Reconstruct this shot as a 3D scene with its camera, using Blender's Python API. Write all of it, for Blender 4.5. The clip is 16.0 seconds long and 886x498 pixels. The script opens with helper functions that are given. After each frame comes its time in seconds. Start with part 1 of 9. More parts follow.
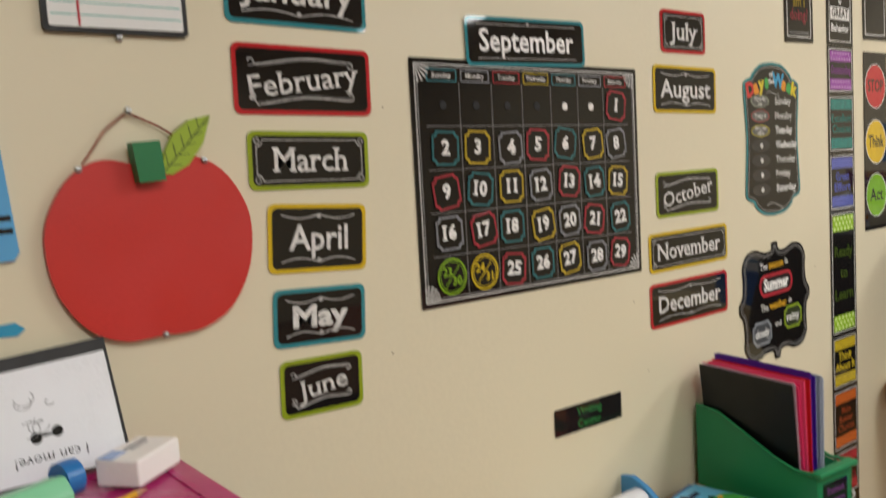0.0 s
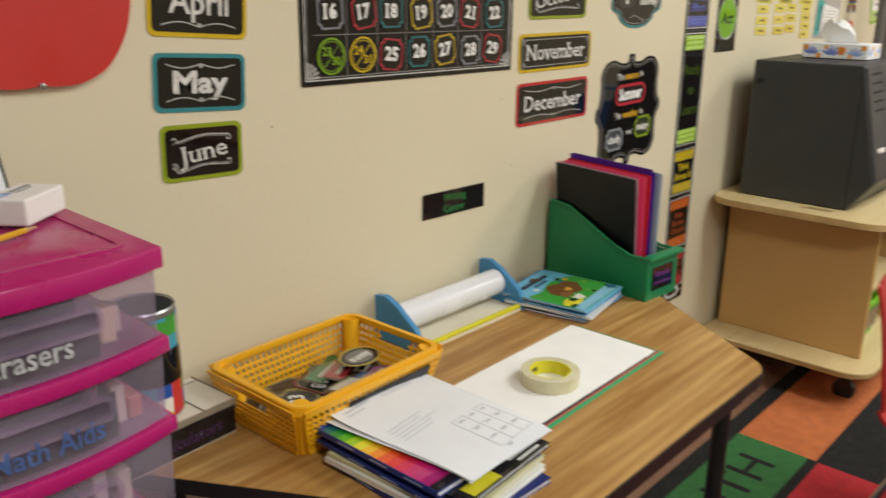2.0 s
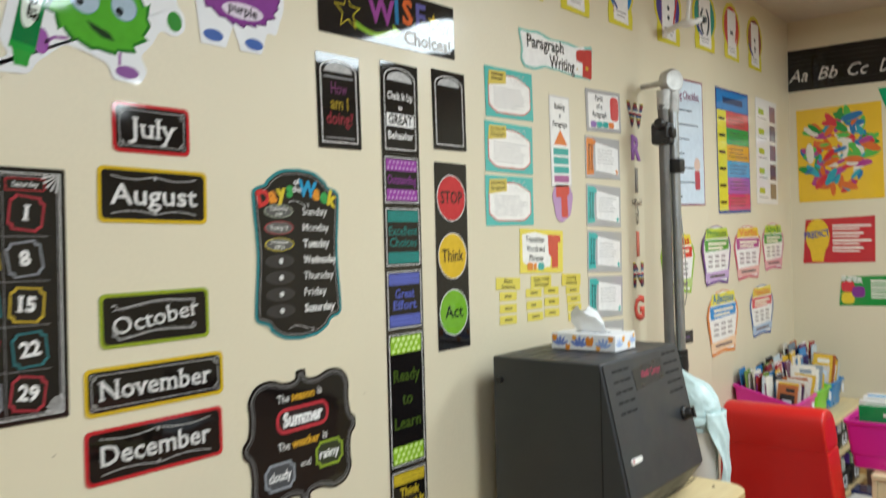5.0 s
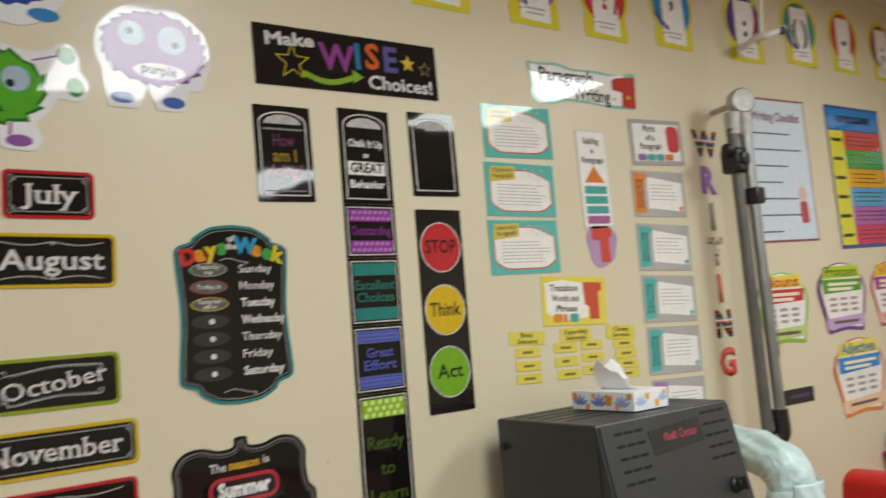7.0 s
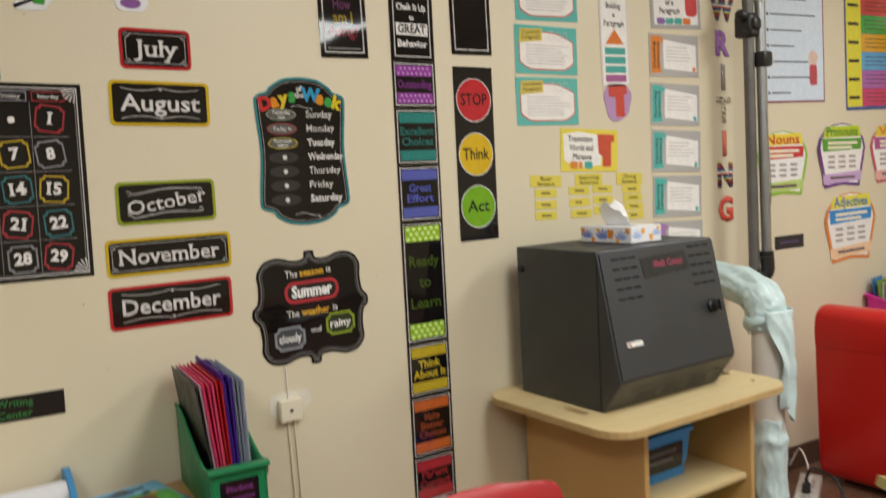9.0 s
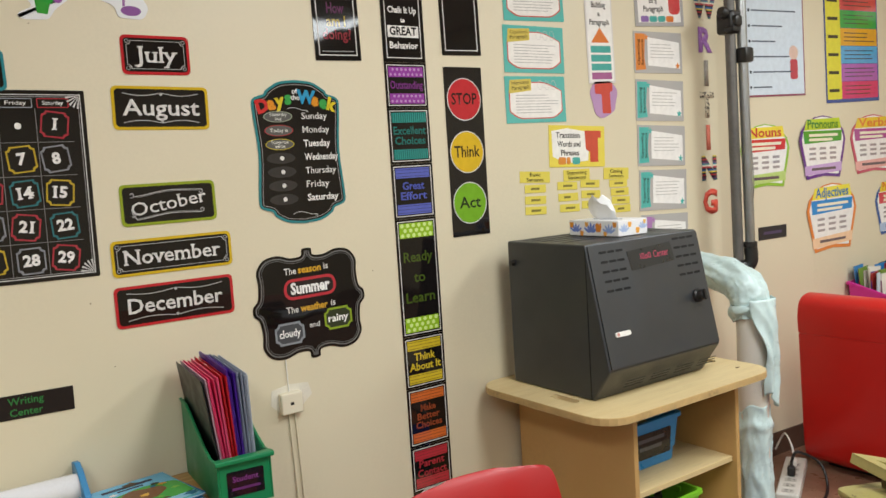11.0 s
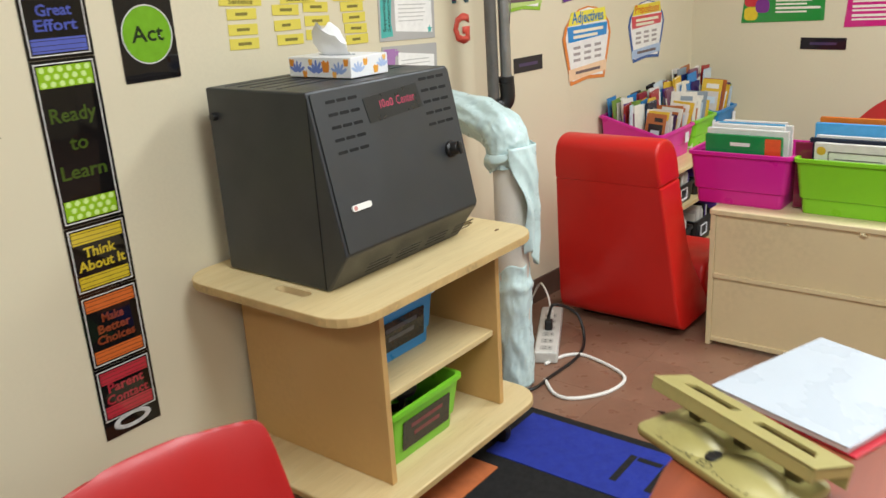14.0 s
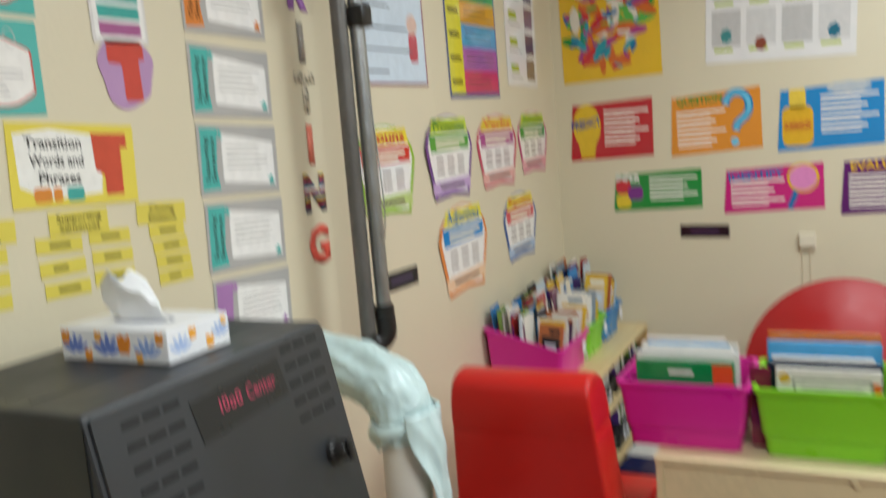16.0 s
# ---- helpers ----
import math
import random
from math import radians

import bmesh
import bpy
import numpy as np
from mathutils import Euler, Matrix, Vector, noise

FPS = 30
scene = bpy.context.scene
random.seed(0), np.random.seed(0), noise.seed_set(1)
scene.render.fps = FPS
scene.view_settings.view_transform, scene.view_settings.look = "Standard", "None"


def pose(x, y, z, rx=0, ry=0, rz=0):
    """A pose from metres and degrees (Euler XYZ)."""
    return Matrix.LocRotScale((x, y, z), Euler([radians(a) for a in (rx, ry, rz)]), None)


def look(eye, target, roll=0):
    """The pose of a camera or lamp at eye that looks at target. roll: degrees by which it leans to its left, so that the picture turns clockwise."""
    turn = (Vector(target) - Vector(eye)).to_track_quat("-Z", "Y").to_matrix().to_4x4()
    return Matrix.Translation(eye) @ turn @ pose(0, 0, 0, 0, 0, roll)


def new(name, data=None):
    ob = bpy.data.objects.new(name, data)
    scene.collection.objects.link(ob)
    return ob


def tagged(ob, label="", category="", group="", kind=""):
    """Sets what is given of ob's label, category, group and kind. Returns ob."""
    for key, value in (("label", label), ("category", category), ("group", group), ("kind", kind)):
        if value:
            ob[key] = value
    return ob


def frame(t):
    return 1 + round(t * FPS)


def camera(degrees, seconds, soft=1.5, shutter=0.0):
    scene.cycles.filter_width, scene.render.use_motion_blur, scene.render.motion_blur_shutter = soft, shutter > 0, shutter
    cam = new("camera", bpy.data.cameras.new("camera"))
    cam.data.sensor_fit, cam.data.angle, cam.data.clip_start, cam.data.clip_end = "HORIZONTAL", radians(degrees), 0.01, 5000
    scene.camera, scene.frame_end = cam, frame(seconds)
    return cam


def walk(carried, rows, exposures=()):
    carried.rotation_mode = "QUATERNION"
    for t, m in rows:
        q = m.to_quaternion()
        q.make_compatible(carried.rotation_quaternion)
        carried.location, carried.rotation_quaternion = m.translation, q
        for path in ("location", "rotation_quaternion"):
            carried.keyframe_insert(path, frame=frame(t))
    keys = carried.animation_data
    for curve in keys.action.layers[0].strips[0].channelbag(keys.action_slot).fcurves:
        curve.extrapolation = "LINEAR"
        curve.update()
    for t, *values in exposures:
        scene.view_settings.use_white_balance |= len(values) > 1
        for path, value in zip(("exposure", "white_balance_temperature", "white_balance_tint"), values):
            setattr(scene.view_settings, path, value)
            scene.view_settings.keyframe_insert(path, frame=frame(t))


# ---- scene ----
cam = camera(56.4, 16.0, 1.5, 0.6)
PATH = [
    (0, (0.006, 0.006, 1.381), (1.233, 1.574, 1.189), -3.6),
    (0.5, (0.042, -0.042, 1.347), (1.242, 1.507, 0.949), -2.2),
    (1, (0.032, -0.053, 1.313), (1.251, 1.398, 0.673), -0.1),
    (1.5, (-0.049, -0.026, 1.325), (1.237, 1.372, 0.699), -0.1),
    (2, (-0.077, -0.043, 1.308), (1.328, 1.247, 0.707), 0.4),
    (2.5, (-0.043, -0.105, 1.308), (1.426, 1.09, 0.663), 0.7),
    (3, (0.047, -0.172, 1.315), (1.53, 1.006, 0.673), -0.9),
    (3.5, (0.171, -0.206, 1.323), (1.739, 0.947, 0.863), -2.1),
    (4, (0.359, -0.148, 1.357), (1.955, 0.992, 0.966), -3.1),
    (4.5, (0.544, -0.153, 1.416), (2.148, 1.002, 1.113), -2.3),
    (4.7, (0.614, -0.201, 1.428), (2.226, 0.973, 1.276), -1.4),
    (6.8, (1.269, -0.508, 1.36), (2.569, 1.002, 1.526), -4.9),
    (7, (1.277, -0.563, 1.348), (2.485, 1.021, 1.526), -4.5),
    (7.5, (1.223, -0.615, 1.346), (2.334, 1.044, 1.462), -2.6),
    (8, (1.1, -0.67, 1.335), (2.199, 0.998, 1.432), -3.2),
    (8.5, (1.052, -0.779, 1.342), (2.176, 0.875, 1.309), -3.6),
    (9, (1.048, -0.876, 1.316), (2.174, 0.768, 1.144), -2.9),
    (9.2, (1.053, -0.925, 1.314), (2.163, 0.724, 1.099), -3.0),
    (11.5, (0.99, -0.93, 1.332), (2.165, 0.677, 1.143), -4.1),
    (12, (1.054, -0.867, 1.334), (2.306, 0.669, 1.067), -2.9),
    (12.5, (1.081, -0.857, 1.309), (2.386, 0.6, 0.891), -2.2),
    (13, (1.102, -0.711, 1.317), (2.599, 0.542, 0.883), -2.1),
    (13.5, (1.238, -0.613, 1.306), (2.795, 0.544, 0.822), -2.9),
    (14, (1.452, -0.566, 1.309), (2.938, 0.617, 0.684), -3.4),
    (14.5, (1.56, -0.363, 1.302), (3.057, 0.805, 0.674), -3.3),
    (15, (1.729, -0.201, 1.328), (3.424, 0.695, 0.759), -3.2),
    (15.5, (1.924, -0.15, 1.338), (3.658, 0.688, 0.798), -3.9),
    (16, (2.019, -0.039, 1.374), (3.808, 0.817, 1.119), -4.3),
]
WALK = [(t, look(eye, target, roll)) for t, eye, target, roll in PATH]
EXPOSURES = [(0, -0.1, 6550, 14), (2.5, -0.03, 6620, 11), (4.5, 0.07, 5880, 7), (7, -0.34, 6400, 11), (8.5, -0.34, 6550, 14), (9, -0.27, 6600, 14), (11.5, -0.05, 6350, 12), (12.5, -0.07, 6400, 13), (13.5, 0.03, 6250, 11), (14, 0.05, 6250, 11), (14.5, 0.18, 6120, 12), (15, 0.08, 6020, 12), (15.5, -0.07, 6080, 12), (16, -0.24, 6080, 9)]
walk(cam, WALK, EXPOSURES)

# ---- world and light ----
WALL_Y, WALL_Y2, STEP_X, STEP_END, WALL_X, CEIL = 1.16, 1.12, 3.86, 4.46, 5.76, 2.64
world = bpy.data.worlds.new("world")
scene.world = world
world.use_nodes = True
world.node_tree.nodes["Background"].inputs[0].default_value = (0.9, 0.95, 1.0, 1)
world.node_tree.nodes["Background"].inputs[1].default_value = 0.03
# First two lamps sited from poster glare; the other three unseen, added as fill.
LAMPS = [(2.38, -0.66), (4.42, -0.66), (0.05, -1.1), (4.2, -3.2), (1.0, -3.3)]
for lx, ly in LAMPS:
    data = bpy.data.lights.new("troffer_lamp", "AREA")
    data.shape, data.size, data.size_y = "RECTANGLE", 0.58, 1.18
    data.energy, data.color = 47.5, (0.93, 0.985, 0.965)
    lamp = new("troffer_lamp", data)
    lamp.matrix_world = pose(lx, ly, CEIL - 0.06)


# ---- small tools ----
def rgb(code):
    """Linear colour from a hex code."""
    out = []
    for k in (0, 2, 4):
        v = int(code[k:k + 2], 16) / 255
        out.append(v / 12.92 if v <= 0.04045 else ((v + 0.055) / 1.055) ** 2.4)
    return (*out, 1.0)


def mixed(nt, fac, a, b):
    m = nt.nodes.new("ShaderNodeMix")
    m.data_type = "RGBA"
    if hasattr(fac, "is_linked"):
        nt.links.new(fac, m.inputs[0])
    else:
        m.inputs[0].default_value = fac
    for slot, v in ((6, a), (7, b)):
        if hasattr(v, "is_linked"):
            nt.links.new(v, m.inputs[slot])
        else:
            m.inputs[slot].default_value = v
    return m.outputs[2]


def noise_fac(nt, vec, scale, detail=3.0, lo=0.35, hi=0.65):
    n = nt.nodes.new("ShaderNodeTexNoise")
    n.inputs["Scale"].default_value, n.inputs["Detail"].default_value = scale, detail
    nt.links.new(vec, n.inputs["Vector"])
    r = nt.nodes.new("ShaderNodeMapRange")
    r.inputs[1].default_value, r.inputs[2].default_value = lo, hi
    nt.links.new(n.outputs[0], r.inputs[0])
    return r.outputs[0]


MATS = {}


def paint(name, code, rough=0.5, vary=0.12, scale=6.0, fine=180.0, bump=0.04, metal=0.0, coat=0.0, coat_rough=0.08, spread=0.0, trans=0.0, coatbump=0.0, gloss=0.5):
    """A coloured surface with blotches at a large scale, grain at a small one, and fine relief."""
    if name in MATS:
        return MATS[name]
    mat = bpy.data.materials.new(name)
    mat.use_nodes = True
    nt = mat.node_tree
    b = nt.nodes["Principled BSDF"]
    tc = nt.nodes.new("ShaderNodeTexCoord").outputs["Object"]
    base = rgb(code)
    dark = tuple(c * (1 - vary) for c in base[:3]) + (1,)
    light = tuple(min(1, c * (1 + vary * 0.6) + 0.002) for c in base[:3]) + (1,)
    big = mixed(nt, noise_fac(nt, tc, scale), dark, light)
    small = mixed(nt, noise_fac(nt, tc, fine, 2.0), big, base)
    if spread:
        info = nt.nodes.new("ShaderNodeObjectInfo").outputs["Random"]
        hsv = nt.nodes.new("ShaderNodeHueSaturation")
        mr = nt.nodes.new("ShaderNodeMapRange")
        mr.inputs[3].default_value, mr.inputs[4].default_value = 1 - spread, 1 + spread
        nt.links.new(info, mr.inputs[0])
        nt.links.new(mr.outputs[0], hsv.inputs["Value"])
        nt.links.new(small, hsv.inputs["Color"])
        small = hsv.outputs[0]
    nt.links.new(small, b.inputs["Base Color"])
    b.inputs["Metallic"].default_value = metal
    b.inputs["Specular IOR Level"].default_value = gloss
    rr = nt.nodes.new("ShaderNodeMapRange")
    rr.inputs[3].default_value, rr.inputs[4].default_value = max(0.03, rough - 0.08), min(1, rough + 0.08)
    nt.links.new(noise_fac(nt, tc, scale * 2.5), rr.inputs[0])
    nt.links.new(rr.outputs[0], b.inputs["Roughness"])
    b.inputs["Coat Weight"].default_value, b.inputs["Coat Roughness"].default_value = coat, coat_rough
    b.inputs["Transmission Weight"].default_value = trans
    if bump:
        bm = nt.nodes.new("ShaderNodeBump")
        bm.inputs["Strength"].default_value, bm.inputs["Distance"].default_value = bump, 0.002
        nt.links.new(noise_fac(nt, tc, fine, 4.0, 0.2, 0.8), bm.inputs["Height"])
        nt.links.new(bm.outputs[0], b.inputs["Normal"])
    if coatbump:
        cb = nt.nodes.new("ShaderNodeBump")
        cb.inputs["Strength"].default_value, cb.inputs["Distance"].default_value = coatbump, 0.004
        nt.links.new(noise_fac(nt, tc, 9.0, 1.0, 0.2, 0.8), cb.inputs["Height"])
        nt.links.new(cb.outputs[0], b.inputs["Coat Normal"])
    MATS[name] = mat
    return mat


def card(code):
    """Printed card under glossy laminate."""
    return paint("laminate_" + code, code, 0.55, 0.06, 9.0, 260.0, 0.0, coat=0.8, coat_rough=0.04, coatbump=0.1, gloss=0.03)


def ink(code):
    """Print on laminated card."""
    return paint("print_" + code, code, 0.55, 0.10, 40.0, 400.0, 0.0, coat=0.8, coat_rough=0.04, coatbump=0.1, gloss=0.03)


def chalk(code):
    """Chalk-like lettering, broken by grain."""
    return paint("chalk_" + code, code, 0.7, 0.35, 90.0, 500.0, 0.0)


def plain(code, rough=0.6):
    return paint(f"paper_{code}_{rough}", code, rough, 0.05, 12.0, 300.0, 0.03)


def plastic(code, rough=0.35):
    return paint(f"plastic_{code}", code, rough, 0.06, 4.0, 350.0, 0.05)


FINE = {"writing", "grid_line", "vent", "lower_vent", "dot", "stripe", "doodle", "spiral", "rule", "vein", "bullet", "corner_ornament", "print", "drawing", "spine_print"}


def part(name, bm, mat, parent, label="", smooth=False):
    """Links a bmesh as one mesh object under a thing or a part."""
    me = bpy.data.meshes.new(name)
    bm.normal_update()
    bm.to_mesh(me)
    bm.free()
    me.materials.append(mat)
    if smooth:
        me.shade_smooth()
        me.set_sharp_from_angle(angle=radians(38))
    ob = new(name, me)
    ob.parent = parent
    if label:
        tagged(ob, label)
    if name in FINE:
        tagged(ob, kind="stuff")
    return ob


def thing(name, label, category, m, group=""):
    ob = new(name)
    ob.empty_display_size = 0.05
    ob.matrix_world = m
    return tagged(ob, label, category, group)


def add_box(bm, x0, x1, y0, y1, z0, z1, bevel=0.0, seg=2):
    r = bmesh.ops.create_cube(bm, size=1.0)
    vs = r["verts"]
    for v in vs:
        v.co = Vector((x0 + (v.co.x + 0.5) * (x1 - x0), y0 + (v.co.y + 0.5) * (y1 - y0), z0 + (v.co.z + 0.5) * (z1 - z0)))
    if bevel:
        es = {e for v in vs for e in v.link_edges}
        bmesh.ops.bevel(bm, geom=list(es), offset=bevel, segments=seg, profile=0.5, affect="EDGES")
    return bm


def box(x0, x1, y0, y1, z0, z1, bevel=0.0, seg=2):
    return add_box(bmesh.new(), x0, x1, y0, y1, z0, z1, bevel, seg)


def turned(bm, m):
    bmesh.ops.transform(bm, matrix=m, verts=bm.verts)
    return bm


def add_prism(bm, pts, back, front):
    """An outline in x, z (anticlockwise), from y = -back to y = -front."""
    a = [bm.verts.new((x, -front, z)) for x, z in pts]
    b = [bm.verts.new((x, -back, z)) for x, z in pts]
    n = len(pts)
    bm.faces.new(a)
    bm.faces.new(list(reversed(b)))
    for i in range(n):
        j = (i + 1) % n
        bm.faces.new((a[j], a[i], b[i], b[j]))
    return bm


def prism(pts, back, front):
    return add_prism(bmesh.new(), pts, back, front)


def slab(pts, z0, z1, bevel=0.0):
    """An outline in x, y (anticlockwise) standing from z0 to z1."""
    bm = bmesh.new()
    a = [bm.verts.new((x, y, z1)) for x, y in pts]
    b = [bm.verts.new((x, y, z0)) for x, y in pts]
    n = len(pts)
    top = bm.faces.new(a)
    low = bm.faces.new(list(reversed(b)))
    for i in range(n):
        j = (i + 1) % n
        bm.faces.new((a[j], a[i], b[i], b[j])).normal_flip()
    bmesh.ops.recalc_face_normals(bm, faces=bm.faces)
    if bevel:
        bmesh.ops.bevel(bm, geom=list(top.edges) + list(low.edges), offset=bevel, segments=2, profile=0.5, affect="EDGES")
    return bm


def flat_ring(outer, inner, z0, z1):
    """A level frame between two outlines in x, y."""
    bm = add_ring(bmesh.new(), outer, inner, -z0, -z1)
    return turned(bm, Matrix(((1, 0, 0, 0), (0, 0, 1, 0), (0, 1, 0, 0), (0, 0, 0, 1))))


def add_ring(bm, outer, inner, back, front):
    """A flat frame between two outlines of equally many points."""
    n = len(outer)
    rows = [[bm.verts.new((x, -d, z)) for x, z in pts] for pts, d in ((outer, back), (outer, front), (inner, front), (inner, back))]
    for k in range(3):
        for i in range(n):
            j = (i + 1) % n
            bm.faces.new((rows[k][i], rows[k][j], rows[k + 1][j], rows[k + 1][i]))
    bmesh.ops.recalc_face_normals(bm, faces=bm.faces)
    return bm


def slab_holes(outline, holes, z0, z1):
    """A level board with openings right through it."""
    bm = bmesh.new()
    loops = []
    for pts in (outline, *holes):
        loops.append([[bm.verts.new((x, y, z)) for x, y in pts] for z in (z0, z1)])
    for k in (0, 1):
        edges = []
        for lp in loops:
            n = len(lp[k])
            edges += [bm.edges.new((lp[k][i], lp[k][(i + 1) % n])) for i in range(n)]
        bmesh.ops.triangle_fill(bm, edges=edges, use_beauty=True, use_dissolve=False)
    for lo, hi in loops:
        n = len(lo)
        for i in range(n):
            bm.faces.new((lo[i], lo[(i + 1) % n], hi[(i + 1) % n], hi[i]))
    bmesh.ops.recalc_face_normals(bm, faces=bm.faces)
    return bm


def ring(outer, inner, back, front):
    return add_ring(bmesh.new(), outer, inner, back, front)


def rrect(w, h, r, n=4, cx=0.0, cz=0.0):
    """A rectangle with round corners, anticlockwise."""
    pts = []
    for k, (sx, sz) in enumerate(((1, 1), (-1, 1), (-1, -1), (1, -1))):
        for i in range(n + 1):
            a = radians(90 * k + 90 * i / n)
            pts.append((cx + sx * (w / 2 - r) + r * math.cos(a), cz + sz * (h / 2 - r) + r * math.sin(a)))
    return pts


def ticket(w, h, r, n=4, cx=0.0, cz=0.0):
    """A rectangle with hollow corners, anticlockwise."""
    pts = []
    for k, (sx, sz) in enumerate(((1, 1), (-1, 1), (-1, -1), (1, -1))):
        for i in range(n + 1):
            a = radians(90 * k - 90 - 90 * i / n)
            pts.append((cx + sx * w / 2 + r * math.cos(a), cz + sz * h / 2 + r * math.sin(a)))
    return pts


def disc(r, n=24, cx=0.0, cz=0.0, sx=1.0, sz=1.0):
    return [(cx + sx * r * math.cos(2 * math.pi * i / n), cz + sz * r * math.sin(2 * math.pi * i / n)) for i in range(n)]


def tube(points, r, n=8, close=False):
    """A round bar along a path of points."""
    bm = bmesh.new()
    pts = [Vector(p) for p in points]
    rings, up = [], Vector((0.13, 0.31, 0.94)).normalized()
    for i, p in enumerate(pts):
        d = (pts[min(i + 1, len(pts) - 1)] - pts[max(i - 1, 0)]).normalized()
        s = d.cross(up)
        s = (s if s.length > 1e-3 else d.cross(Vector((1, 0, 0)))).normalized()
        u = s.cross(d).normalized()
        rad = r[i] if isinstance(r, (list, tuple)) else r
        rings.append([bm.verts.new(p + rad * (s * math.cos(2 * math.pi * k / n) + u * math.sin(2 * math.pi * k / n))) for k in range(n)])
    for a, b in zip(rings, rings[1:]):
        for k in range(n):
            bm.faces.new((a[k], a[(k + 1) % n], b[(k + 1) % n], b[k]))
    bm.faces.new(list(reversed(rings[0])))
    bm.faces.new(rings[-1])
    bmesh.ops.recalc_face_normals(bm, faces=bm.faces)
    return bm


def curve_points(ctrl, n=8):
    """Smooth points through control points."""
    p = [Vector(c) for c in ctrl]
    p = [p[0] * 2 - p[1]] + p + [p[-1] * 2 - p[-2]]
    out = []
    for i in range(1, len(p) - 2):
        for k in range(n):
            t = k / n
            a, b, c, d = p[i - 1], p[i], p[i + 1], p[i + 2]
            out.append(0.5 * ((2 * b) + (c - a) * t + (2 * a - 5 * b + 4 * c - d) * t * t + (3 * b - a - 3 * c + d) * t ** 3))
    out.append(p[-2])
    return out


def lathe(profile, n=24):
    """Turns (radius, height) pairs round z."""
    bm = bmesh.new()
    rows = [[bm.verts.new((r * math.cos(2 * math.pi * k / n), r * math.sin(2 * math.pi * k / n), z)) for k in range(n)] for r, z in profile]
    for a, b in zip(rows, rows[1:]):
        for k in range(n):
            bm.faces.new((a[k], a[(k + 1) % n], b[(k + 1) % n], b[k]))
    bmesh.ops.recalc_face_normals(bm, faces=bm.faces)
    return bm


def words(text, size, width=0.0, bold=0.0, x=0.0, z=0.0, off=0.0, align="CENTER", turn=0.0, shear=0.0):
    """Flat lettering in x, z, facing -y, middle at (x, z); fitted to a width if one is given."""
    cu = bpy.data.curves.new("lettering", "FONT")
    cu.body, cu.size, cu.align_x, cu.align_y = text, size, align, "CENTER"
    cu.resolution_u, cu.offset, cu.shear, cu.space_line = 2, bold, shear, 0.8
    ob = bpy.data.objects.new("lettering", cu)
    me = bpy.data.meshes.new_from_object(ob)
    bpy.data.objects.remove(ob)
    bpy.data.curves.remove(cu)
    bm = bmesh.new()
    bm.from_mesh(me)
    bpy.data.meshes.remove(me)
    if not bm.verts:
        return bm
    xs = [v.co.x for v in bm.verts]
    k = width / (max(xs) - min(xs)) if width else 1.0
    mid = (max(xs) + min(xs)) / 2 if align == "CENTER" else 0.0
    ca, sa = math.cos(radians(turn)), math.sin(radians(turn))
    for v in bm.verts:
        a, b = (v.co.x - mid) * k, v.co.y
        v.co = Vector((x + a * ca - b * sa, -off, z + a * sa + b * ca))
    return bm


def slab_serif(bm, size, reach=0.075, thick=0.07):
    """Adds slab serifs to the flat ends of upright strokes."""
    found = []
    for e in bm.edges:
        a, b = e.verts[0].co, e.verts[1].co
        if len(e.link_faces) != 1 or abs(a.z - b.z) > 0.006 * size or not 0.03 * size < abs(a.x - b.x) < 0.22 * size:
            continue
        found.append(((a.x + b.x) / 2, abs(a.x - b.x), a.z, a.y, e.link_faces[0].calc_center_median().z > a.z))
    for x, w, z, y, foot in found:
        h, g = thick * size * (1 if foot else -1), w / 2 + reach * size
        q = [bm.verts.new((px_, y - 0.0001, pz_)) for px_, pz_ in ((x - g, z), (x + g, z), (x + g, z + h), (x - g, z + h))]
        bm.faces.new(q if foot else q[::-1])
    return bm


def join(*bms):
    out = bms[0]
    for b in bms[1:]:
        me = bpy.data.meshes.new("tmp")
        b.to_mesh(me)
        b.free()
        out.from_mesh(me)
        bpy.data.meshes.remove(me)
    return out


def bars(rows, off, d=0.0004):
    """Plain bars for writing that cannot be read: rows of (x0, x1, z, height)."""
    bm = bmesh.new()
    for x0, x1, z, h in rows:
        add_prism(bm, [(x0, z - h / 2), (x1, z - h / 2), (x1, z + h / 2), (x0, z + h / 2)], off, off + d)
    return bm


def line(pts, w, off):
    """A flat stroke of width w along points in x, z."""
    bm = bmesh.new()
    prev = None
    for i, (x, z) in enumerate(pts):
        ax, az = pts[max(i - 1, 0)]
        bx, bz = pts[min(i + 1, len(pts) - 1)]
        l = math.hypot(bx - ax, bz - az) or 1
        nx, nz = -(bz - az) / l * w / 2, (bx - ax) / l * w / 2
        cur = (bm.verts.new((x + nx, -off, z + nz)), bm.verts.new((x - nx, -off, z - nz)))
        if prev:
            bm.faces.new((prev[0], prev[1], cur[1], cur[0]))
        prev = cur
    return bm


def on_a(x, z, tilt=0.0, y=None):
    """A pose on the long wall: local x along it, z up, -y into the room."""
    bend = math.degrees(math.atan2(WALL_Y - WALL_Y2, STEP_END - STEP_X)) if STEP_X < x < STEP_END else 0.0
    if y is None:
        y = WALL_Y - (WALL_Y - WALL_Y2) * min(1.0, max(0.0, (x - STEP_X) / (STEP_END - STEP_X)))
    return Matrix.Translation((x, y - 0.001, z)) @ pose(0, 0, 0, 0, 0, -bend) @ pose(0, 0, 0, 0, -tilt, 0)


def on_b(y, z, tilt=0.0):
    """A pose on the end wall."""
    return Matrix.Translation((WALL_X - 0.001, y, z)) @ pose(0, 0, 0, 0, 0, -90) @ pose(0, 0, 0, 0, -tilt, 0)


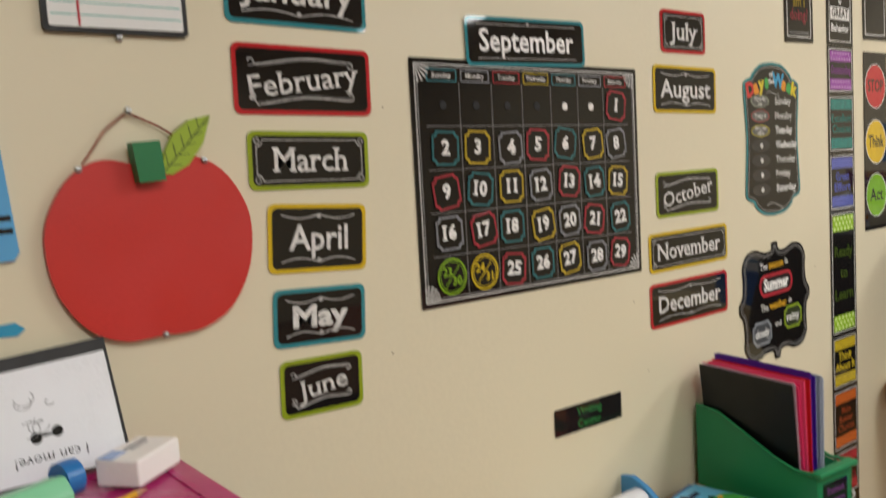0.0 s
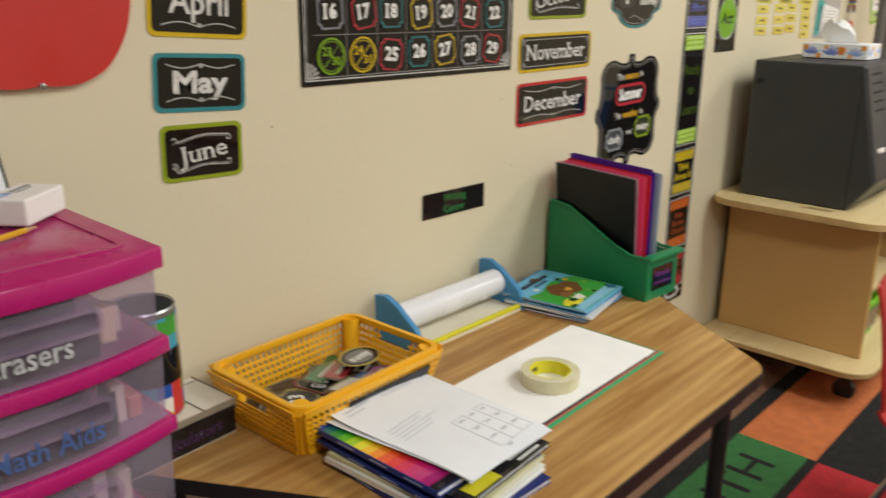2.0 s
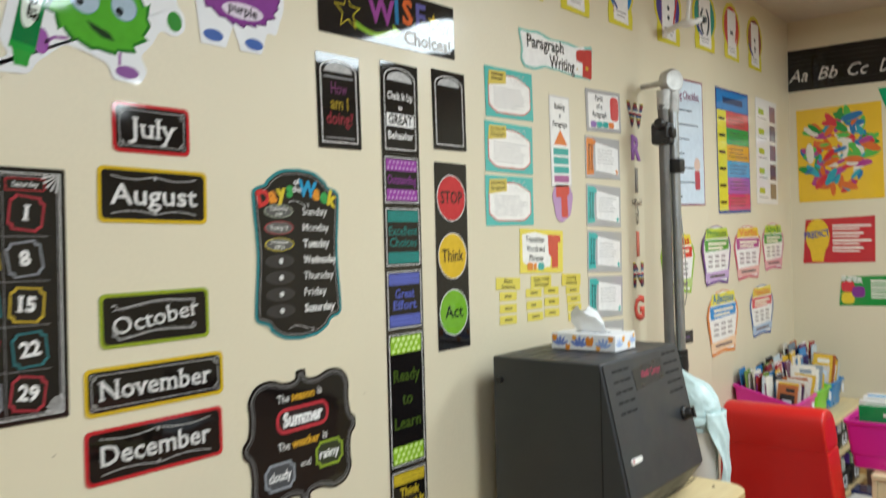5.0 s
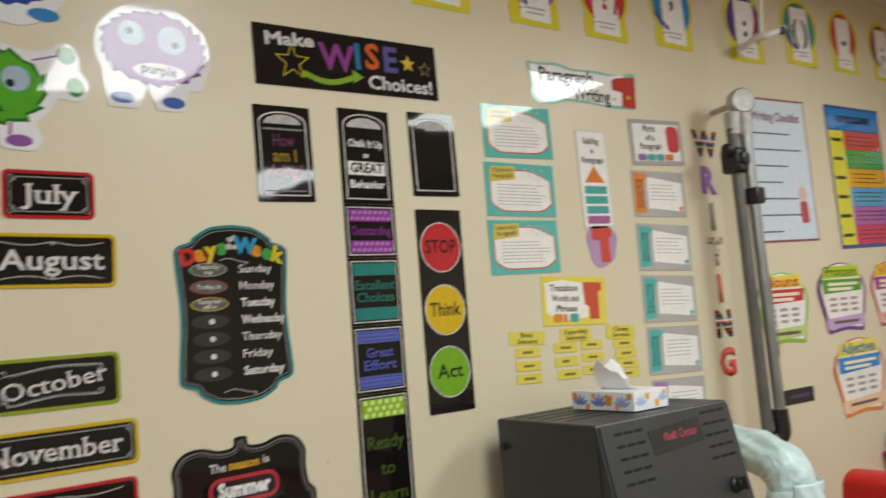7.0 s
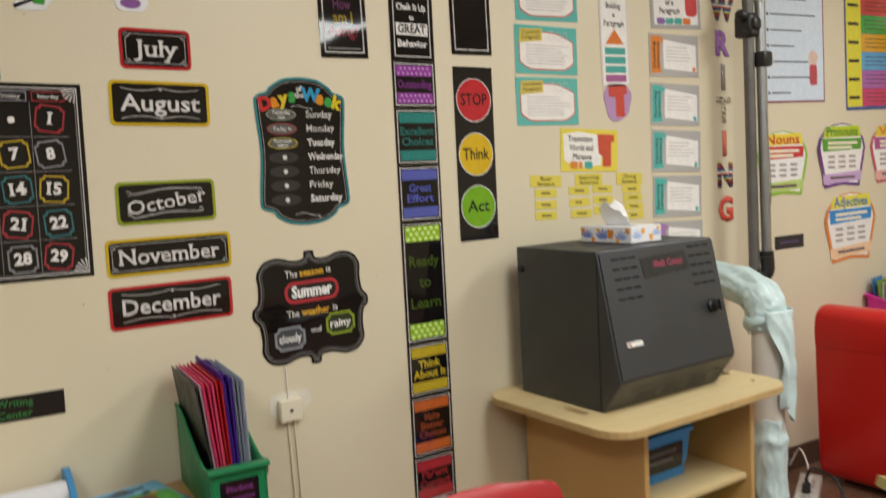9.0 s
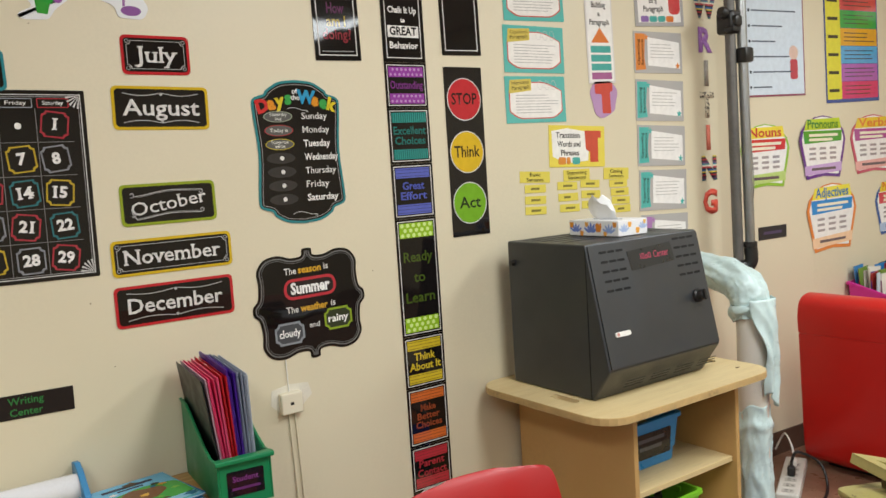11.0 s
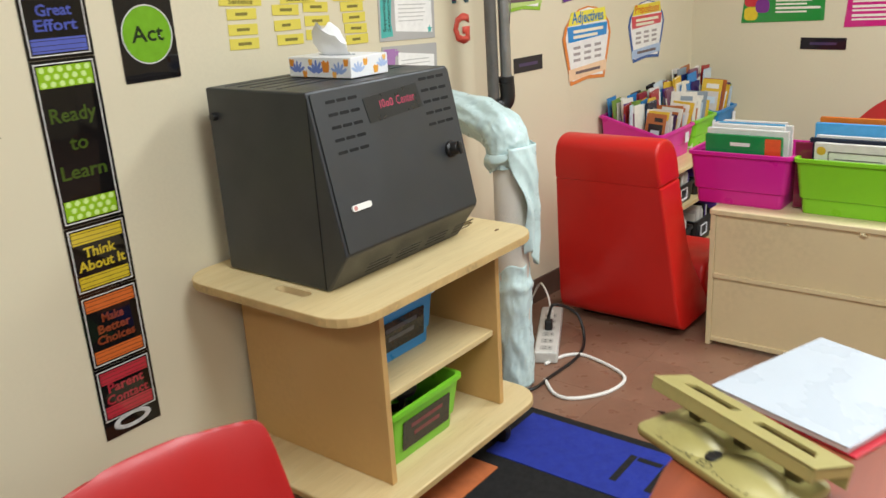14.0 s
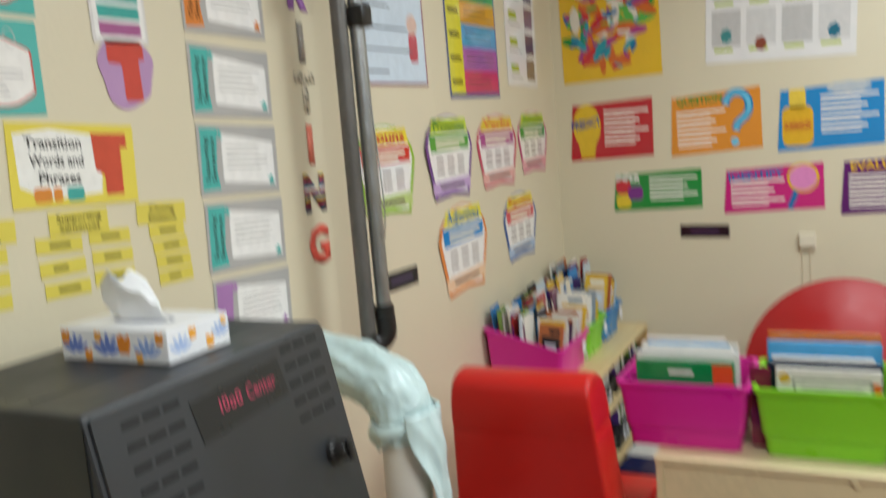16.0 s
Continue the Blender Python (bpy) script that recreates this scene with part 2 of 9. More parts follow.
# ---- materials of the large surfaces ----
def wall_paint():
    mat = paint("cream_wall_paint", "d8cdb1", 0.42, 0.03, 1.6, 120.0, 0.012)
    return mat


def wood_grain(name, light, dark, rough, along=0, scale=1.0, coat=0.0, stretch=14.0):
    """Wood with stretched grain running along one axis."""
    mat = bpy.data.materials.new(name)
    mat.use_nodes = True
    nt = mat.node_tree
    b = nt.nodes["Principled BSDF"]
    tc = nt.nodes.new("ShaderNodeTexCoord").outputs["Object"]
    mp = nt.nodes.new("ShaderNodeMapping")
    s = [stretch * scale] * 3
    s[along] = 1.1 * scale
    mp.inputs["Scale"].default_value = s
    nt.links.new(tc, mp.inputs[0])
    grain = noise_fac(nt, mp.outputs[0], 3.0, 6.0, 0.34, 0.66)
    w = nt.nodes.new("ShaderNodeTexWave")
    w.bands_direction = "Y" if along == 0 else "X"
    w.inputs["Scale"].default_value, w.inputs["Distortion"].default_value, w.inputs["Detail"].default_value = 0.9, 7.0, 3.0
    nt.links.new(mp.outputs[0], w.inputs[0])
    c1 = mixed(nt, grain, rgb(dark), rgb(light))
    half = nt.nodes.new("ShaderNodeMath")
    half.operation = "MULTIPLY"
    half.inputs[1].default_value = 0.45
    nt.links.new(w.outputs["Fac"], half.inputs[0])
    c2 = mixed(nt, half.outputs[0], c1, rgb(dark))
    fine = nt.nodes.new("ShaderNodeMapping")
    f = [420.0] * 3
    f[along] = 12.0
    fine.inputs["Scale"].default_value = f
    nt.links.new(tc, fine.inputs[0])
    pores = noise_fac(nt, fine.outputs[0], 1.0, 2.0, 0.55, 0.8)
    dk = tuple(c * 0.55 for c in rgb(dark)[:3]) + (1,)
    pm = nt.nodes.new("ShaderNodeMath")
    pm.operation = "MULTIPLY"
    pm.inputs[1].default_value = 0.5
    nt.links.new(pores, pm.inputs[0])
    nt.links.new(mixed(nt, pm.outputs[0], c2, dk), b.inputs["Base Color"])
    b.inputs["Roughness"].default_value = rough
    b.inputs["Coat Weight"].default_value = coat
    bm = nt.nodes.new("ShaderNodeBump")
    bm.inputs["Strength"].default_value, bm.inputs["Distance"].default_value = 0.06, 0.001
    nt.links.new(pores, bm.inputs["Height"])
    nt.links.new(bm.outputs[0], b.inputs["Normal"])
    return mat


OAK = wood_grain("oak_laminate", "c9a063", "98692f", 0.38, 0, 1.0)
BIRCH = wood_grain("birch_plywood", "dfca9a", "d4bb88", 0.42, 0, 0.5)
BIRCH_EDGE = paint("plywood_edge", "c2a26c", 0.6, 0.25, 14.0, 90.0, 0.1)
# Upright panels: birch darkened to the tone they have in shade.
BIRCH_SHADE = paint("birch_panel_shaded", "c59c60", 0.45, 0.05, 3.0, 60.0, 0.02)
PALE = paint("pale_birch_back", "d9c69c", 0.46, 0.08, 3.0, 60.0, 0.012)
CHERRY = wood_grain("cherry_laminate", "93482c", "7a3a24", 0.36, 0, 0.5, 0.1)
BLACK = plastic("1c1a19", 0.4)
CHROME = paint("chrome", "d0d0cf", 0.16, 0.05, 10.0, 200.0, 0.0, metal=1.0)
STEEL = paint("galvanised_steel", "a4a6a6", 0.36, 0.14, 9.0, 150.0, 0.03, metal=0.9)
WHITE = plastic("e9e6df", 0.4)
GREY_BOX = paint("powder_coat_charcoal", "25282c", 0.44, 0.06, 3.0, 700.0, 0.08, gloss=0.8)
RED_SHELL = plastic("a81a1a", 0.42)
RED_VINYL = paint("red_vinyl", "c51a14", 0.36, 0.05, 4.0, 700.0, 0.05)
WALLP = wall_paint()
CEILP = paint("ceiling_tile_white", "cfc6b4", 0.9, 0.1, 3.0, 60.0, 0.4)
FLOORP = paint("vinyl_floor_tile", "876450", 0.34, 0.2, 7.0, 45.0, 0.05, spread=0.03)
BASEP = paint("brown_rubber_base", "5b4437", 0.5, 0.08)
PAPER = plain("e6e7ea")

# ---- the room ----
def structure(name, bm, mat, label=""):
    ob = part(name, bm, mat, None)
    return tagged(ob, label or name.replace("_", " "), "", "", "structure")


X0, Y0 = -2.6, -5.2
wall_north = structure("wall_north", box(X0 - 0.1, STEP_X, WALL_Y, WALL_Y + 0.14, 0, CEIL), WALLP, "cream painted plaster wall with notices")
for mx_, mz_, ms_ in ((0.786, 1.074, 0.0026), (1.429, 1.066, 0.0024), (0.80, 1.49, 0.0018), (1.47, 0.905, 0.0018), (2.21, 1.05, 0.002), (1.36, 1.72, 0.0018)):
    mark = part("scuff_mark", turned(prism([(ms_ * (1 + 0.3 * math.sin(3 * k)) * math.cos(k), ms_ * (1 + 0.3 * math.cos(2 * k)) * math.sin(k)) for k in range(6)], 0.0, 0.0006), Matrix.Translation((mx_, WALL_Y, mz_))), paint("old_pin_mark", "9c8c70", 0.8), wall_north)
structure("wall_north_2", slab([(STEP_X, WALL_Y + 0.14), (STEP_X, WALL_Y), (STEP_END, WALL_Y2), (WALL_X + 0.1, WALL_Y2), (WALL_X + 0.1, WALL_Y + 0.14)], 0, CEIL), WALLP, "cream painted wall running slightly inwards")
structure("wall_east", box(WALL_X, WALL_X + 0.14, Y0, WALL_Y2, 0, CEIL), WALLP, "cream painted end wall with posters")
structure("wall_south", box(X0 - 0.1, WALL_X + 0.14, Y0 - 0.14, Y0, 0, CEIL), WALLP, "plain cream wall")
structure("wall_west", box(X0 - 0.14, X0, Y0, WALL_Y, 0, CEIL), WALLP, "plain cream wall")
structure("ceiling", box(X0 - 0.1, WALL_X + 0.14, Y0 - 0.1, WALL_Y + 0.14, CEIL, CEIL + 0.1), CEILP, "off-white ceiling")
floor = structure("floor", box(X0 - 0.1, WALL_X + 0.14, Y0 - 0.1, WALL_Y + 0.14, -0.1, -0.004), paint("floor_joint", "8a6a5a", 0.7), "vinyl tile floor, pinkish brown")
structure("baseboard", join(box(X0, STEP_X - 0.003, WALL_Y - 0.008, WALL_Y - 0.0005, 0, 0.1), box(STEP_END + 0.003, WALL_X - 0.01, WALL_Y2 - 0.008, WALL_Y2 - 0.0005, 0, 0.1), slab([(STEP_X, WALL_Y - 0.0006), (STEP_X, WALL_Y - 0.008), (STEP_END, WALL_Y2 - 0.008), (STEP_END, WALL_Y2 - 0.0006)], 0, 0.1), box(WALL_X - 0.008, WALL_X - 0.0005, Y0, WALL_Y2 - 0.01, 0, 0.1)), BASEP, "brown rubber baseboard")

# ceiling light fittings; the last three are added to hold fill lamps
for k, (lx, ly) in enumerate(LAMPS):
    t = thing("ceiling_light", "recessed white fluorescent ceiling light, unseen", "ceiling light", pose(lx, ly, CEIL), "ceiling lights")
    part("frame", join(box(-0.31, 0.31, -0.61, -0.56, -0.03, -0.001), box(-0.31, 0.31, 0.56, 0.61, -0.03, -0.001), box(-0.31, -0.26, -0.558, 0.558, -0.03, -0.001), box(0.26, 0.31, -0.558, 0.558, -0.03, -0.001)), WHITE, t)


# ---- trapezoid table ----
TOP = 0.605
cx_t = 1.092


def softened(pts, r, n=4):
    out = []
    m = len(pts)
    for i in range(m):
        a, b, c = Vector(pts[i - 1]), Vector(pts[i]), Vector(pts[(i + 1) % m])
        p, q = b + (a - b).normalized() * r, b + (c - b).normalized() * r
        for k in range(n + 1):
            t = k / n
            out.append(tuple(p * (1 - t) ** 2 + b * 2 * t * (1 - t) + q * t * t))
    return out


tab = thing("activity_table", "trapezoid oak laminate school table with black edge", "table", pose(cx_t, 0.484, 0))
outline = softened([(-0.343, 0.0), (0.343, 0.0), (0.755, 0.662), (-0.745, 0.662)], 0.04)
part("tabletop", slab(outline, TOP - 0.022, TOP), OAK, tab)
grown = [(x * 1.004, 0.331 + (y - 0.331) * 1.009) for x, y in outline]
bmx = bmesh.new()
for k in range(len(outline)):
    j = (k + 1) % len(outline)
    q = [bmx.verts.new((*p, z)) for p, z in ((outline[k], TOP - 0.026), (outline[j], TOP - 0.026), (grown[j], TOP - 0.026), (grown[k], TOP - 0.026), (outline[k], TOP - 0.001), (outline[j], TOP - 0.001), (grown[j], TOP - 0.001), (grown[k], TOP - 0.001))]
    for f in ((0, 1, 2, 3), (7, 6, 5, 4), (3, 2, 6, 7)):
        bmx.faces.new([q[i] for i in f])
bmesh.ops.recalc_face_normals(bmx, faces=bmx.faces)
part("edge_band", bmx, BLACK, tab, "black rubber edge band")
part("apron", join(box(-0.32, 0.32, 0.03, 0.045, TOP - 0.075, TOP - 0.023), box(-0.62, 0.62, 0.6, 0.615, TOP - 0.075, TOP - 0.023)), BLACK, tab)
for lx, ly in ((-0.288, 0.055), (0.288, 0.055), (-0.6, 0.59), (0.6, 0.59)):
    leg = part("leg", join(tube([(lx, ly, 0.25), (lx, ly, TOP - 0.023)], 0.017, 12)), BLACK, tab)
    part("leg_insert", tube([(lx, ly, 0.03), (lx, ly, 0.249)], 0.0125, 12), CHROME, leg, "chrome lower leg")
    part("glide", tube([(lx, ly, 0.0), (lx, ly, 0.03)], 0.017, 10), BLACK, leg)

# ---- trolley with the charging cabinet ----
CT = 0.641
trolley = thing("trolley", "birch plywood trolley with two open shelves on castors", "trolley", pose(2.945, 0.86, 0))
plate = rrect(0.74, 0.58, 0.09, 6)
top_plate = rrect(0.765, 0.58, 0.09, 6, -0.0125, 0.0)
part("top_board", slab_holes(top_plate, [rrect(0.03, 0.11, 0.014, 4, sx * 0.315, -0.04) for sx in (-1, 1)], CT - 0.022, CT), BIRCH, trolley)
part("edge_band", flat_ring([(x * 1.003, y * 1.004) for x, y in top_plate], top_plate, CT - 0.02, CT - 0.002), BIRCH_EDGE, trolley, "darker plywood edge")
part("chip", slab([(0.297 + 0.011 * math.cos(k) * (1 + 0.3 * math.sin(2 * k)), -0.193 + 0.005 * math.sin(k)) for k in range(6)], CT + 0.0002, CT + 0.0007), paint("chipped_wood", "6a4c2c", 0.8, 0.3, 60.0), trolley, "small dark chip in the top")
part("base_board", slab(plate, 0.118, 0.14, 0.004), BIRCH, trolley)
part("edge_band", flat_ring([(x * 1.003, y * 1.004) for x, y in plate], plate, 0.122, 0.136), BIRCH_EDGE, trolley, "darker plywood edge")
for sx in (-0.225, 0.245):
    part("side_panel", box(sx - 0.009, sx + 0.009, -0.225, 0.27, 0.141, CT - 0.023, 0.002), BIRCH_SHADE, trolley)
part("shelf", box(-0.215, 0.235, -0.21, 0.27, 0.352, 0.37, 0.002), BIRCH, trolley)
part("back_panel", box(-0.215, 0.235, 0.262, 0.27, 0.141, 0.351), BIRCH_SHADE, trolley)
part("back_panel", box(-0.215, 0.235, 0.262, 0.27, 0.371, CT - 0.023), BIRCH_SHADE, trolley)
for sx in (-1, 1):
    for sy in (-1, 1):
        c = part("castor", join(turned(lathe([(0.001, -0.012), (0.034, -0.012), (0.037, -0.006), (0.037, 0.006), (0.034, 0.012), (0.001, 0.012)], 18), Matrix.Translation((sx * 0.26, sy * 0.2, 0.037)) @ pose(0, 0, 0, 0, 90, 0)), box(sx * 0.26 - 0.022, sx * 0.26 + 0.022, sy * 0.2 - 0.02, sy * 0.2 + 0.02, 0.07, 0.117, 0.004)), BLACK, trolley, "black castor")

# charging cabinet
cab = thing("charging_cabinet", "charcoal metal charging cabinet with sloping locked door", "cabinet", pose(2.91, 0.0, CT))
prof = [(1.085, 0.002), (0.735, 0.002), (0.667, 0.095), (0.745, 0.452), (1.085, 0.452)]


def side_prism(prof, x0, x1, bevel=0.0):
    """An outline in y, z pushed along x."""
    bm = bmesh.new()
    a = [bm.verts.new((x0, y, z)) for y, z in prof]
    b = [bm.verts.new((x1, y, z)) for y, z in prof]
    bm.faces.new(a)
    bm.faces.new(list(reversed(b)))
    n = len(prof)
    for i in range(n):
        j = (i + 1) % n
        bm.faces.new((a[i], a[j], b[j], b[i]))
    bmesh.ops.recalc_face_normals(bm, faces=bm.faces)
    if bevel:
        bmesh.ops.bevel(bm, geom=list(bm.edges), offset=bevel, segments=2, profile=0.5, affect="EDGES")
    return bm


part("body", side_prism(prof, -0.247, 0.247, 0.005), GREY_BOX, cab)
# door, vents, sign, lock and badge lie on the slope
SLOPE = Matrix.Translation((-0.247, 0.667, 0.095)) @ pose(0, 0, 0, -12.3, 0, 0)
DW, DH = 0.494, 0.3654


def on_slope(bm):
    return turned(bm, SLOPE)


door = part("door", on_slope(prism(rrect(DW - 0.012, DH - 0.012, 0.006, 3, DW / 2, DH / 2), -0.001, 0.005)), GREY_BOX, cab, "charcoal steel door")
slots = bmesh.new()
for u0, n, rows, v0 in ((0.045, 3, 5, 0.92), (0.366, 3, 5, 0.945)):
    for r in range(rows):
        for k in range(n):
            x = u0 + k * 0.0345 + r * 0.0005
            add_prism(slots, rrect(0.0295, 0.0072, 0.0025, 2, x + 0.0145, DH * (v0 - r * 0.077)), 0.004, 0.0056)
part("vent", on_slope(slots), paint("vent_black", "0c0c0c", 0.8), door, "black vent slots")
sign = part("sign", on_slope(prism([(0.166, DH * 0.74), (0.36, DH * 0.77), (0.352, DH * 0.93), (0.158, DH * 0.90)], 0.004, 0.0062)), paint("sign_card", "232425", 0.35, 0.06, 12.0), door, "dark strip with pink lettering")
SIGN_INK = paint("pink_print", "ac3e58", 0.5, 0.1, 40.0)
part("lettering", on_slope(words("Center", 0.03, 0.068, 0.0002, 0.302, DH * 0.845, 0.0068, turn=1)), SIGN_INK, sign, "pink lettering")
part("lettering", on_slope(join(prism(rrect(0.003, 0.017, 0.001, 2, 0.212, DH * 0.842), 0.0062, 0.0068), *[ring(rrect(0.011, h_, 0.004, 3, x_, DH * 0.842 + dz_), rrect(0.0055, h_ - 0.006, 0.002, 3, x_, DH * 0.842 + dz_), 0.0062, 0.0068) for x_, h_, dz_ in ((0.223, 0.018, 0.001), (0.237, 0.013, -0.002), (0.251, 0.018, 0.001))])), SIGN_INK, sign, "pink word marks")
part("badge", on_slope(prism(rrect(0.062, 0.014, 0.0065, 5, 0.075, DH * 0.27), 0.004, 0.009)), WHITE, door, "white oval badge")
part("badge_mark", on_slope(prism(disc(0.0055, 14, 0.054, DH * 0.27), 0.009, 0.0094)), ink("c98a86"), door, "faded red mark on the badge")
knob = part("lock", on_slope(turned(lathe([(0.001, 0.03), (0.013, 0.03), (0.016, 0.026), (0.017, 0.012), (0.021, 0.008), (0.021, 0.0)], 20), Matrix.Translation((0.428, -0.005, DH * 0.44)) @ pose(0, 0, 0, 90, 0, 0))), BLACK, door, "black round lock", True)
part("handle", on_slope(box(0.422, 0.434, -0.042, -0.034, DH * 0.44 - 0.017, DH * 0.44 + 0.017, 0.003)), BLACK, knob)
part("lower_vent", join(*[box(-0.16 + k * 0.11, -0.08 + k * 0.11, 0.0, 0.0012, -0.0015 + r * 0.012, 0.0015 + r * 0.012) for k in range(4) for r in range(3)]), paint("vent_black", "0c0c0c", 0.8), cab)
cab.children[-1].matrix_local = Matrix.Translation((0, 0.700, 0.032)) @ pose(0, 0, 0, 36.0, 0, 0) @ Matrix.Translation((0, -0.0012, 0))
part("hinge_knob", turned(lathe([(0.001, 0.012), (0.009, 0.012), (0.01, 0.0)], 14), Matrix.Translation((-0.247, 1.06, 0.385)) @ pose(0, 0, 0, 0, -90, 0)), BLACK, cab)
part("seam", box(-0.2485, -0.2465, 0.742, 0.7435, 0.006, 0.44), paint("vent_black", "0c0c0c", 0.8), cab)
for yy in range(5):
    part("top_rib", box(-0.22, 0.22, 0.86 + yy * 0.045, 0.864 + yy * 0.045, 0.452, 0.4535), GREY_BOX, cab)


def sprig(name, cx_, cz_, s_, code):
    """A fan of narrow leaves, or one tulip, on a face in x, z."""
    bm = bmesh.new()
    if name == "leaf_print":
        for k in range(5):
            a = radians(30 + 30 * k)
            u, w = (math.cos(a), math.sin(a)), (-math.sin(a), math.cos(a))
            e = [(cx_ + u[0] * s_ * (0.55 + 0.45 * math.cos(q)) + w[0] * s_ * 0.13 * math.sin(q), cz_ - s_ * 0.4 + u[1] * s_ * (0.55 + 0.45 * math.cos(q)) + w[1] * s_ * 0.13 * math.sin(q)) for q in (2 * math.pi * n_ / 10 for n_ in range(10))]
            add_prism(bm, e, 0.0002, 0.0004 + 0.00004 * k)
    else:
        add_prism(bm, [(cx_ - s_ * 0.3, cz_ - s_ * 0.45), (cx_ + s_ * 0.3, cz_ - s_ * 0.45), (cx_ + s_ * 0.45, cz_ + s_ * 0.1), (cx_ + s_ * 0.38, cz_ + s_ * 0.5), (cx_ + s_ * 0.12, cz_ + s_ * 0.3), (cx_ - s_ * 0.15, cz_ + s_ * 0.5), (cx_ - s_ * 0.42, cz_ + s_ * 0.3)], 0.0002, 0.0006)
    return bm


tis = thing("tissue_box", "small tissue box printed with blue and orange flowers", "tissue box", pose(2.93, 0.905, CT + 0.4545))
part("carton", box(-0.065, 0.065, -0.105, 0.105, 0, 0.048, 0.002), plain("e8e8ea", 0.45), tis)
# The carton is closed; a grey disc paints the shade inside the opening.
part("opening", slab(disc(0.045, 20, 0, 0, 0.5, 1.3), 0.0482, 0.0486), plain("8f93a0"), tis, "oval opening, its shade painted as a grey disc")
for turn_, far_, marks in ((-90, 0.0652, (("leaf_print", -0.075, 0.022, 0.03, "6d82c8"), ("tulip_print", -0.094, 0.034, 0.02, "e0902c"), ("tulip_print", -0.05, 0.008, 0.018, "e0902c"), ("leaf_print", -0.01, 0.022, 0.034, "6d82c8"), ("tulip_print", 0.022, 0.026, 0.03, "dd8526"), ("tulip_print", -0.028, 0.036, 0.016, "e8a84a"), ("leaf_print", 0.066, 0.02, 0.03, "8fa6d8"), ("tulip_print", 0.09, 0.036, 0.018, "e0902c"), ("tulip_print", 0.05, 0.008, 0.016, "e8a84a"))), (0, 0.1052, (("leaf_print", -0.04, 0.022, 0.026, "a9bce0"), ("tulip_print", -0.015, 0.034, 0.018, "e8a43a"), ("tulip_print", 0.02, 0.014, 0.02, "e8a43a"), ("leaf_print", 0.045, 0.026, 0.024, "a9bce0"), ("tulip_print", 0.052, 0.038, 0.014, "e8b45a")))):
    for nm_, cx_, cz_, s_, code in marks:
        o = part(nm_, sprig(nm_, cx_, cz_, s_, code), plain(code), tis)
        o.matrix_local = pose(0, 0, 0, 0, 0, turn_) @ Matrix.Translation((0, -far_ + 0.0002, 0))
bm = bmesh.new()
N = 14
for k, (w, z) in enumerate(((0.05, 0.0475), (0.046, 0.062), (0.056, 0.082), (0.046, 0.102), (0.018, 0.118))):
    for i in range(N):
        a = 2 * math.pi * i / N
        q = 1 + 0.35 * math.sin(3 * a + k) + 0.2 * math.sin(7 * a + 2 * k)
        bm.verts.new((0.012 * math.cos(a) * q - 0.004 * k, w * math.sin(a) * (0.75 + 0.25 * q) + 0.006 * k, z + 0.008 * math.sin(2 * a + k) * (k > 0)))
bm.verts.ensure_lookup_table()
for k in range(4):
    for i in range(N):
        bm.faces.new([bm.verts[j] for j in (k * N + i, k * N + (i + 1) % N, (k + 1) * N + (i + 1) % N, (k + 1) * N + i)])
part("tissue", bm, plain("f2f2f2", 0.8), tis, "crumpled white tissue", True)


def shell_box(w, d, h, taper=0.02, thick=0.004, floor_z=0.004, low_front=0.0):
    """An open tapered tub; w along x, d along y. low_front: how much the -y side dips."""
    bm = bmesh.new()

    def loop(kx, ky, z, dip):
        out = []
        for x, y in rrect(kx, ky, 0.018, 4):
            zz = z
            if dip and low_front:
                s = min(1, max(0, (0.5 - y / d - 0.1) / 0.75))
                zz = z - low_front * (s * s * (3 - 2 * s))
            out.append(bm.verts.new((x, y, zz)))
        return out

    rows = [loop(w - 2.2 * taper, d - 2.2 * taper, 0, 0), loop(w - 2.2 * taper + 0.003, d - 2.2 * taper + 0.003, 0.004, 0), loop(w - 1.75 * taper, d - 1.75 * taper, h * 0.262, 0), loop(w - 1.74 * taper, d - 1.74 * taper, h * 0.27, 0), loop(w - 1.4 * taper + 0.003, d - 1.4 * taper + 0.003, h * 0.285, 0), loop(w - 1.38 * taper + 0.004, d - 1.38 * taper + 0.004, h * 0.305, 0), loop(w, d, h - 0.012, 1), loop(w + 0.014, d + 0.014, h - 0.012, 1), loop(w + 0.014, d + 0.014, h, 1), loop(w - 2 * thick, d - 2 * thick, h, 1), loop(w - 2 * taper - 2 * thick, d - 2 * taper - 2 * thick, floor_z, 0)]
    n = len(rows[0])
    for a, b in zip(rows, rows[1:]):
        for k in range(n):
            bm.faces.new((a[k], a[(k + 1) % n], b[(k + 1) % n], b[k]))
    bm.faces.new(list(reversed(rows[0])))
    bm.faces.new(rows[-1])
    bmesh.ops.recalc_face_normals(bm, faces=bm.faces)
    return bm


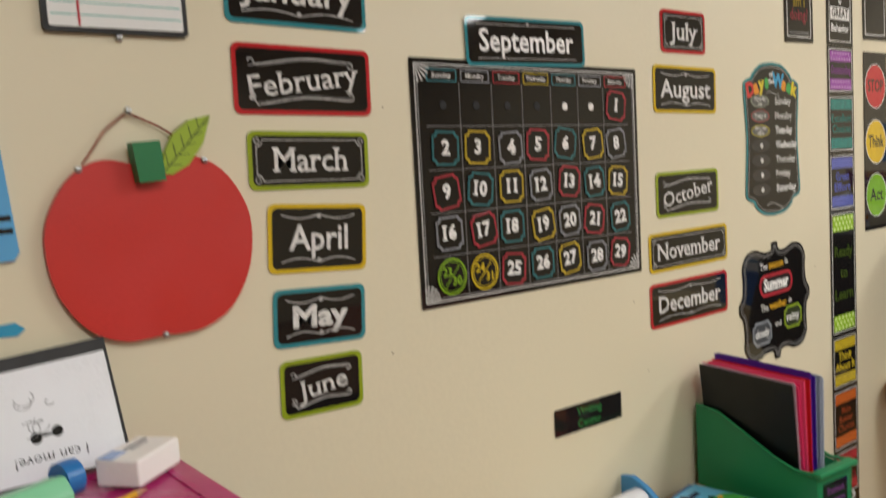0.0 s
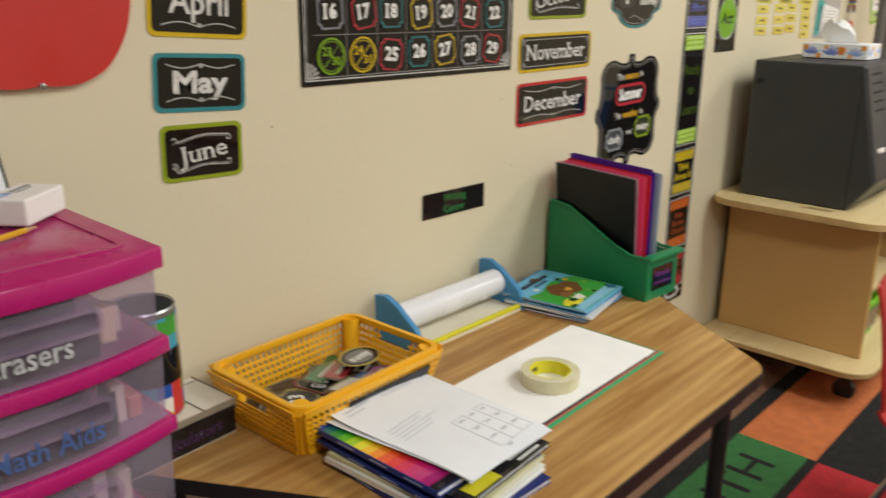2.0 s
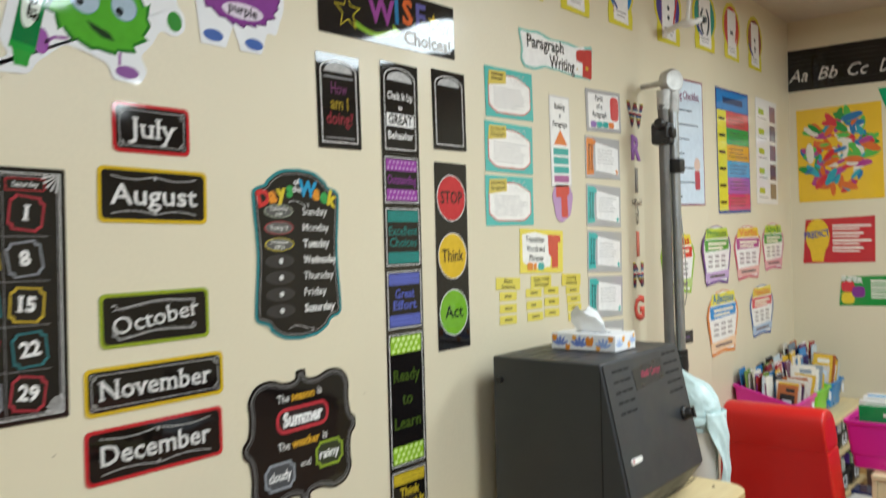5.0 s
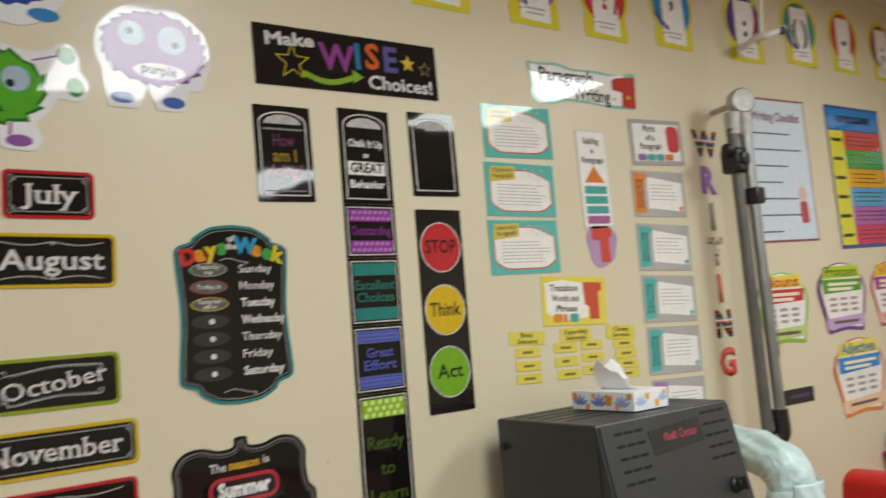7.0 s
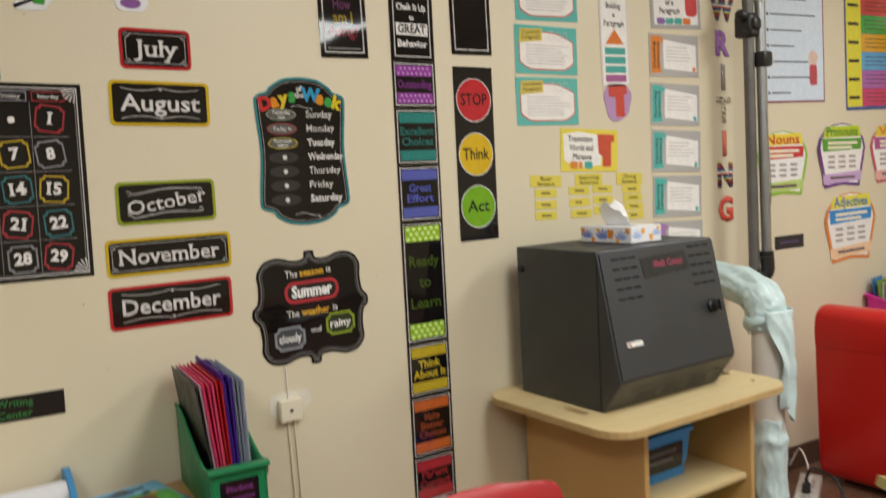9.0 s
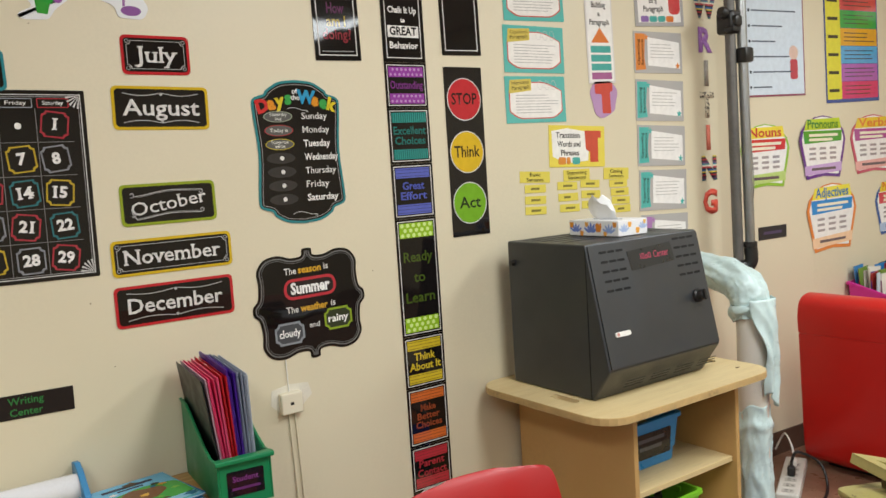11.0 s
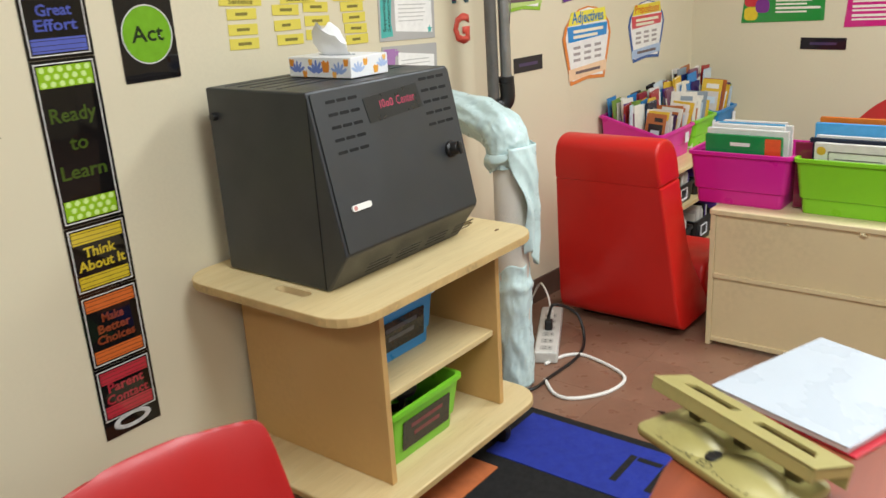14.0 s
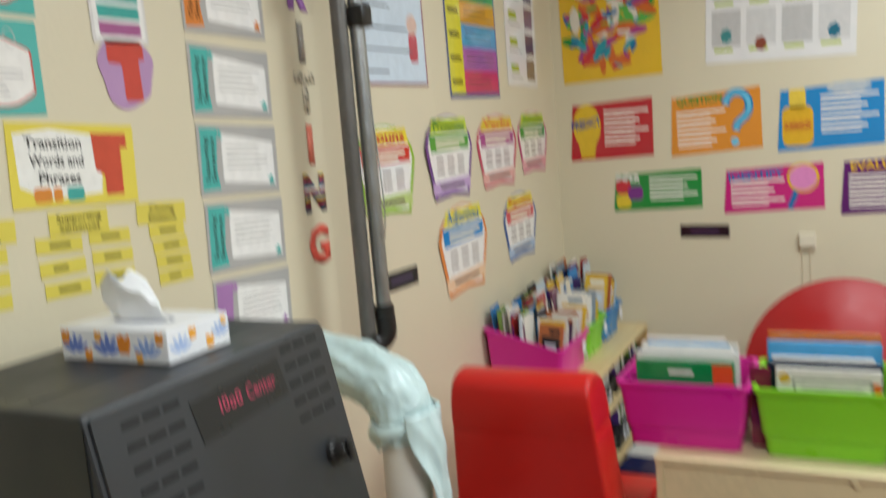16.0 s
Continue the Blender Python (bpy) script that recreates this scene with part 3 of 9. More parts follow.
def tub(colour, code, m, w, d, h, taper=0.02, tag="", front=0.0, what="", group=""):
    t = thing("storage_bin", f"{colour} plastic storage bin {what}".strip(), "storage bin", m, group)
    part("body", shell_box(w, d, h, taper, low_front=front), plastic(code), t, smooth=True)
    if not front:
        for sx in (-1, 1):
            part("grip", box(sx * (w / 2 - 0.004) - 0.006, sx * (w / 2 - 0.004) + 0.006, -0.05, 0.05, h - 0.034, h - 0.0125, 0.004), plastic(code), t, "moulded end grip")
    if tag:
        lab = part("label", prism(rrect(w * 0.66, h * 0.54, 0.004, 2, 0, h * 0.5), 0, 0.0015), ink("1f1b1d"), t, "black label with unreadable red writing")
        slope = (0.69 * taper - 0.002) / (0.7 * h)
        lab.matrix_local = Matrix.Translation((0, -d / 2 + slope * h - 0.0028, 0)) @ pose(0, 0, 0, math.degrees(math.atan(slope)), 0, 0)
        part("lettering", bars([(-w * 0.22, w * 0.22, h * 0.62, 0.012), (-w * 0.18, w * 0.18, h * 0.45, 0.012)], 0.0015), ink(tag), lab)
    return t


tub("bright blue", "2f86c8", pose(2.915, 0.875, 0.371), 0.28, 0.25, 0.152, 0.015, "55555c", what="on the trolley's upper shelf", group="bins on the trolley")
tub("lime green", "7ac32c", pose(2.895, 0.79, 0.141), 0.29, 0.25, 0.155, 0.02, "702c36", what="on the trolley's base board", group="bins on the trolley")
c = thing("cable_bundle", "black cables heaped in the green bin", "cables", pose(2.885, 0.80, 0.148))
part("coil", tube(curve_points([(0.1 * math.sin(k * 2.1), 0.08 * math.cos(k * 1.7), 0.02 + 0.012 * k + 0.02 * math.sin(k)) for k in range(11)], 5), 0.012, 6), BLACK, c, smooth=True)
c2 = thing("paper_stack", "grey papers lying in the blue bin", "papers", pose(2.915, 0.875, 0.377))
part("sheet_stack", box(-0.085, 0.085, -0.085, 0.085, 0, 0.11, 0.003), plain("6f6a64"), c2)


# ---- red school chair ----
def school_chair(m):
    t = thing("school_chair", "red plastic school chair with slotted back and chrome legs", "chair", m)
    prof = [(0.36, 0.375), (0.35, 0.398), (0.30, 0.408), (0.2, 0.4), (0.1, 0.397), (0.03, 0.405), (-0.015, 0.43), (-0.035, 0.47), (-0.047, 0.52), (-0.057, 0.57), (-0.068, 0.62), (-0.08, 0.67), (-0.093, 0.71), (-0.103, 0.728), (-0.112, 0.735)]
    prof = [(p.x, p.y) for p in curve_points([(f, z, 0) for f, z in prof], 2)]
    drop = 0.047
    half = []
    for f, z in prof:
        if z < 0.44:
            half.append(0.206)
        else:
            half.append(0.206 - 0.034 * (z - 0.44) / 0.3)
    nu = 18
    bm = bmesh.new()
    rows = []
    nv = len(prof)
    for k, (f, z) in enumerate(prof):
        row = []
        for i in range(nu + 1):
            u = -1 + 2 * i / nu
            w = half[k]
            e = min(1.0, (nv - 1 - k) / 4.5, (k + 1.5) / 4)
            w *= 0.72 + 0.28 * math.sqrt(max(0, 1 - (1 - e) ** 2))
            cup = 0.022 * (abs(u) ** 3)
            row.append(bm.verts.new((u * w, -f - (cup if z > 0.45 else 0) , z + (cup if z < 0.45 else 0))))
        rows.append(row)
    for k in range(nv - 1):
        for i in range(nu):
            zc = (prof[k][1] + prof[k + 1][1]) / 2
            uc = abs(-1 + 2 * (i + 0.5) / nu)
            lim = 0.54 - 0.12 * (zc - 0.42) / 0.14
            if 0.412 < zc < 0.58 and prof[k][0] < 0.02 and uc < lim:
                continue
            bm.faces.new((rows[k][i], rows[k][i + 1], rows[k + 1][i + 1], rows[k + 1][i]))
    bmesh.ops.recalc_face_normals(bm, faces=bm.faces)
    bmesh.ops.translate(bm, vec=(0, 0, -drop), verts=bm.verts)
    shell = part("shell", bm, RED_SHELL, t, smooth=True)
    sm = shell.modifiers.new("sub", "SUBSURF")
    sm.levels = sm.render_levels = 1
    so = shell.modifiers.new("thick", "SOLIDIFY")
    so.thickness, so.offset = 0.008, -1
    be = shell.modifiers.new("edge", "BEVEL")
    be.width, be.segments, be.limit_method = 0.0025, 2, "ANGLE"
    for sx in (-1, 1):
        part("leg_frame", tube(curve_points([(sx * 0.2, -0.36, 0.012), (sx * 0.17, -0.31, 0.28), (sx * 0.15, -0.27, 0.325), (sx * 0.15, -0.08, 0.325), (sx * 0.17, -0.03, 0.28), (sx * 0.2, 0.07, 0.012)], 6), 0.011, 10), CHROME, t, "bent chrome tube legs", True)
    part("cross_bar", tube([(-0.15, -0.24, 0.322), (0.15, -0.24, 0.322)], 0.009, 8), CHROME, t, smooth=True)
    part("cross_bar", tube([(-0.15, -0.1, 0.322), (0.15, -0.1, 0.322)], 0.009, 8), CHROME, t, smooth=True)
    for sx in (-1, 1):
        for sy in (-0.362, 0.072):
            part("glide", turned(lathe([(0.001, 0), (0.014, 0), (0.014, 0.014), (0.001, 0.018)], 12), Matrix.Translation((sx * 0.2, sy, 0))), CHROME, t)
    return t


school_chair(pose(1.96, 0.30, 0.0095, 0, 0, -8))

# ---- red vinyl floor chair ----
fc = thing("floor_chair", "red vinyl padded floor rocker chair seen from behind", "chair", pose(0, 0, 0))


def padded(prof, ya, yb, narrow_top, bevel, name, label=""):
    bm = side_prism(prof, 0, 1)
    for v in bm.verts:
        px, pz = v.co.y, v.co.z
        s = v.co.x
        inset = narrow_top * pz
        v.co = Vector((px, (yb - inset) + s * ((ya + inset * 0.6) - (yb - inset)), pz))
    bmesh.ops.recalc_face_normals(bm, faces=bm.faces)
    rim = [e for e in bm.edges if any(len(f.verts) > 4 for f in e.link_faces)]
    bmesh.ops.bevel(bm, geom=rim, offset=bevel, segments=4, profile=0.55, affect="EDGES")
    return part(name, bm, RED_VINYL, fc, label, True)


def rounded(ctrl, n=5):
    """A smooth run of points in two directions."""
    return [(p.x, p.y) for p in curve_points([(a, b, 0) for a, b in ctrl], n)]


back_line = rounded([(3.985, 0.60), (4.018, 0.45), (4.058, 0.27), (4.092, 0.12), (4.118, 0.055), (4.16, 0.028)], 3)
front_line = rounded([(4.40, 0.028), (4.37, 0.10), (4.31, 0.18), (4.252, 0.26), (4.208, 0.36), (4.176, 0.48), (4.152, 0.60)], 4)
padded(back_line + front_line, 0.475, 0.98, 0.107, 0.014, "backrest")
padded(rounded([(3.984, 0.601), (3.974, 0.64), (3.967, 0.685), (3.972, 0.728), (4.0, 0.752), (4.045, 0.757), (4.09, 0.742), (4.122, 0.71), (4.141, 0.66), (4.15, 0.601)], 3), 0.475, 0.98, 0.107, 0.012, "headrest", "rolled top cushion")
padded(rounded([(4.335, 0.15), (4.36, 0.215), (4.43, 0.235), (4.55, 0.232), (4.66, 0.225), (4.70, 0.19), (4.705, 0.10), (4.68, 0.03)], 3) + [(4.405, 0.03)], 0.478, 0.975, 0.06, 0.02, "seat")
part("base", box(4.2, 4.66, 0.53, 0.92, 0.0, 0.0275, 0.004), BLACK, fc, "black base")
for yy in (0.6, 0.78):
    part("zip_pull", box(3.995, 4.0, yy, yy + 0.05, 0.585, 0.592), paint("dark_red_thread", "7c1210", 0.6), fc)

# ---- low shelf unit with its back to the room ----
sh = thing("shelf_unit", "pale birch shelf unit seen from its plain back", "shelf unit", pose(4.148, 0.40, 0))
part("top", box(-0.004, 0.34, -1.35, 0.003, 0.485, 0.505, 0.004), PALE, sh)
part("side", box(0.0, 0.33, -0.018, 0.0, 0.0, 0.484, 0.002), PALE, sh)
part("side", box(0.0, 0.33, -1.345, -1.327, 0.0, 0.484, 0.002), PALE, sh)
part("back_panel", box(0.006, 0.013, -1.326, -0.019, 0.275, 0.4845), PALE, sh)
part("back_panel", box(0.006, 0.013, -1.326, -0.019, 0.035, 0.258), PALE, sh)
part("rail", box(-0.003, 0.012, -1.326, -0.019, 0.2585, 0.2745, 0.002), PALE, sh)
part("rail", box(-0.002, 0.012, -1.326, -0.019, 0.018, 0.0345, 0.002), PALE, sh)
for dy_, ds_ in ((-0.47, 1.0), (-0.25, 0.5)):
    part("lifted_edge", turned(lathe([(0.001, 0.0), (0.006 * ds_, 0.002), (0.007 * ds_, 0.012 * ds_), (0.003 * ds_, 0.022 * ds_), (0.001, 0.024 * ds_)], 10), Matrix.Translation((-0.001, dy_, 0.484)) @ pose(0, 0, 0, 118, 0, 10)), PALE, sh, "loose curl of edge banding", True)
part("inner_shelf", box(0.014, 0.33, -1.326, -0.019, 0.24, 0.257), PALE, sh)

# ---- long bookshelf along the wall ----
bs = thing("bookshelf", "birch bookshelf crowded with books and bins", "bookshelf", pose(4.66, 0.735, 0))
L = WALL_X - 4.66 - 0.02
part("top", box(0, L, 0, 0.375, 0.472, 0.49, 0.003), BIRCH, bs)
part("side", box(0, 0.018, 0.005, 0.375, 0, 0.471), BIRCH_SHADE, bs)
part("side", box(L - 0.018, L, 0.005, 0.375, 0, 0.471), BIRCH_SHADE, bs)
part("back_panel", box(0.019, L - 0.019, 0.368, 0.375, 0, 0.471), BIRCH_SHADE, bs)
for z in (0.06, 0.30):
    part("shelf", box(0.019, L - 0.019, 0.004, 0.367, z, z + 0.016), BIRCH, bs)

COVERS = ["20356e", "5b3a86", "2d2a2c", "a03030", "e2ddd0", "3c7fb8", "6d8a3a", "d8b13c", "cfc7be", "7a4b5e", "232838", "c9d6de", "b46a3c", "8f9aa3", "4d2f52", "e9e4da"]


def book(m, w, h, t, code, tag=None, group="books in the bins"):
    """A thin book standing in x (its thickness), y wide, z high."""
    names = {"20": "navy", "5b": "purple", "2d": "black", "a0": "red", "e2": "cream", "3c": "blue", "6d": "olive", "d8": "yellow", "cf": "grey", "7a": "plum", "23": "dark blue", "c9": "pale blue", "b4": "brown", "8f": "grey", "4d": "violet", "e9": "white", "1d": "green", "e8": "white", "58": "blue", "d7": "orange"}
    ob = thing("book", tag or f"{names.get(code[:2], 'coloured')} covered picture book standing in a bin", "book", m, group)
    bm = join(box(-t / 2, -t / 2 + 0.0015, 0, w, 0, h), box(t / 2 - 0.0015, t / 2, 0, w, 0, h), box(-t / 2 + 0.0016, t / 2 - 0.0016, w - 0.0015, w, 0, h))
    part("cover", bm, ink(code), ob)
    part("page_block", box(-t / 2 + 0.0018, t / 2 - 0.0018, 0.003, w - 0.003, 0.003, h - 0.003), PAPER, ob)
    return ob


PALES = ["e2ddd0", "cfc7be", "c9d6de", "e9e4da", "d8b13c", "8f9aa3", "e9e4da", "b46a3c", "3c7fb8"]
SPINES = ["2f7fc0", "e0c03c", "3a2f6a", "e9e4da", "1d1c20", "8a2f3a", "d8d4cc", "5a9ad0"]
rng = random.Random(7)
# bins on the bookshelf: pink, green, blue, full of books with covers to the room
x = 4.70
for colour, code, w in (("magenta pink", "d92a9c", 0.37), ("lime green", "7fce2a", 0.27), ("bright blue", "1f7fc0", 0.27)):
    tub(colour, code, pose(x + w / 2, 0.965, 0.491), w - 0.02, 0.285, 0.205, 0.015, front=0.07, what="full of thin books on the bookshelf", group="book bins on the bookshelf")
    lab = thing("bin_tag", "small white paper tag on a book bin", "tag", pose(x + w / 2 + 0.08, 0.815, 0.575))
    part("card", prism(rrect(0.04, 0.045, 0.003, 2), 0, 0.001), PAPER, lab)
    # leaning covers in front
    xx = x + 0.028
    while xx < x + w - 0.07:
        bw, t_, hh = rng.uniform(0.09, 0.12), rng.uniform(0.003, 0.007), rng.uniform(0.165, 0.235) + (x - 4.7) * 0.07
        m = Matrix.Translation((xx, 0.838 + rng.uniform(0, 0.012), 0.497)) @ pose(0, 0, 0, rng.uniform(-3, 5), rng.uniform(5, 20), rng.uniform(-14, 6))
        bk_ = book(m, bw, hh, t_, rng.choice(COVERS + PALES + PALES))
        part("title", box(-t_ / 2 - 0.0006, -t_ / 2, bw * 0.15, bw * rng.uniform(0.5, 0.85), hh * 0.84, hh * 0.92), ink(rng.choice(COVERS + PALES)), bk_)
        part("cover_picture", box(-t_ / 2 - 0.0006, -t_ / 2, bw * 0.12, bw * 0.85, hh * rng.uniform(0.3, 0.5), hh * 0.79), ink(rng.choice(COVERS + PALES)), bk_)
        part("cover_picture", box(-t_ / 2 - 0.0011, -t_ / 2 - 0.0007, bw * rng.uniform(0.2, 0.4), bw * 0.7, hh * rng.uniform(0.5, 0.6), hh * rng.uniform(0.66, 0.76)), ink(rng.choice(COVERS + PALES)), bk_)
        xx += rng.uniform(0.014, 0.03)
    # spines behind
    for x1 in (x + 0.145, x + 0.25) + ((x + 0.335,) if w > 0.3 else ()):
        yy = 0.958
        while yy < 1.075:
            t_, hh = rng.uniform(0.003, 0.011), rng.uniform(0.2, 0.265) + (x1 - 4.7) * 0.07
            m = Matrix.Translation((x1 + rng.uniform(-0.012, 0.008), yy, 0.497)) @ pose(0, 0, 0, rng.uniform(-7, 3), rng.uniform(-3, 6), 90 + rng.uniform(-5, 5))
            bk_ = book(m, 0.09, hh, t_, rng.choice(COVERS + SPINES))
            if t_ > 0.005:
                part("spine_print", box(-t_ * 0.3, t_ * 0.3, 0.0901, 0.0906, hh * rng.uniform(0.3, 0.6), hh * 0.86), ink(rng.choice(PALES + COVERS)), bk_)
            yy += t_ + rng.uniform(0.001, 0.004)
    x += w + 0.005
# shelf contents: black file boxes with thin books, and piles on the floor before them
for z, n, hb in ((0.317, 4, 0.085), (0.077, 4, 0.115)):
    for k in range(n):
        bx = 4.70 + k * 0.255
        t = thing("file_box", "black file box with a white label on a shelf", "file box", pose(bx, 0.755, z), "file boxes")
        part("body", shell_box(0.21, 0.24, hb, 0.006), BLACK, t, smooth=True)
        t.children[0].matrix_local = Matrix.Translation((0.105, 0.12, 0))
        lb_ = part("label", ring(rrect(0.075, 0.052, 0.003, 2, 0.1, hb * 0.5), rrect(0.06, 0.04, 0.003, 2, 0.1, hb * 0.5), -0.003, 0.002), PAPER, t, "white label frame")
        xx = bx + 0.02
        while xx < bx + 0.185:
            t_ = rng.uniform(0.006, 0.014)
            book(Matrix.Translation((xx, 0.77, z + 0.006)), 0.17, hb + rng.uniform(0.02, 0.05), t_, rng.choice(["e9e4da", "e2ddd0", "6d8a3a", "5b3a86", "2d2a2c", "e9e4da", "cfc7be"]), "thin book standing in a black file box", "books on the shelf")
            xx += t_ + rng.uniform(0.002, 0.014)
for k, bx in enumerate((4.80, 4.985, 5.17, 5.36)):
    t = thing("book_stack", "flat pile of blue and white books on the floor", "books", pose(bx, 0.545 + 0.012 * k, 0.0, 0, 0, rng.uniform(-6, 6)), "book piles")
    z = 0
    for q in range(4):
        hh = rng.uniform(0.012, 0.026)
        part("book", box(rng.uniform(0, 0.012), 0.15, 0, 0.165, z, z + hh, 0.002), ink(("1b2350", "e0dedb", "26428c", "d8d5cf", "1c1f30", "23306e")[(k * 3 + q) % 6]), t)
        z += hh + 0.0005

# bins on the near shelf unit
yc = 0.335
for colour, code, w in (("magenta pink", "cf1f92", 0.335), ("lime green", "86cc22", 0.325), ("blue", "1e6fc0", 0.325)):
    tub(colour, code, pose(4.345, yc, 0.506, 0, 0, -90), w, 0.29, 0.185, 0.022, what="full of books on the shelf unit", group="book bins on the shelf unit")
    yc -= w + 0.012


def big_book(y, xo, w, h, t, code, lean, label, extra=None):
    b = book(Matrix.Translation((4.246 + xo, y, 0.515)) @ pose(0, 0, 0, 0, lean, 0) @ pose(0, 0, 0, 0, 0, 180), w, h, t, code, label, "large books in the bins")
    if extra:
        for nm, bm, cd in extra:
            o = part(nm, bm, ink(cd), b)
            o.matrix_local = Matrix.Translation((t / 2, 0, 0)) @ pose(0, 0, 0, 0, 0, 90)
    return b


big_book(0.455, 0.0, 0.255, 0.235, 0.012, "1d8a4a", -6, "green hardback picture book with an orange corner", [("corner_panel", prism([(0.2, 0.005), (0.25, 0.005), (0.25, 0.23), (0.2, 0.23)], 0, 0.0015), "e0552a"), ("title", bars([(0.085, 0.15, 0.205, 0.012)], 0.0001, 0.001), "e9efe6")])
for k, (cd, w, h, lb) in enumerate((("e8e6e0", 0.27, 0.25, "white picture book standing in a bin"), ("e8e6e0", 0.24, 0.26, "white paperback book standing in a bin"), ("58a6d2", 0.22, 0.262, "light blue book standing in a bin"), ("e9e4da", 0.26, 0.255, "white paperback book standing in a bin"), ("d8d2c4", 0.2, 0.25, "cream paperback book standing in a bin"), ("a03030", 0.2, 0.24, "red paperback book standing in a bin"), ("e8e6e0", 0.22, 0.25, "white paperback book standing in a bin"))):
    big_book(0.46 - 0.01 * (k % 3), 0.024 + k * 0.026, w, h, 0.014, cd, -4, lb)
big_book(0.165, 0.02, 0.05, 0.22, 0.01, "7c2440", -5, "maroon spiral notebook standing in a bin")
big_book(0.10, 0.0, 0.24, 0.23, 0.012, "e6e2d8", -7, "cream certificate-like book with orange edge", [("frame_line", ring(rrect(0.18, 0.13, 0.002, 2, 0.13, 0.14), rrect(0.172, 0.122, 0.002, 2, 0.13, 0.14), 0, 0.001), "77726a"), ("writing", bars([(0.06, 0.2, 0.18 - 0.014 * k, 0.003) for k in range(6)], 0.0001, 0.001), "77726a"), ("badge", prism(disc(0.014, 16, 0.02, 0.205), 0, 0.0012), "d8b13c"), ("edge_panel", prism([(0.222, 0.005), (0.238, 0.005), (0.238, 0.2), (0.222, 0.2)], 0, 0.0012), "dd6a2c")])
for k, (cd, w, h, lb) in enumerate((("232838", 0.27, 0.235, "dark blue book standing in a bin"), ("e8e6e0", 0.24, 0.24, "white paperback book standing in a bin"), ("58a8dc", 0.27, 0.275, "sky blue picture book standing in a bin"), ("23305f", 0.26, 0.262, "navy picture book standing in a bin"), ("d7792c", 0.27, 0.285, "orange picture book standing in a bin"), ("e8e6e0", 0.24, 0.26, "white paperback book standing in a bin"))):
    big_book(0.125 - 0.012 * (k % 2), 0.03 + k * 0.028, w, h, 0.014, cd, -4, lb)
for k in range(8):
    big_book(-0.21 - 0.01 * (k % 2), 0.01 + k * 0.028, 0.25, 0.225 + 0.01 * (k % 3), 0.016, ("e8e6e0", "3c7fb8", "e9e4da", "8f9aa3", "e8e6e0", "d8d2c4", "20356e", "e8e6e0")[k], -3, "paperback book standing in a blue bin")

# ---- red saucer chair ----
sc = thing("saucer_chair", "red plastic saucer chair standing by the end wall", "chair", pose(5.38, -0.075, 0))
dish = lathe([(0.001, -0.10), (0.15, -0.085), (0.24, -0.05), (0.27, -0.03), (0.285, -0.026), (0.35, 0.0), (0.36, 0.0), (0.36, -0.008), (0.345, -0.012), (0.28, -0.04), (0.23, -0.066), (0.14, -0.1), (0.001, -0.115)], 48)
part("dish", turned(dish, Matrix.Translation((-0.03, 0, 0.405)) @ pose(0, 0, 0, 0, 100, 0)), RED_SHELL, sc, smooth=True)
for sy in (-1, 1):
    part("leg", tube([(0.02, sy * 0.14, 0.32), (0.16, sy * 0.2, 0.012)], 0.012, 8), BLACK, sc)
    part("leg", tube([(0.0, sy * 0.16, 0.16), (-0.12, sy * 0.2, 0.012)], 0.012, 8), BLACK, sc)

def lathe_at(profile, at, n=20):
    return turned(lathe(profile, n), Matrix.Translation(at))


# ---- steel posts on the wall ----
post = thing("steel_pole", "pair of grey steel pipes with black fittings", "pole", pose(0, 0, 0))
part("pipe", tube([(3.817, 1.0, 0.93), (3.813, 1.01, 1.92)], 0.019, 16), STEEL, post, "bright steel pipe", True)
part("pipe", tube([(3.782, 1.03, 0.9), (3.776, 1.035, 1.93)], 0.02, 16), paint("dull_steel", "6f6c68", 0.5, 0.2, 14.0, metal=0.55), post, "dull grey pipe", True)
part("elbow", tube(curve_points([(3.818, 1.0, 0.955), (3.817, 0.998, 0.905), (3.805, 1.01, 0.882), (3.785, 1.026, 0.885), (3.775, 1.034, 0.9)], 5), 0.026, 14), BLACK, post, "black elbow fitting", True)
part("collar", lathe_at([(0.021, 0.0), (0.026, 0.002), (0.026, 0.022), (0.021, 0.024)], (3.817, 1.0, 0.955)), BLACK, post, smooth=True)
HEADP = paint("dusty_cast_metal", "b9b7b2", 0.5, 0.3, 30.0, 160.0, 0.2, metal=0.4)
part("head", turned(lathe([(0.001, 0.022), (0.028, 0.02), (0.04, 0.022), (0.046, 0.014), (0.047, 0.0), (0.044, -0.022), (0.028, -0.03), (0.001, -0.03)], 20), Matrix.Translation((3.815, 1.015, 2.025)) @ pose(0, 0, 0, 90, 0, -28)), HEADP, post, "round cast metal head", True)
part("neck", join(tube([(3.78, 1.035, 1.91), (3.787, 1.035, 1.985)], [0.024, 0.028], 14), tube([(3.814, 1.01, 1.9), (3.817, 1.012, 1.98)], [0.022, 0.026], 14)), HEADP, post, "cast metal neck", True)
part("clamp", join(box(3.742, 3.806, 1.0, 1.075, 1.775, 1.862, 0.014, 3), box(3.748, 3.79, 0.985, 1.01, 1.80, 1.84, 0.008, 2), turned(lathe([(0.001, 0.04), (0.016, 0.04), (0.022, 0.03), (0.022, 0.012), (0.016, 0.0)], 12), Matrix.Translation((3.752, 1.03, 1.845)) @ pose(0, 0, 0, 0, -70, 0))), BLACK, post, "black plastic clamp", True)
part("lever", box(3.735, 3.755, 0.99, 1.03, 1.78, 1.80, 0.004), BLACK, post, "black clamp lever")
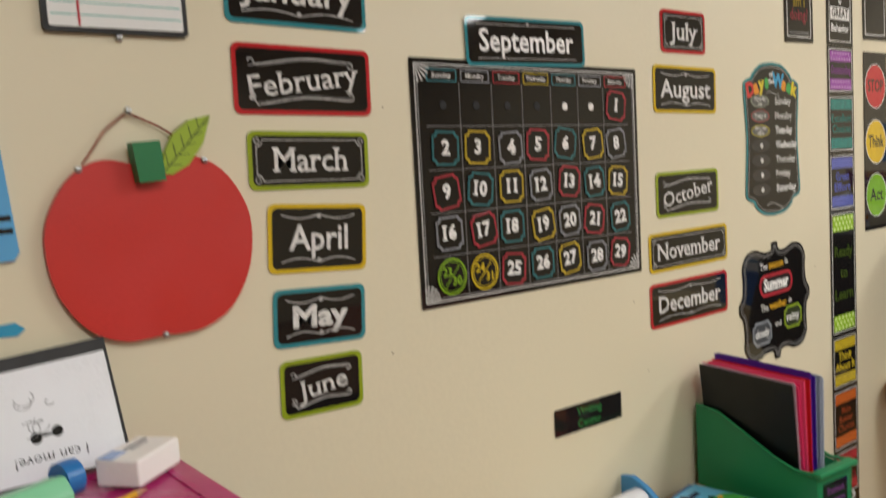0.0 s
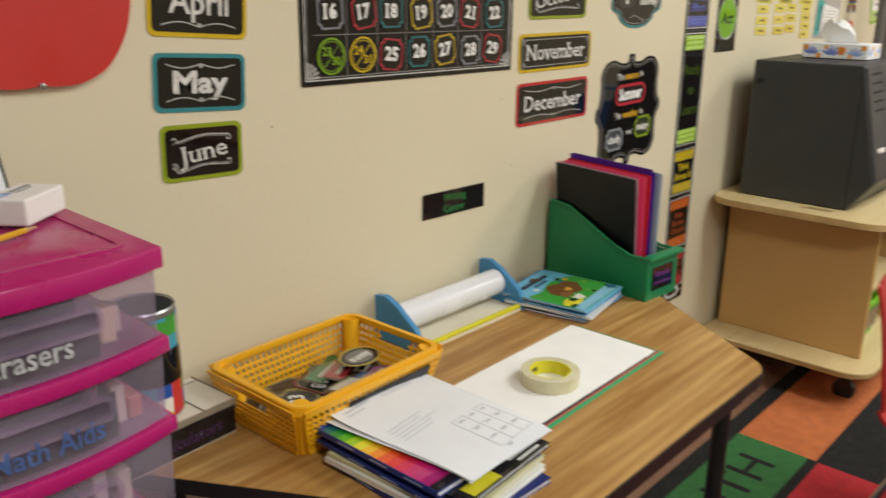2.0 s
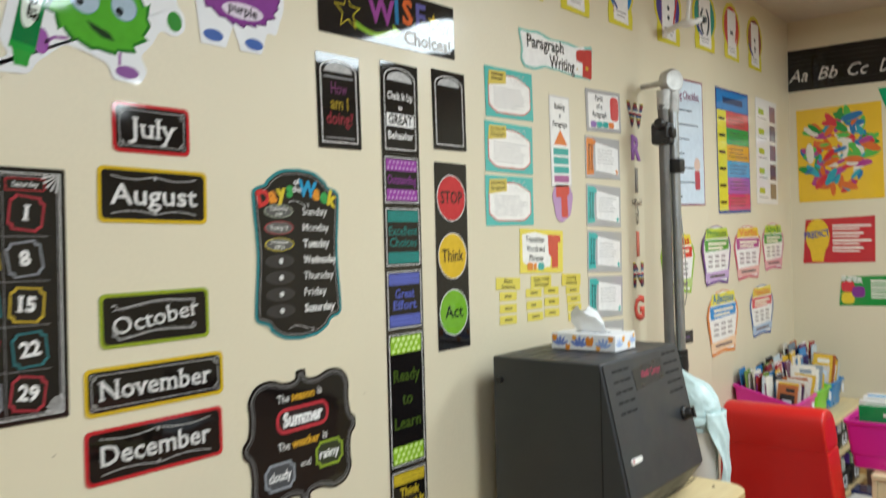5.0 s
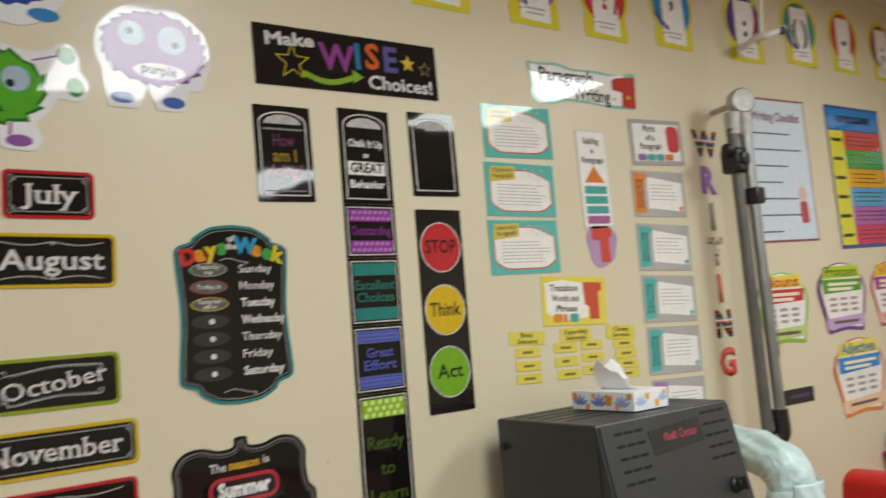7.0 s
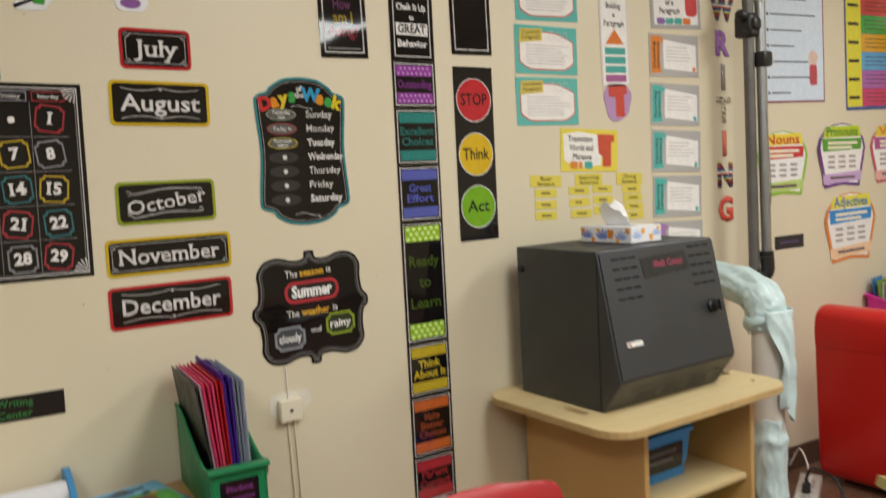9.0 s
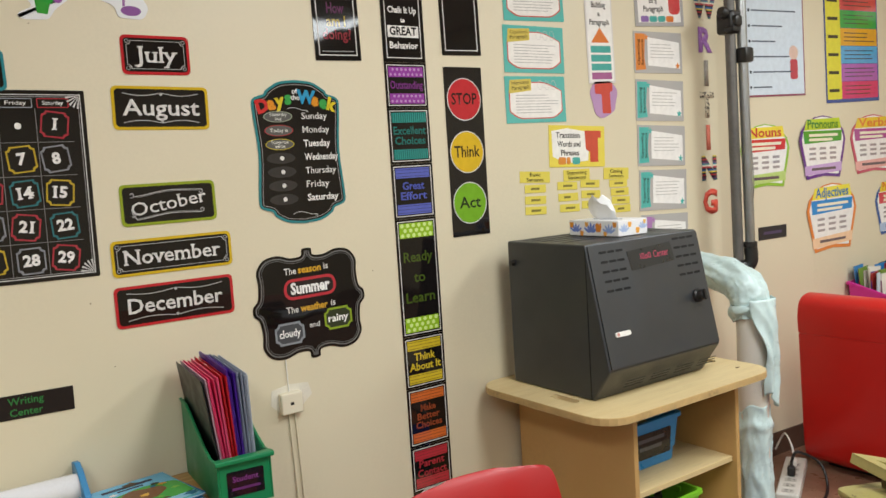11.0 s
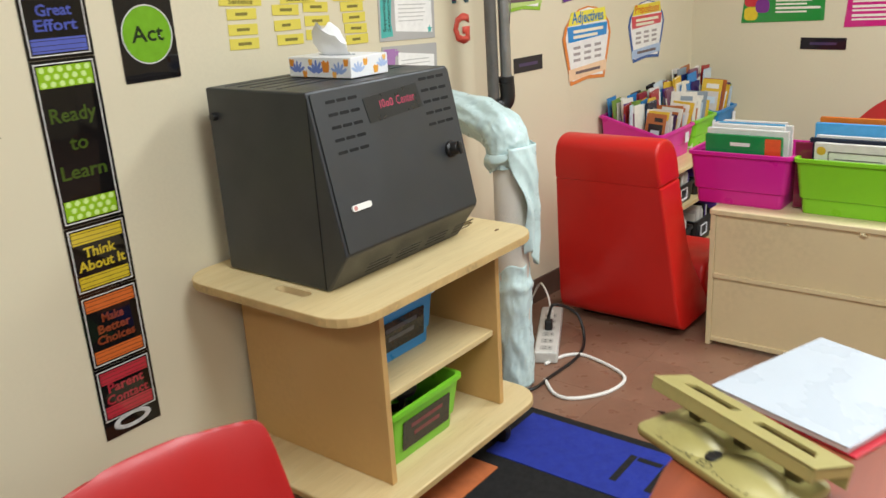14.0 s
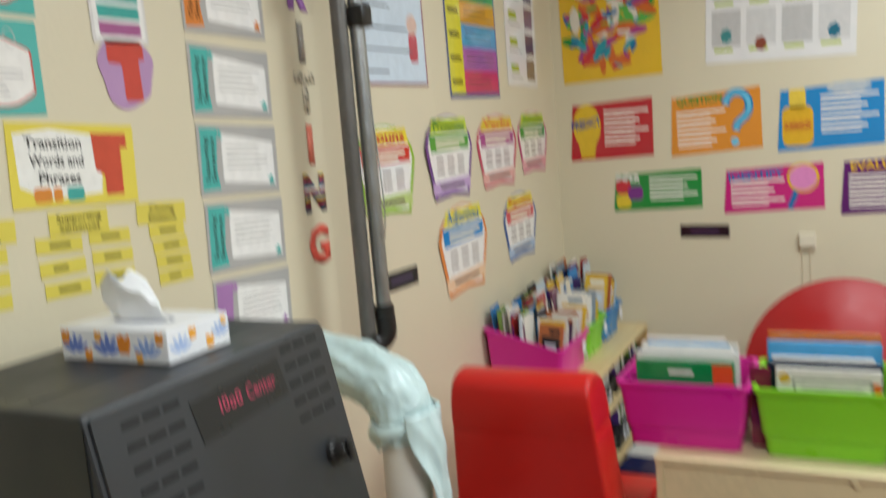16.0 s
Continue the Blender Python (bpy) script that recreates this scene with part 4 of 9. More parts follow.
part("collar", join(box(3.788, 3.842, 0.975, 1.03, 1.665, 1.722, 0.01, 2), box(3.835, 3.852, 0.985, 1.015, 1.68, 1.71, 0.005)), BLACK, post, "black plastic collar", True)
part("bracket", tube([(3.825, 1.035, 2.025), (3.86, WALL_Y - 0.001, 2.025)], 0.011, 10), HEADP, post, "short stub to the wall")
part("wire", tube(curve_points([(3.805, 0.983, 1.5), (3.79, 0.965, 1.35), (3.795, 0.962, 1.22), (3.812, 0.978, 1.15)], 6), 0.002, 6), STEEL, post)

# ---- insulated pipe with plastic wrap ----
dp = thing("drain_pipe", "white pipe with an elbow wrapped in light blue plastic", "pipe", pose(0, 0, 0))
PX, PY = 3.537, 0.813
part("pipe", tube([(PX, PY, 0.0), (PX, PY, 0.76)], 0.052, 24), paint("white_pipe", "ddd6ca", 0.4, 0.1, 8.0), dp, "white painted pipe", True)
WRAP = paint("blue_plastic_film", "cbe0df", 0.34, 0.16, 14.0, 60.0, 0.12, gloss=0.6)


def sheet(rows, cols, at, closed=False):
    """A piece of thin film; at(u, v) gives its points."""
    bm = bmesh.new()
    n = cols if closed else cols + 1
    grid = [[bm.verts.new(at(i / cols, k / rows)) for i in range(n)] for k in range(rows + 1)]
    for k in range(rows):
        for i in range(cols):
            j = (i + 1) % n
            bm.faces.new((grid[k][i], grid[k][j], grid[k + 1][j], grid[k + 1][i]))
    return bm


def fold(x, y, z):
    """Sharp-crested creases between -0.5 and 0.5."""
    return 0.5 - 2.2 * abs(noise.noise(Vector((x, y, z))))


def film_part(name, bm, label):
    ob = part(name, bm, WRAP, dp, label, True)
    mod = ob.modifiers.new("thick", "SOLIDIFY")
    mod.thickness = 0.0012
    return ob


ELBOW = [Vector(p) for p in curve_points([(PX, PY, 0.745), (PX, PY + 0.003, 0.79), (PX + 0.004, PY + 0.022, 0.842), (PX + 0.016, PY + 0.075, 0.872), (PX + 0.045, PY + 0.17, 0.886), (PX + 0.10, 1.14, 0.90)], 12)]


def around(path, u, v, r):
    """A point on a bar round a path that bends in a plane through z."""
    g = v * (len(path) - 1)
    k = min(int(g), len(path) - 2)
    p = path[k].lerp(path[k + 1], g - k)
    d = (path[min(k + 1, len(path) - 1)] - path[max(k - 1, 0)]).normalized()
    side = Vector((1, -0.25, 0)).normalized()
    side = (side - d * side.dot(d)).normalized()
    up = side.cross(d)
    q = 2 * math.pi * u
    return p + (side * math.cos(q) + up * math.sin(q)) * r


def elbow_at(u, v):
    q = 2 * math.pi * u
    cx, cy = math.cos(q), math.sin(q)
    long_folds = fold(1.5 * cx + 3.0, 1.5 * cy, 2.0 * v + 0.7 * u)
    ring_folds = fold(0.9 * cx, 0.9 * cy + 4.0, 7.0 * v)
    small = fold(3.4 * cx, 3.4 * cy, 11.0 * v)
    return around(ELBOW, u, v, 0.060 + 0.006 * math.sin(math.pi * v) + 0.007 * long_folds + 0.004 * ring_folds + 0.0025 * small)


film_part("wrapped_elbow", sheet(90, 84, elbow_at, True), "light blue plastic film wrapped round the elbow")


def cuff_at(u, v):
    q = 2 * math.pi * u
    w = fold(1.3 * math.cos(q), 1.3 * math.sin(q) + 2.0, 1.2 * v)
    r = 0.061 + 0.012 * math.sin(math.pi * min(1.0, 0.15 + v)) + 0.010 * w * (0.4 + v) + 0.004 * v * math.sin(9 * q + 2 * v)
    return (PX + r * math.cos(q), PY + r * math.sin(q), 0.80 + 0.012 * math.sin(q + 2.3) - v * (0.058 + 0.016 * math.sin(q + 0.7) + 0.01 * w))


film_part("cuff", sheet(14, 84, cuff_at, True), "loose hem of film under the elbow")


def flap_at(u, v):
    wide = radians(66) * (1 - 0.55 * v) * (1 + 0.12 * math.sin(9 * v))
    q = radians(-84 + 12 * math.sin(3 * v)) + (u - 0.5) * 2 * wide
    pleat = math.sin(13 * u + 1.5 * math.sin(5 * v)) * 0.006
    r = 0.072 + 0.012 * math.sin(2.6 * v + 0.4) + pleat * (0.5 + v) + 0.006 * fold(3 * u, 2.5 * v, 4.0)
    ragged = 0.03 * math.sin(5.0 * u + 0.6) * v
    return (PX + r * math.cos(q), PY + r * math.sin(q), 0.815 - 0.36 * v + ragged)


film_part("loose_flap", sheet(40, 40, flap_at), "strip of film hanging down the pipe")


def low_at(u, v):
    q = 2 * math.pi * u
    w = fold(1.4 * math.cos(q), 1.4 * math.sin(q), 3.0 * v + 1.5 * u)
    tie = math.exp(-((v - 0.83) / 0.045) ** 2)
    r = 0.060 + 0.006 * w + 0.0025 * fold(3.5 * math.cos(q), 3.5 * math.sin(q), 9 * v) + 0.010 * tie - 0.006 * v * v
    return (PX + r * math.cos(q), PY + r * math.sin(q), 0.012 + v * (0.40 + 0.025 * math.sin(q + 3.6) + 0.008 * math.sin(4 * q)))


film_part("wrap", sheet(60, 72, low_at, True), "creased light blue film with a gathered band")

# ---- power strip and cables ----
ps = thing("power_strip", "grey-white flat power strip lying on the floor", "power strip", pose(3.90, 0.90, 0.0, 0, 0, 27))
part("body", box(-0.21, 0.21, -0.042, 0.042, 0.0, 0.045, 0.008, 3), paint("worn_white_plastic", "cfccc4", 0.45, 0.12, 20.0), ps)
for k in range(6):
    sk_ = part("socket", slab([(x_, z_) for x_, z_ in rrect(0.034, 0.044, 0.008, 3, -0.175 + 0.058 * k, 0.0)], 0.0452, 0.0462), paint("socket_grey", "b9b6ae", 0.5), ps)
    part("socket_hole", join(*[slab([(x_, z_) for x_, z_ in rrect(0.004, 0.012, 0.001, 2, -0.175 + 0.058 * k + dx_, 0.006)], 0.0463, 0.0466) for dx_ in (-0.008, 0.008)], slab([(x_, z_) for x_, z_ in disc(0.004, 10, -0.175 + 0.058 * k, -0.012)], 0.0463, 0.0466)), BLACK, sk_)
part("plug", join(box(-0.03, 0.0, -0.014, 0.014, 0.0464, 0.085, 0.006), tube([(-0.012, 0, 0.084), (-0.005, 0, 0.1)], 0.006, 8)), BLACK, ps, "black plug")
part("plug", box(0.08, 0.115, -0.012, 0.014, 0.0464, 0.072, 0.006), WHITE, ps, "white plug")
cw = thing("white_cable", "white cable looped on the floor", "cable", pose(0, 0, 0))
part("cord", tube(curve_points([(3.70, 0.80, 0.006), (3.80, 0.77, 0.006), (3.83, 0.70, 0.006), (3.76, 0.53, 0.006), (3.64, 0.52, 0.006), (3.54, 0.59, 0.006), (3.53, 0.66, 0.006), (3.60, 0.74, 0.006)], 8), 0.006, 8), WHITE, cw, smooth=True)
cb = thing("black_cable", "black cable curving from the power strip over the floor", "cable", pose(0, 0, 0))
part("cord", tube(curve_points([(3.887, 0.894, 0.098), (3.91, 0.88, 0.14), (3.97, 0.82, 0.09), (3.93, 0.77, 0.012), (3.80, 0.73, 0.007), (3.62, 0.735, 0.007), (3.52, 0.74, 0.007), (3.44, 0.8, 0.007)], 8), 0.0055, 8), BLACK, cb, smooth=True)
part("cord", tube(curve_points([(3.99, 0.945, 0.07), (4.0, 0.96, 0.12), (4.03, 1.0, 0.15), (4.08, 1.05, 0.13), (4.1, 1.1, 0.05)], 8), 0.004, 8), WHITE, cb, "white lead")

# ---- rug ----
rug = thing("area_rug", "black-bordered classroom rug with green, orange, red and blue blocks", "rug", pose(0, 0, 0))
RUGS = lambda code: paint("rug_" + code, code, 0.95, 0.22, 30.0, 420.0, 0.6)
part("backing", box(0.4, 3.42, -2.2, 0.865, 0.0005, 0.007, 0.003), RUGS("121110"), rug, "black rug pile")
for code, x0, x1, y0, y1, lb in (("2f6a35", 1.50, 2.205, 0.60, 0.81, "green block"), ("c06a38", 2.205, 3.08, 0.58, 0.81, "orange block"), ("1f3094", 3.13, 3.385, -0.35, 0.655, "blue block"), ("b3222b", 1.55, 2.20, -0.05, 0.57, "red block"), ("1f3094", 0.55, 1.49, 0.60, 0.81, "blue block"), ("c06a38", 3.13, 3.385, -1.2, -0.36, "orange block"), ("2f6a35", 2.6, 3.05, -0.8, -0.1, "green block")):
    part("colour_block", box(x0, x1, y0, y1, 0.0072, 0.0095), RUGS(code), rug, lb)
lt = turned(words("SOUTH", 0.15, 0.6, 0.001, 0, 0, 0.0), Matrix.Translation((1.80, 0.70, 0.0104)) @ pose(0, 0, 0, -90, 0, 0))
part("lettering", lt, RUGS("141313"), rug, "black woven lettering")
part("lettering", join(box(3.19, 3.33, 0.28, 0.30, 0.0098, 0.0105), box(3.19, 3.33, 0.18, 0.2, 0.0098, 0.0105), box(3.31, 3.33, 0.205, 0.275, 0.0098, 0.0105), box(3.19, 3.33, 0.02, 0.04, 0.0098, 0.0105)), RUGS("141313"), rug)

pn = thing("paint_brush", "paint brush with a blue handle lying on the floor", "brush", pose(3.60, 0.33, 0.006, 0, 0, -95))
part("handle", tube([(0.07, 0, 0), (0.15, 0, 0), (0.24, 0, 0)], [0.004, 0.006, 0.002], 8), paint("blue_lacquer", "2c8fb0", 0.3), pn, smooth=True)
part("ferrule", tube([(0.03, 0, 0), (0.07, 0, 0)], 0.004, 8), CHROME, pn)
part("bristle_tuft", tube([(-0.01, 0, 0), (0.01, 0, 0), (0.03, 0, 0)], [0.001, 0.005, 0.004], 8), paint("bristle_brown", "4a3527", 0.9), pn)

# ---- round table with punch and binder ----
TT = 0.70
rt = thing("round_table", "round cherry laminate table with dark edge", "table", pose(2.38, -0.805, 0))
part("tabletop", slab([(0.6 * math.cos(2 * math.pi * k / 64), 0.6 * math.sin(2 * math.pi * k / 64)) for k in range(64)], TT - 0.025, TT, 0.003), CHERRY, rt)
part("column", tube([(0, 0, 0.04), (0, 0, TT - 0.026)], 0.045, 16), BLACK, rt)
part("foot_plate", turned(lathe([(0.001, 0.04), (0.06, 0.04), (0.28, 0.01), (0.29, 0.0)], 32), pose(0, 0, 0.0098)), BLACK, rt)

OLIVE = paint("khaki_enamel", "a2975c", 0.36, 0.1, 8.0, 160.0, 0.04, metal=0.15)
pu = thing("hole_punch", "khaki metal three-hole punch with engraved words", "hole punch", Matrix.Translation((2.383, -0.268, TT)) @ pose(0, 0, 0, 0, 0, -116) @ Matrix.Diagonal((0.82, 1.0, 0.92, 1.0)))
part("base", slab(softened([(-0.145, -0.055), (0.145, -0.055), (0.145, 0.055), (-0.145, 0.055)], 0.02), 0.0, 0.014, 0.004), OLIVE, pu, smooth=True)
for k in (-0.062, 0.062):
    bmh = lathe([(0.062, 0.0), (0.055, 0.0022), (0.042, 0.006), (0.022, 0.0085), (0.001, 0.0092)], 28)
    bmesh.ops.scale(bmh, vec=(1.05, 0.6, 1), verts=bmh.verts)
    part("boss", turned(bmh, Matrix.Translation((k, -0.014, 0.0135))), OLIVE, pu, smooth=True)
LM = Matrix.Translation((0.0, 0.026, 0.058)) @ pose(0, 0, 0, -16, 0, 0)
plate = slab_holes([(-0.165, -0.034), (0.165, -0.034), (0.165, 0.034), (-0.165, 0.034)], [[(-0.13, -0.006), (-0.025, -0.006), (-0.02, 0.012), (-0.12, 0.012)], [(0.02, -0.006), (0.135, -0.006), (0.125, 0.012), (0.025, 0.012)]], 0.0, 0.004)
lever = part("lever", turned(plate, LM), OLIVE, pu, "slotted khaki lever plate")
for sy, z0_ in ((-0.034, -0.016), (0.031, -0.03)):
    part("lever_flange", turned(box(-0.165, 0.165, sy, sy + 0.003, z0_, 0.0039, 0.001), LM), OLIVE, lever)
part("lever_end", turned(join(box(-0.165, -0.162, -0.0305, 0.0305, -0.012, 0.0038), box(0.162, 0.165, -0.0305, 0.0305, -0.012, 0.0038)), LM), OLIVE, lever)
for k in (-0.1, 0.0, 0.1):
    part("punch_pin", join(box(k - 0.014, k + 0.014, 0.02, 0.044, 0.0135, 0.034, 0.003), tube([(k, 0.034, 0.03), (k, 0.034, 0.047)], 0.006, 10)), paint("worn_steel", "7a6f54", 0.35, 0.2, metal=0.8), pu)
part("rivet", turned(lathe([(0.001, 0.003), (0.006, 0.002), (0.007, 0.0)], 12), Matrix.Translation((0.146, 0.0, 0.008)) @ pose(0, 0, 0, 0, 90, 0)), paint("copper_rivet", "8a5a3a", 0.4, 0.2, metal=0.8), pu, "copper rivet")
part("knob", turned(lathe([(0.001, 0.004), (0.011, 0.004), (0.013, 0.0)], 20), Matrix.Translation((0.0, -0.022, 0.0145))), BLACK, pu, "black screw knob")
part("lettering", turned(words("SPECIAL ED ROOM", 0.02, 0.19, 0.0, 0, 0, 0), Matrix.Translation((0.0, -0.044, 0.0148)) @ pose(0, 0, 0, -90, 0, 0)), paint("scratched_dark", "4d4526", 0.6), pu, "scratched lettering")

bi = thing("binder", "white binder with red pages edge lying on the table", "binder", pose(2.632, -0.335, TT, 0, 0, -20))
part("lower_cover", box(-0.13, 0.136, -0.118, 0.108, 0.0005, 0.003, 0.001), plastic("b32330"), bi, "red lower cover")
part("page_block", box(-0.128, 0.128, -0.105, 0.105, 0.0035, 0.011), PAPER, bi)
part("upper_cover", box(-0.132, 0.132, -0.109, 0.109, 0.0115, 0.0145, 0.001), paint("white_board", "b3b9c0", 0.3, 0.04, coat=0.15), bi, "glossy white cover")
mo = thing("stapler", "black stapler lying on the table", "stapler", pose(2.62, -0.56, TT, 0, 0, 15))
part("base", box(-0.07, 0.07, -0.02, 0.02, 0, 0.012, 0.004), BLACK, mo)
part("arm", box(-0.07, 0.06, -0.017, 0.017, 0.018, 0.045, 0.012, 3), BLACK, mo, smooth=True)

# ---- on the oak table ----
# yellow basket with date cards
YEL = plastic("efb01a", 0.36)
bk = thing("plastic_basket", "yellow perforated plastic basket holding calendar cards", "basket", pose(0.752, 0.985, TOP, 0, 0, 1.5))
BW, BD, BH, BT = 0.314, 0.226, 0.096, 0.026


def slotted_wall(length, height, nx, nz, handle=False):
    """A wall of bars in x, z round rectangular slots; 2.5 mm thick."""
    bm = bmesh.new()
    add_box(bm, -length / 2, length / 2, -0.00125, 0.00125, 0, height * 0.1)
    add_box(bm, -length / 2, length / 2, -0.00125, 0.00125, height * 0.86, height)
    z0, z1 = height * 0.12, height * 0.86
    for k in range(nz - 1):
        z = z0 + (z1 - z0) * (k + 1) / nz
        if handle and k >= nz - 2:
            add_box(bm, -length / 2, -0.034, -0.00125, 0.00125, z - 0.0024, z + 0.0024)
            add_box(bm, 0.034, length / 2, -0.00125, 0.00125, z - 0.0024, z + 0.0024)
        else:
            add_box(bm, -length / 2, length / 2, -0.00125, 0.00125, z - 0.0024, z + 0.0024)
    for i in range(nx + 1):
        x = -length / 2 + length * i / nx
        if handle and abs(x) < 0.033:
            add_box(bm, x - 0.0022, x + 0.0022, -0.0011, 0.0011, z0, z0 + (z1 - z0) * (nz - 2) / nz)
        else:
            add_box(bm, x - 0.0022, x + 0.0022, -0.0011, 0.0011, z0, z1)
    return bm


lean = math.degrees(math.atan2(BT, BH))
for s, ln, off, hd in ((0, BW - BT, BD / 2 - BT / 2, False), (180, BW - BT, BD / 2 - BT / 2, False), (90, BD - BT, BW / 2 - BT / 2, True), (270, BD - BT, BW / 2 - BT / 2, True)):
    sw = slotted_wall(ln, BH, int(ln / 0.0115), 6, hd)
    for v in sw.verts:
        v.co.x *= (ln - BT + 2 * BT * v.co.z / BH) / ln
    w = part("side", sw, YEL, bk)
    w.matrix_local = pose(0, 0, 0, 0, 0, s) @ Matrix.Translation((0, -off, 0.002)) @ pose(0, 0, 0, lean, 0, 0)
    if hd:
        o = part("handle", ring(rrect(0.084, 0.042, 0.018, 4, 0, BH * 0.70), rrect(0.06, 0.02, 0.0095, 4, 0, BH * 0.71), -0.003, 0.003), YEL, bk)
        o.matrix_local = w.matrix_local
part("rim", flat_ring(rrect(BW + 0.014, BD + 0.014, 0.03, 6), rrect(BW - 0.004, BD - 0.004, 0.022, 6), BH - 0.006, BH + 0.003), YEL, bk)
part("rim_lip", flat_ring(rrect(BW + 0.018, BD + 0.018, 0.032, 6), rrect(BW + 0.013, BD + 0.013, 0.029, 6), BH - 0.013, BH + 0.002), YEL, bk)
for sx in (-1, 1):
    for sy in (-1, 1):
        part("corner", tube([(sx * (BW / 2 - BT - 0.006), sy * (BD / 2 - BT - 0.006), 0.002), (sx * (BW / 2 - 0.012), sy * (BD / 2 - 0.012), BH - 0.003)], [0.013, 0.017], 14), YEL, bk, smooth=True)
part("floor_plate", box(-BW / 2 + BT, BW / 2 - BT, -BD / 2 + BT, BD / 2 - BT, 0.001, 0.004), YEL, bk)
tag = part("label", prism(rrect(0.19, 0.058, 0.003, 2, 0.03, 0.048), 0, 0.0015), ink("15161b"), bk, "black label with blue writing")
tag.matrix_local = Matrix.Translation((0, -BD / 2 + BT / 2 - 0.003, 0.002)) @ pose(0, 0, 0, lean, 0, 0)
part("lettering", words("Calendar", 0.034, 0.11, 0.0002, 0.04, 0.052, 0.0018), ink("2c4c9a"), tag)
rc = random.Random(3)
FILM = bpy.data.materials.new("clear_film")
FILM.use_nodes = True
nt = FILM.node_tree
tr = nt.nodes.new("ShaderNodeBsdfTransparent")
gl = nt.nodes.new("ShaderNodeBsdfGlossy")
gl.inputs["Roughness"].default_value = 0.12
mx = nt.nodes.new("ShaderNodeMixShader")
mx.inputs[0].default_value = 0.09
nt.links.new(tr.outputs[0], mx.inputs[1])
nt.links.new(gl.outputs[0], mx.inputs[2])
nt.links.new(mx.outputs[0], nt.nodes["Material Output"].inputs[0])
CARDEDGE = ["8a2a2c", "a8924a", "2c6a68", "8a8478", "b8a878", "6a3a2a", "5f7a3a"]
SPOTS = [(-0.1, -0.035, 30), (-0.075, 0.02, -20), (-0.03, -0.05, 12), (0.0, 0.03, 40), (0.05, -0.04, -35), (0.085, 0.03, 10), (0.1, -0.03, 60), (-0.11, 0.045, 15), (-0.045, 0.055, -8), (0.045, 0.05, 25), (-0.1, 0.0, 50), (0.02, -0.015, -15), (-0.06, -0.04, 5), (0.075, 0.0, 20), (-0.02, 0.005, 70), (-0.085, -0.02, -28)]
for k, (cxx, cyy, spin) in enumerate(SPOTS):
    d = thing("date_card", "loose dark calendar date card lying in the basket", "card", Matrix.Translation((0.752 + cxx, 0.985 + cyy, TOP + 0.012 + k * 0.0026)) @ pose(0, 0, 0, rc.uniform(-5, 5) - 90, rc.uniform(-6, 6), 0) @ pose(0, 0, 0, 0, spin, 0), "cards in the basket")
    part("card", prism(ticket(0.08, 0.066, 0.01), 0, 0.0008), card(("1d1513", "2c1d18", "241a1a")[k % 3]), d)
    part("border", ring(ticket(0.078, 0.064, 0.01), ticket(0.074, 0.06, 0.01), 0.0008, 0.0012), ink(CARDEDGE[k % 7]), d)
    part("border", ring(ticket(0.07, 0.056, 0.01), ticket(0.068, 0.054, 0.01), 0.0008, 0.0012), ink("a8956a"), d)
    if k > 8:
        part("lettering", words(("22", "24", "30", "31", "27", "28", "23")[k - 9], 0.036, 0, 0.001, 0, 0, 0.0013, turn=-spin), chalk("d9d6cf"), d)
for k, (dx_, dy_, rz_, code, nm) in enumerate(((0.02, 0.03, 28, "1f6a3a", "green"), (0.045, 0.015, 32, "9a2a30", "red"), (0.0, -0.045, 24, "5a7a3a", "olive"), (0.03, -0.055, 18, "3a5a8a", "blue"), (0.06, -0.06, 30, "7a4a7a", "plum"), (-0.01, -0.062, 12, "c9c2b4", "cream"))):
    st = thing("plastic_wallet", f"clear wallet of {nm} word cards in the basket", "wallet", Matrix.Translation((0.752 + dx_, 0.985 + dy_, TOP + 0.055 + 0.0022 * k)) @ pose(0, 0, 0, (6, 3, -8, -6, -9, -7)[k], 4, rz_), "wallets in the basket")
    wl = 0.06 if k < 2 else 0.03
    part("card", box(-wl, wl, -0.018, 0.018, 0, 0.0012), ink(code), st)
    part("print", box(-wl * 0.7, wl * 0.6, -0.006, 0.002, 0.0013, 0.0017), ink("b9b4a8"), st)
    part("sleeve", box(-wl - 0.012, wl + 0.012, -0.021, 0.021, 0.0018, 0.0022), FILM, st, "clear plastic sleeve")
wb_ = thing("weather_card", "dark oval weather card reading sunny in the basket", "card", Matrix.Translation((0.752 + 0.075, 0.985 + 0.005, TOP + 0.068)) @ pose(0, 0, 0, -84, 6, 0) @ pose(0, 0, 0, 0, -14, 0))
part("card", prism(disc(0.05, 28, 0, 0, 1, 0.62), 0, 0.0008), card("2a2422"), wb_)
part("border", ring(disc(0.049, 28, 0, 0, 1, 0.62), disc(0.046, 28, 0, 0, 1, 0.58), 0.0008, 0.0012), ink("b09a3a"), wb_)
part("bubble", prism(disc(0.036, 28, 0, 0, 1, 0.55), 0.0008, 0.0012), ink("6d6862"), wb_)
part("lettering", words("sunny", 0.026, 0.058, 0.0006, 0, 0, 0.0014), chalk("dad6cf"), wb_)

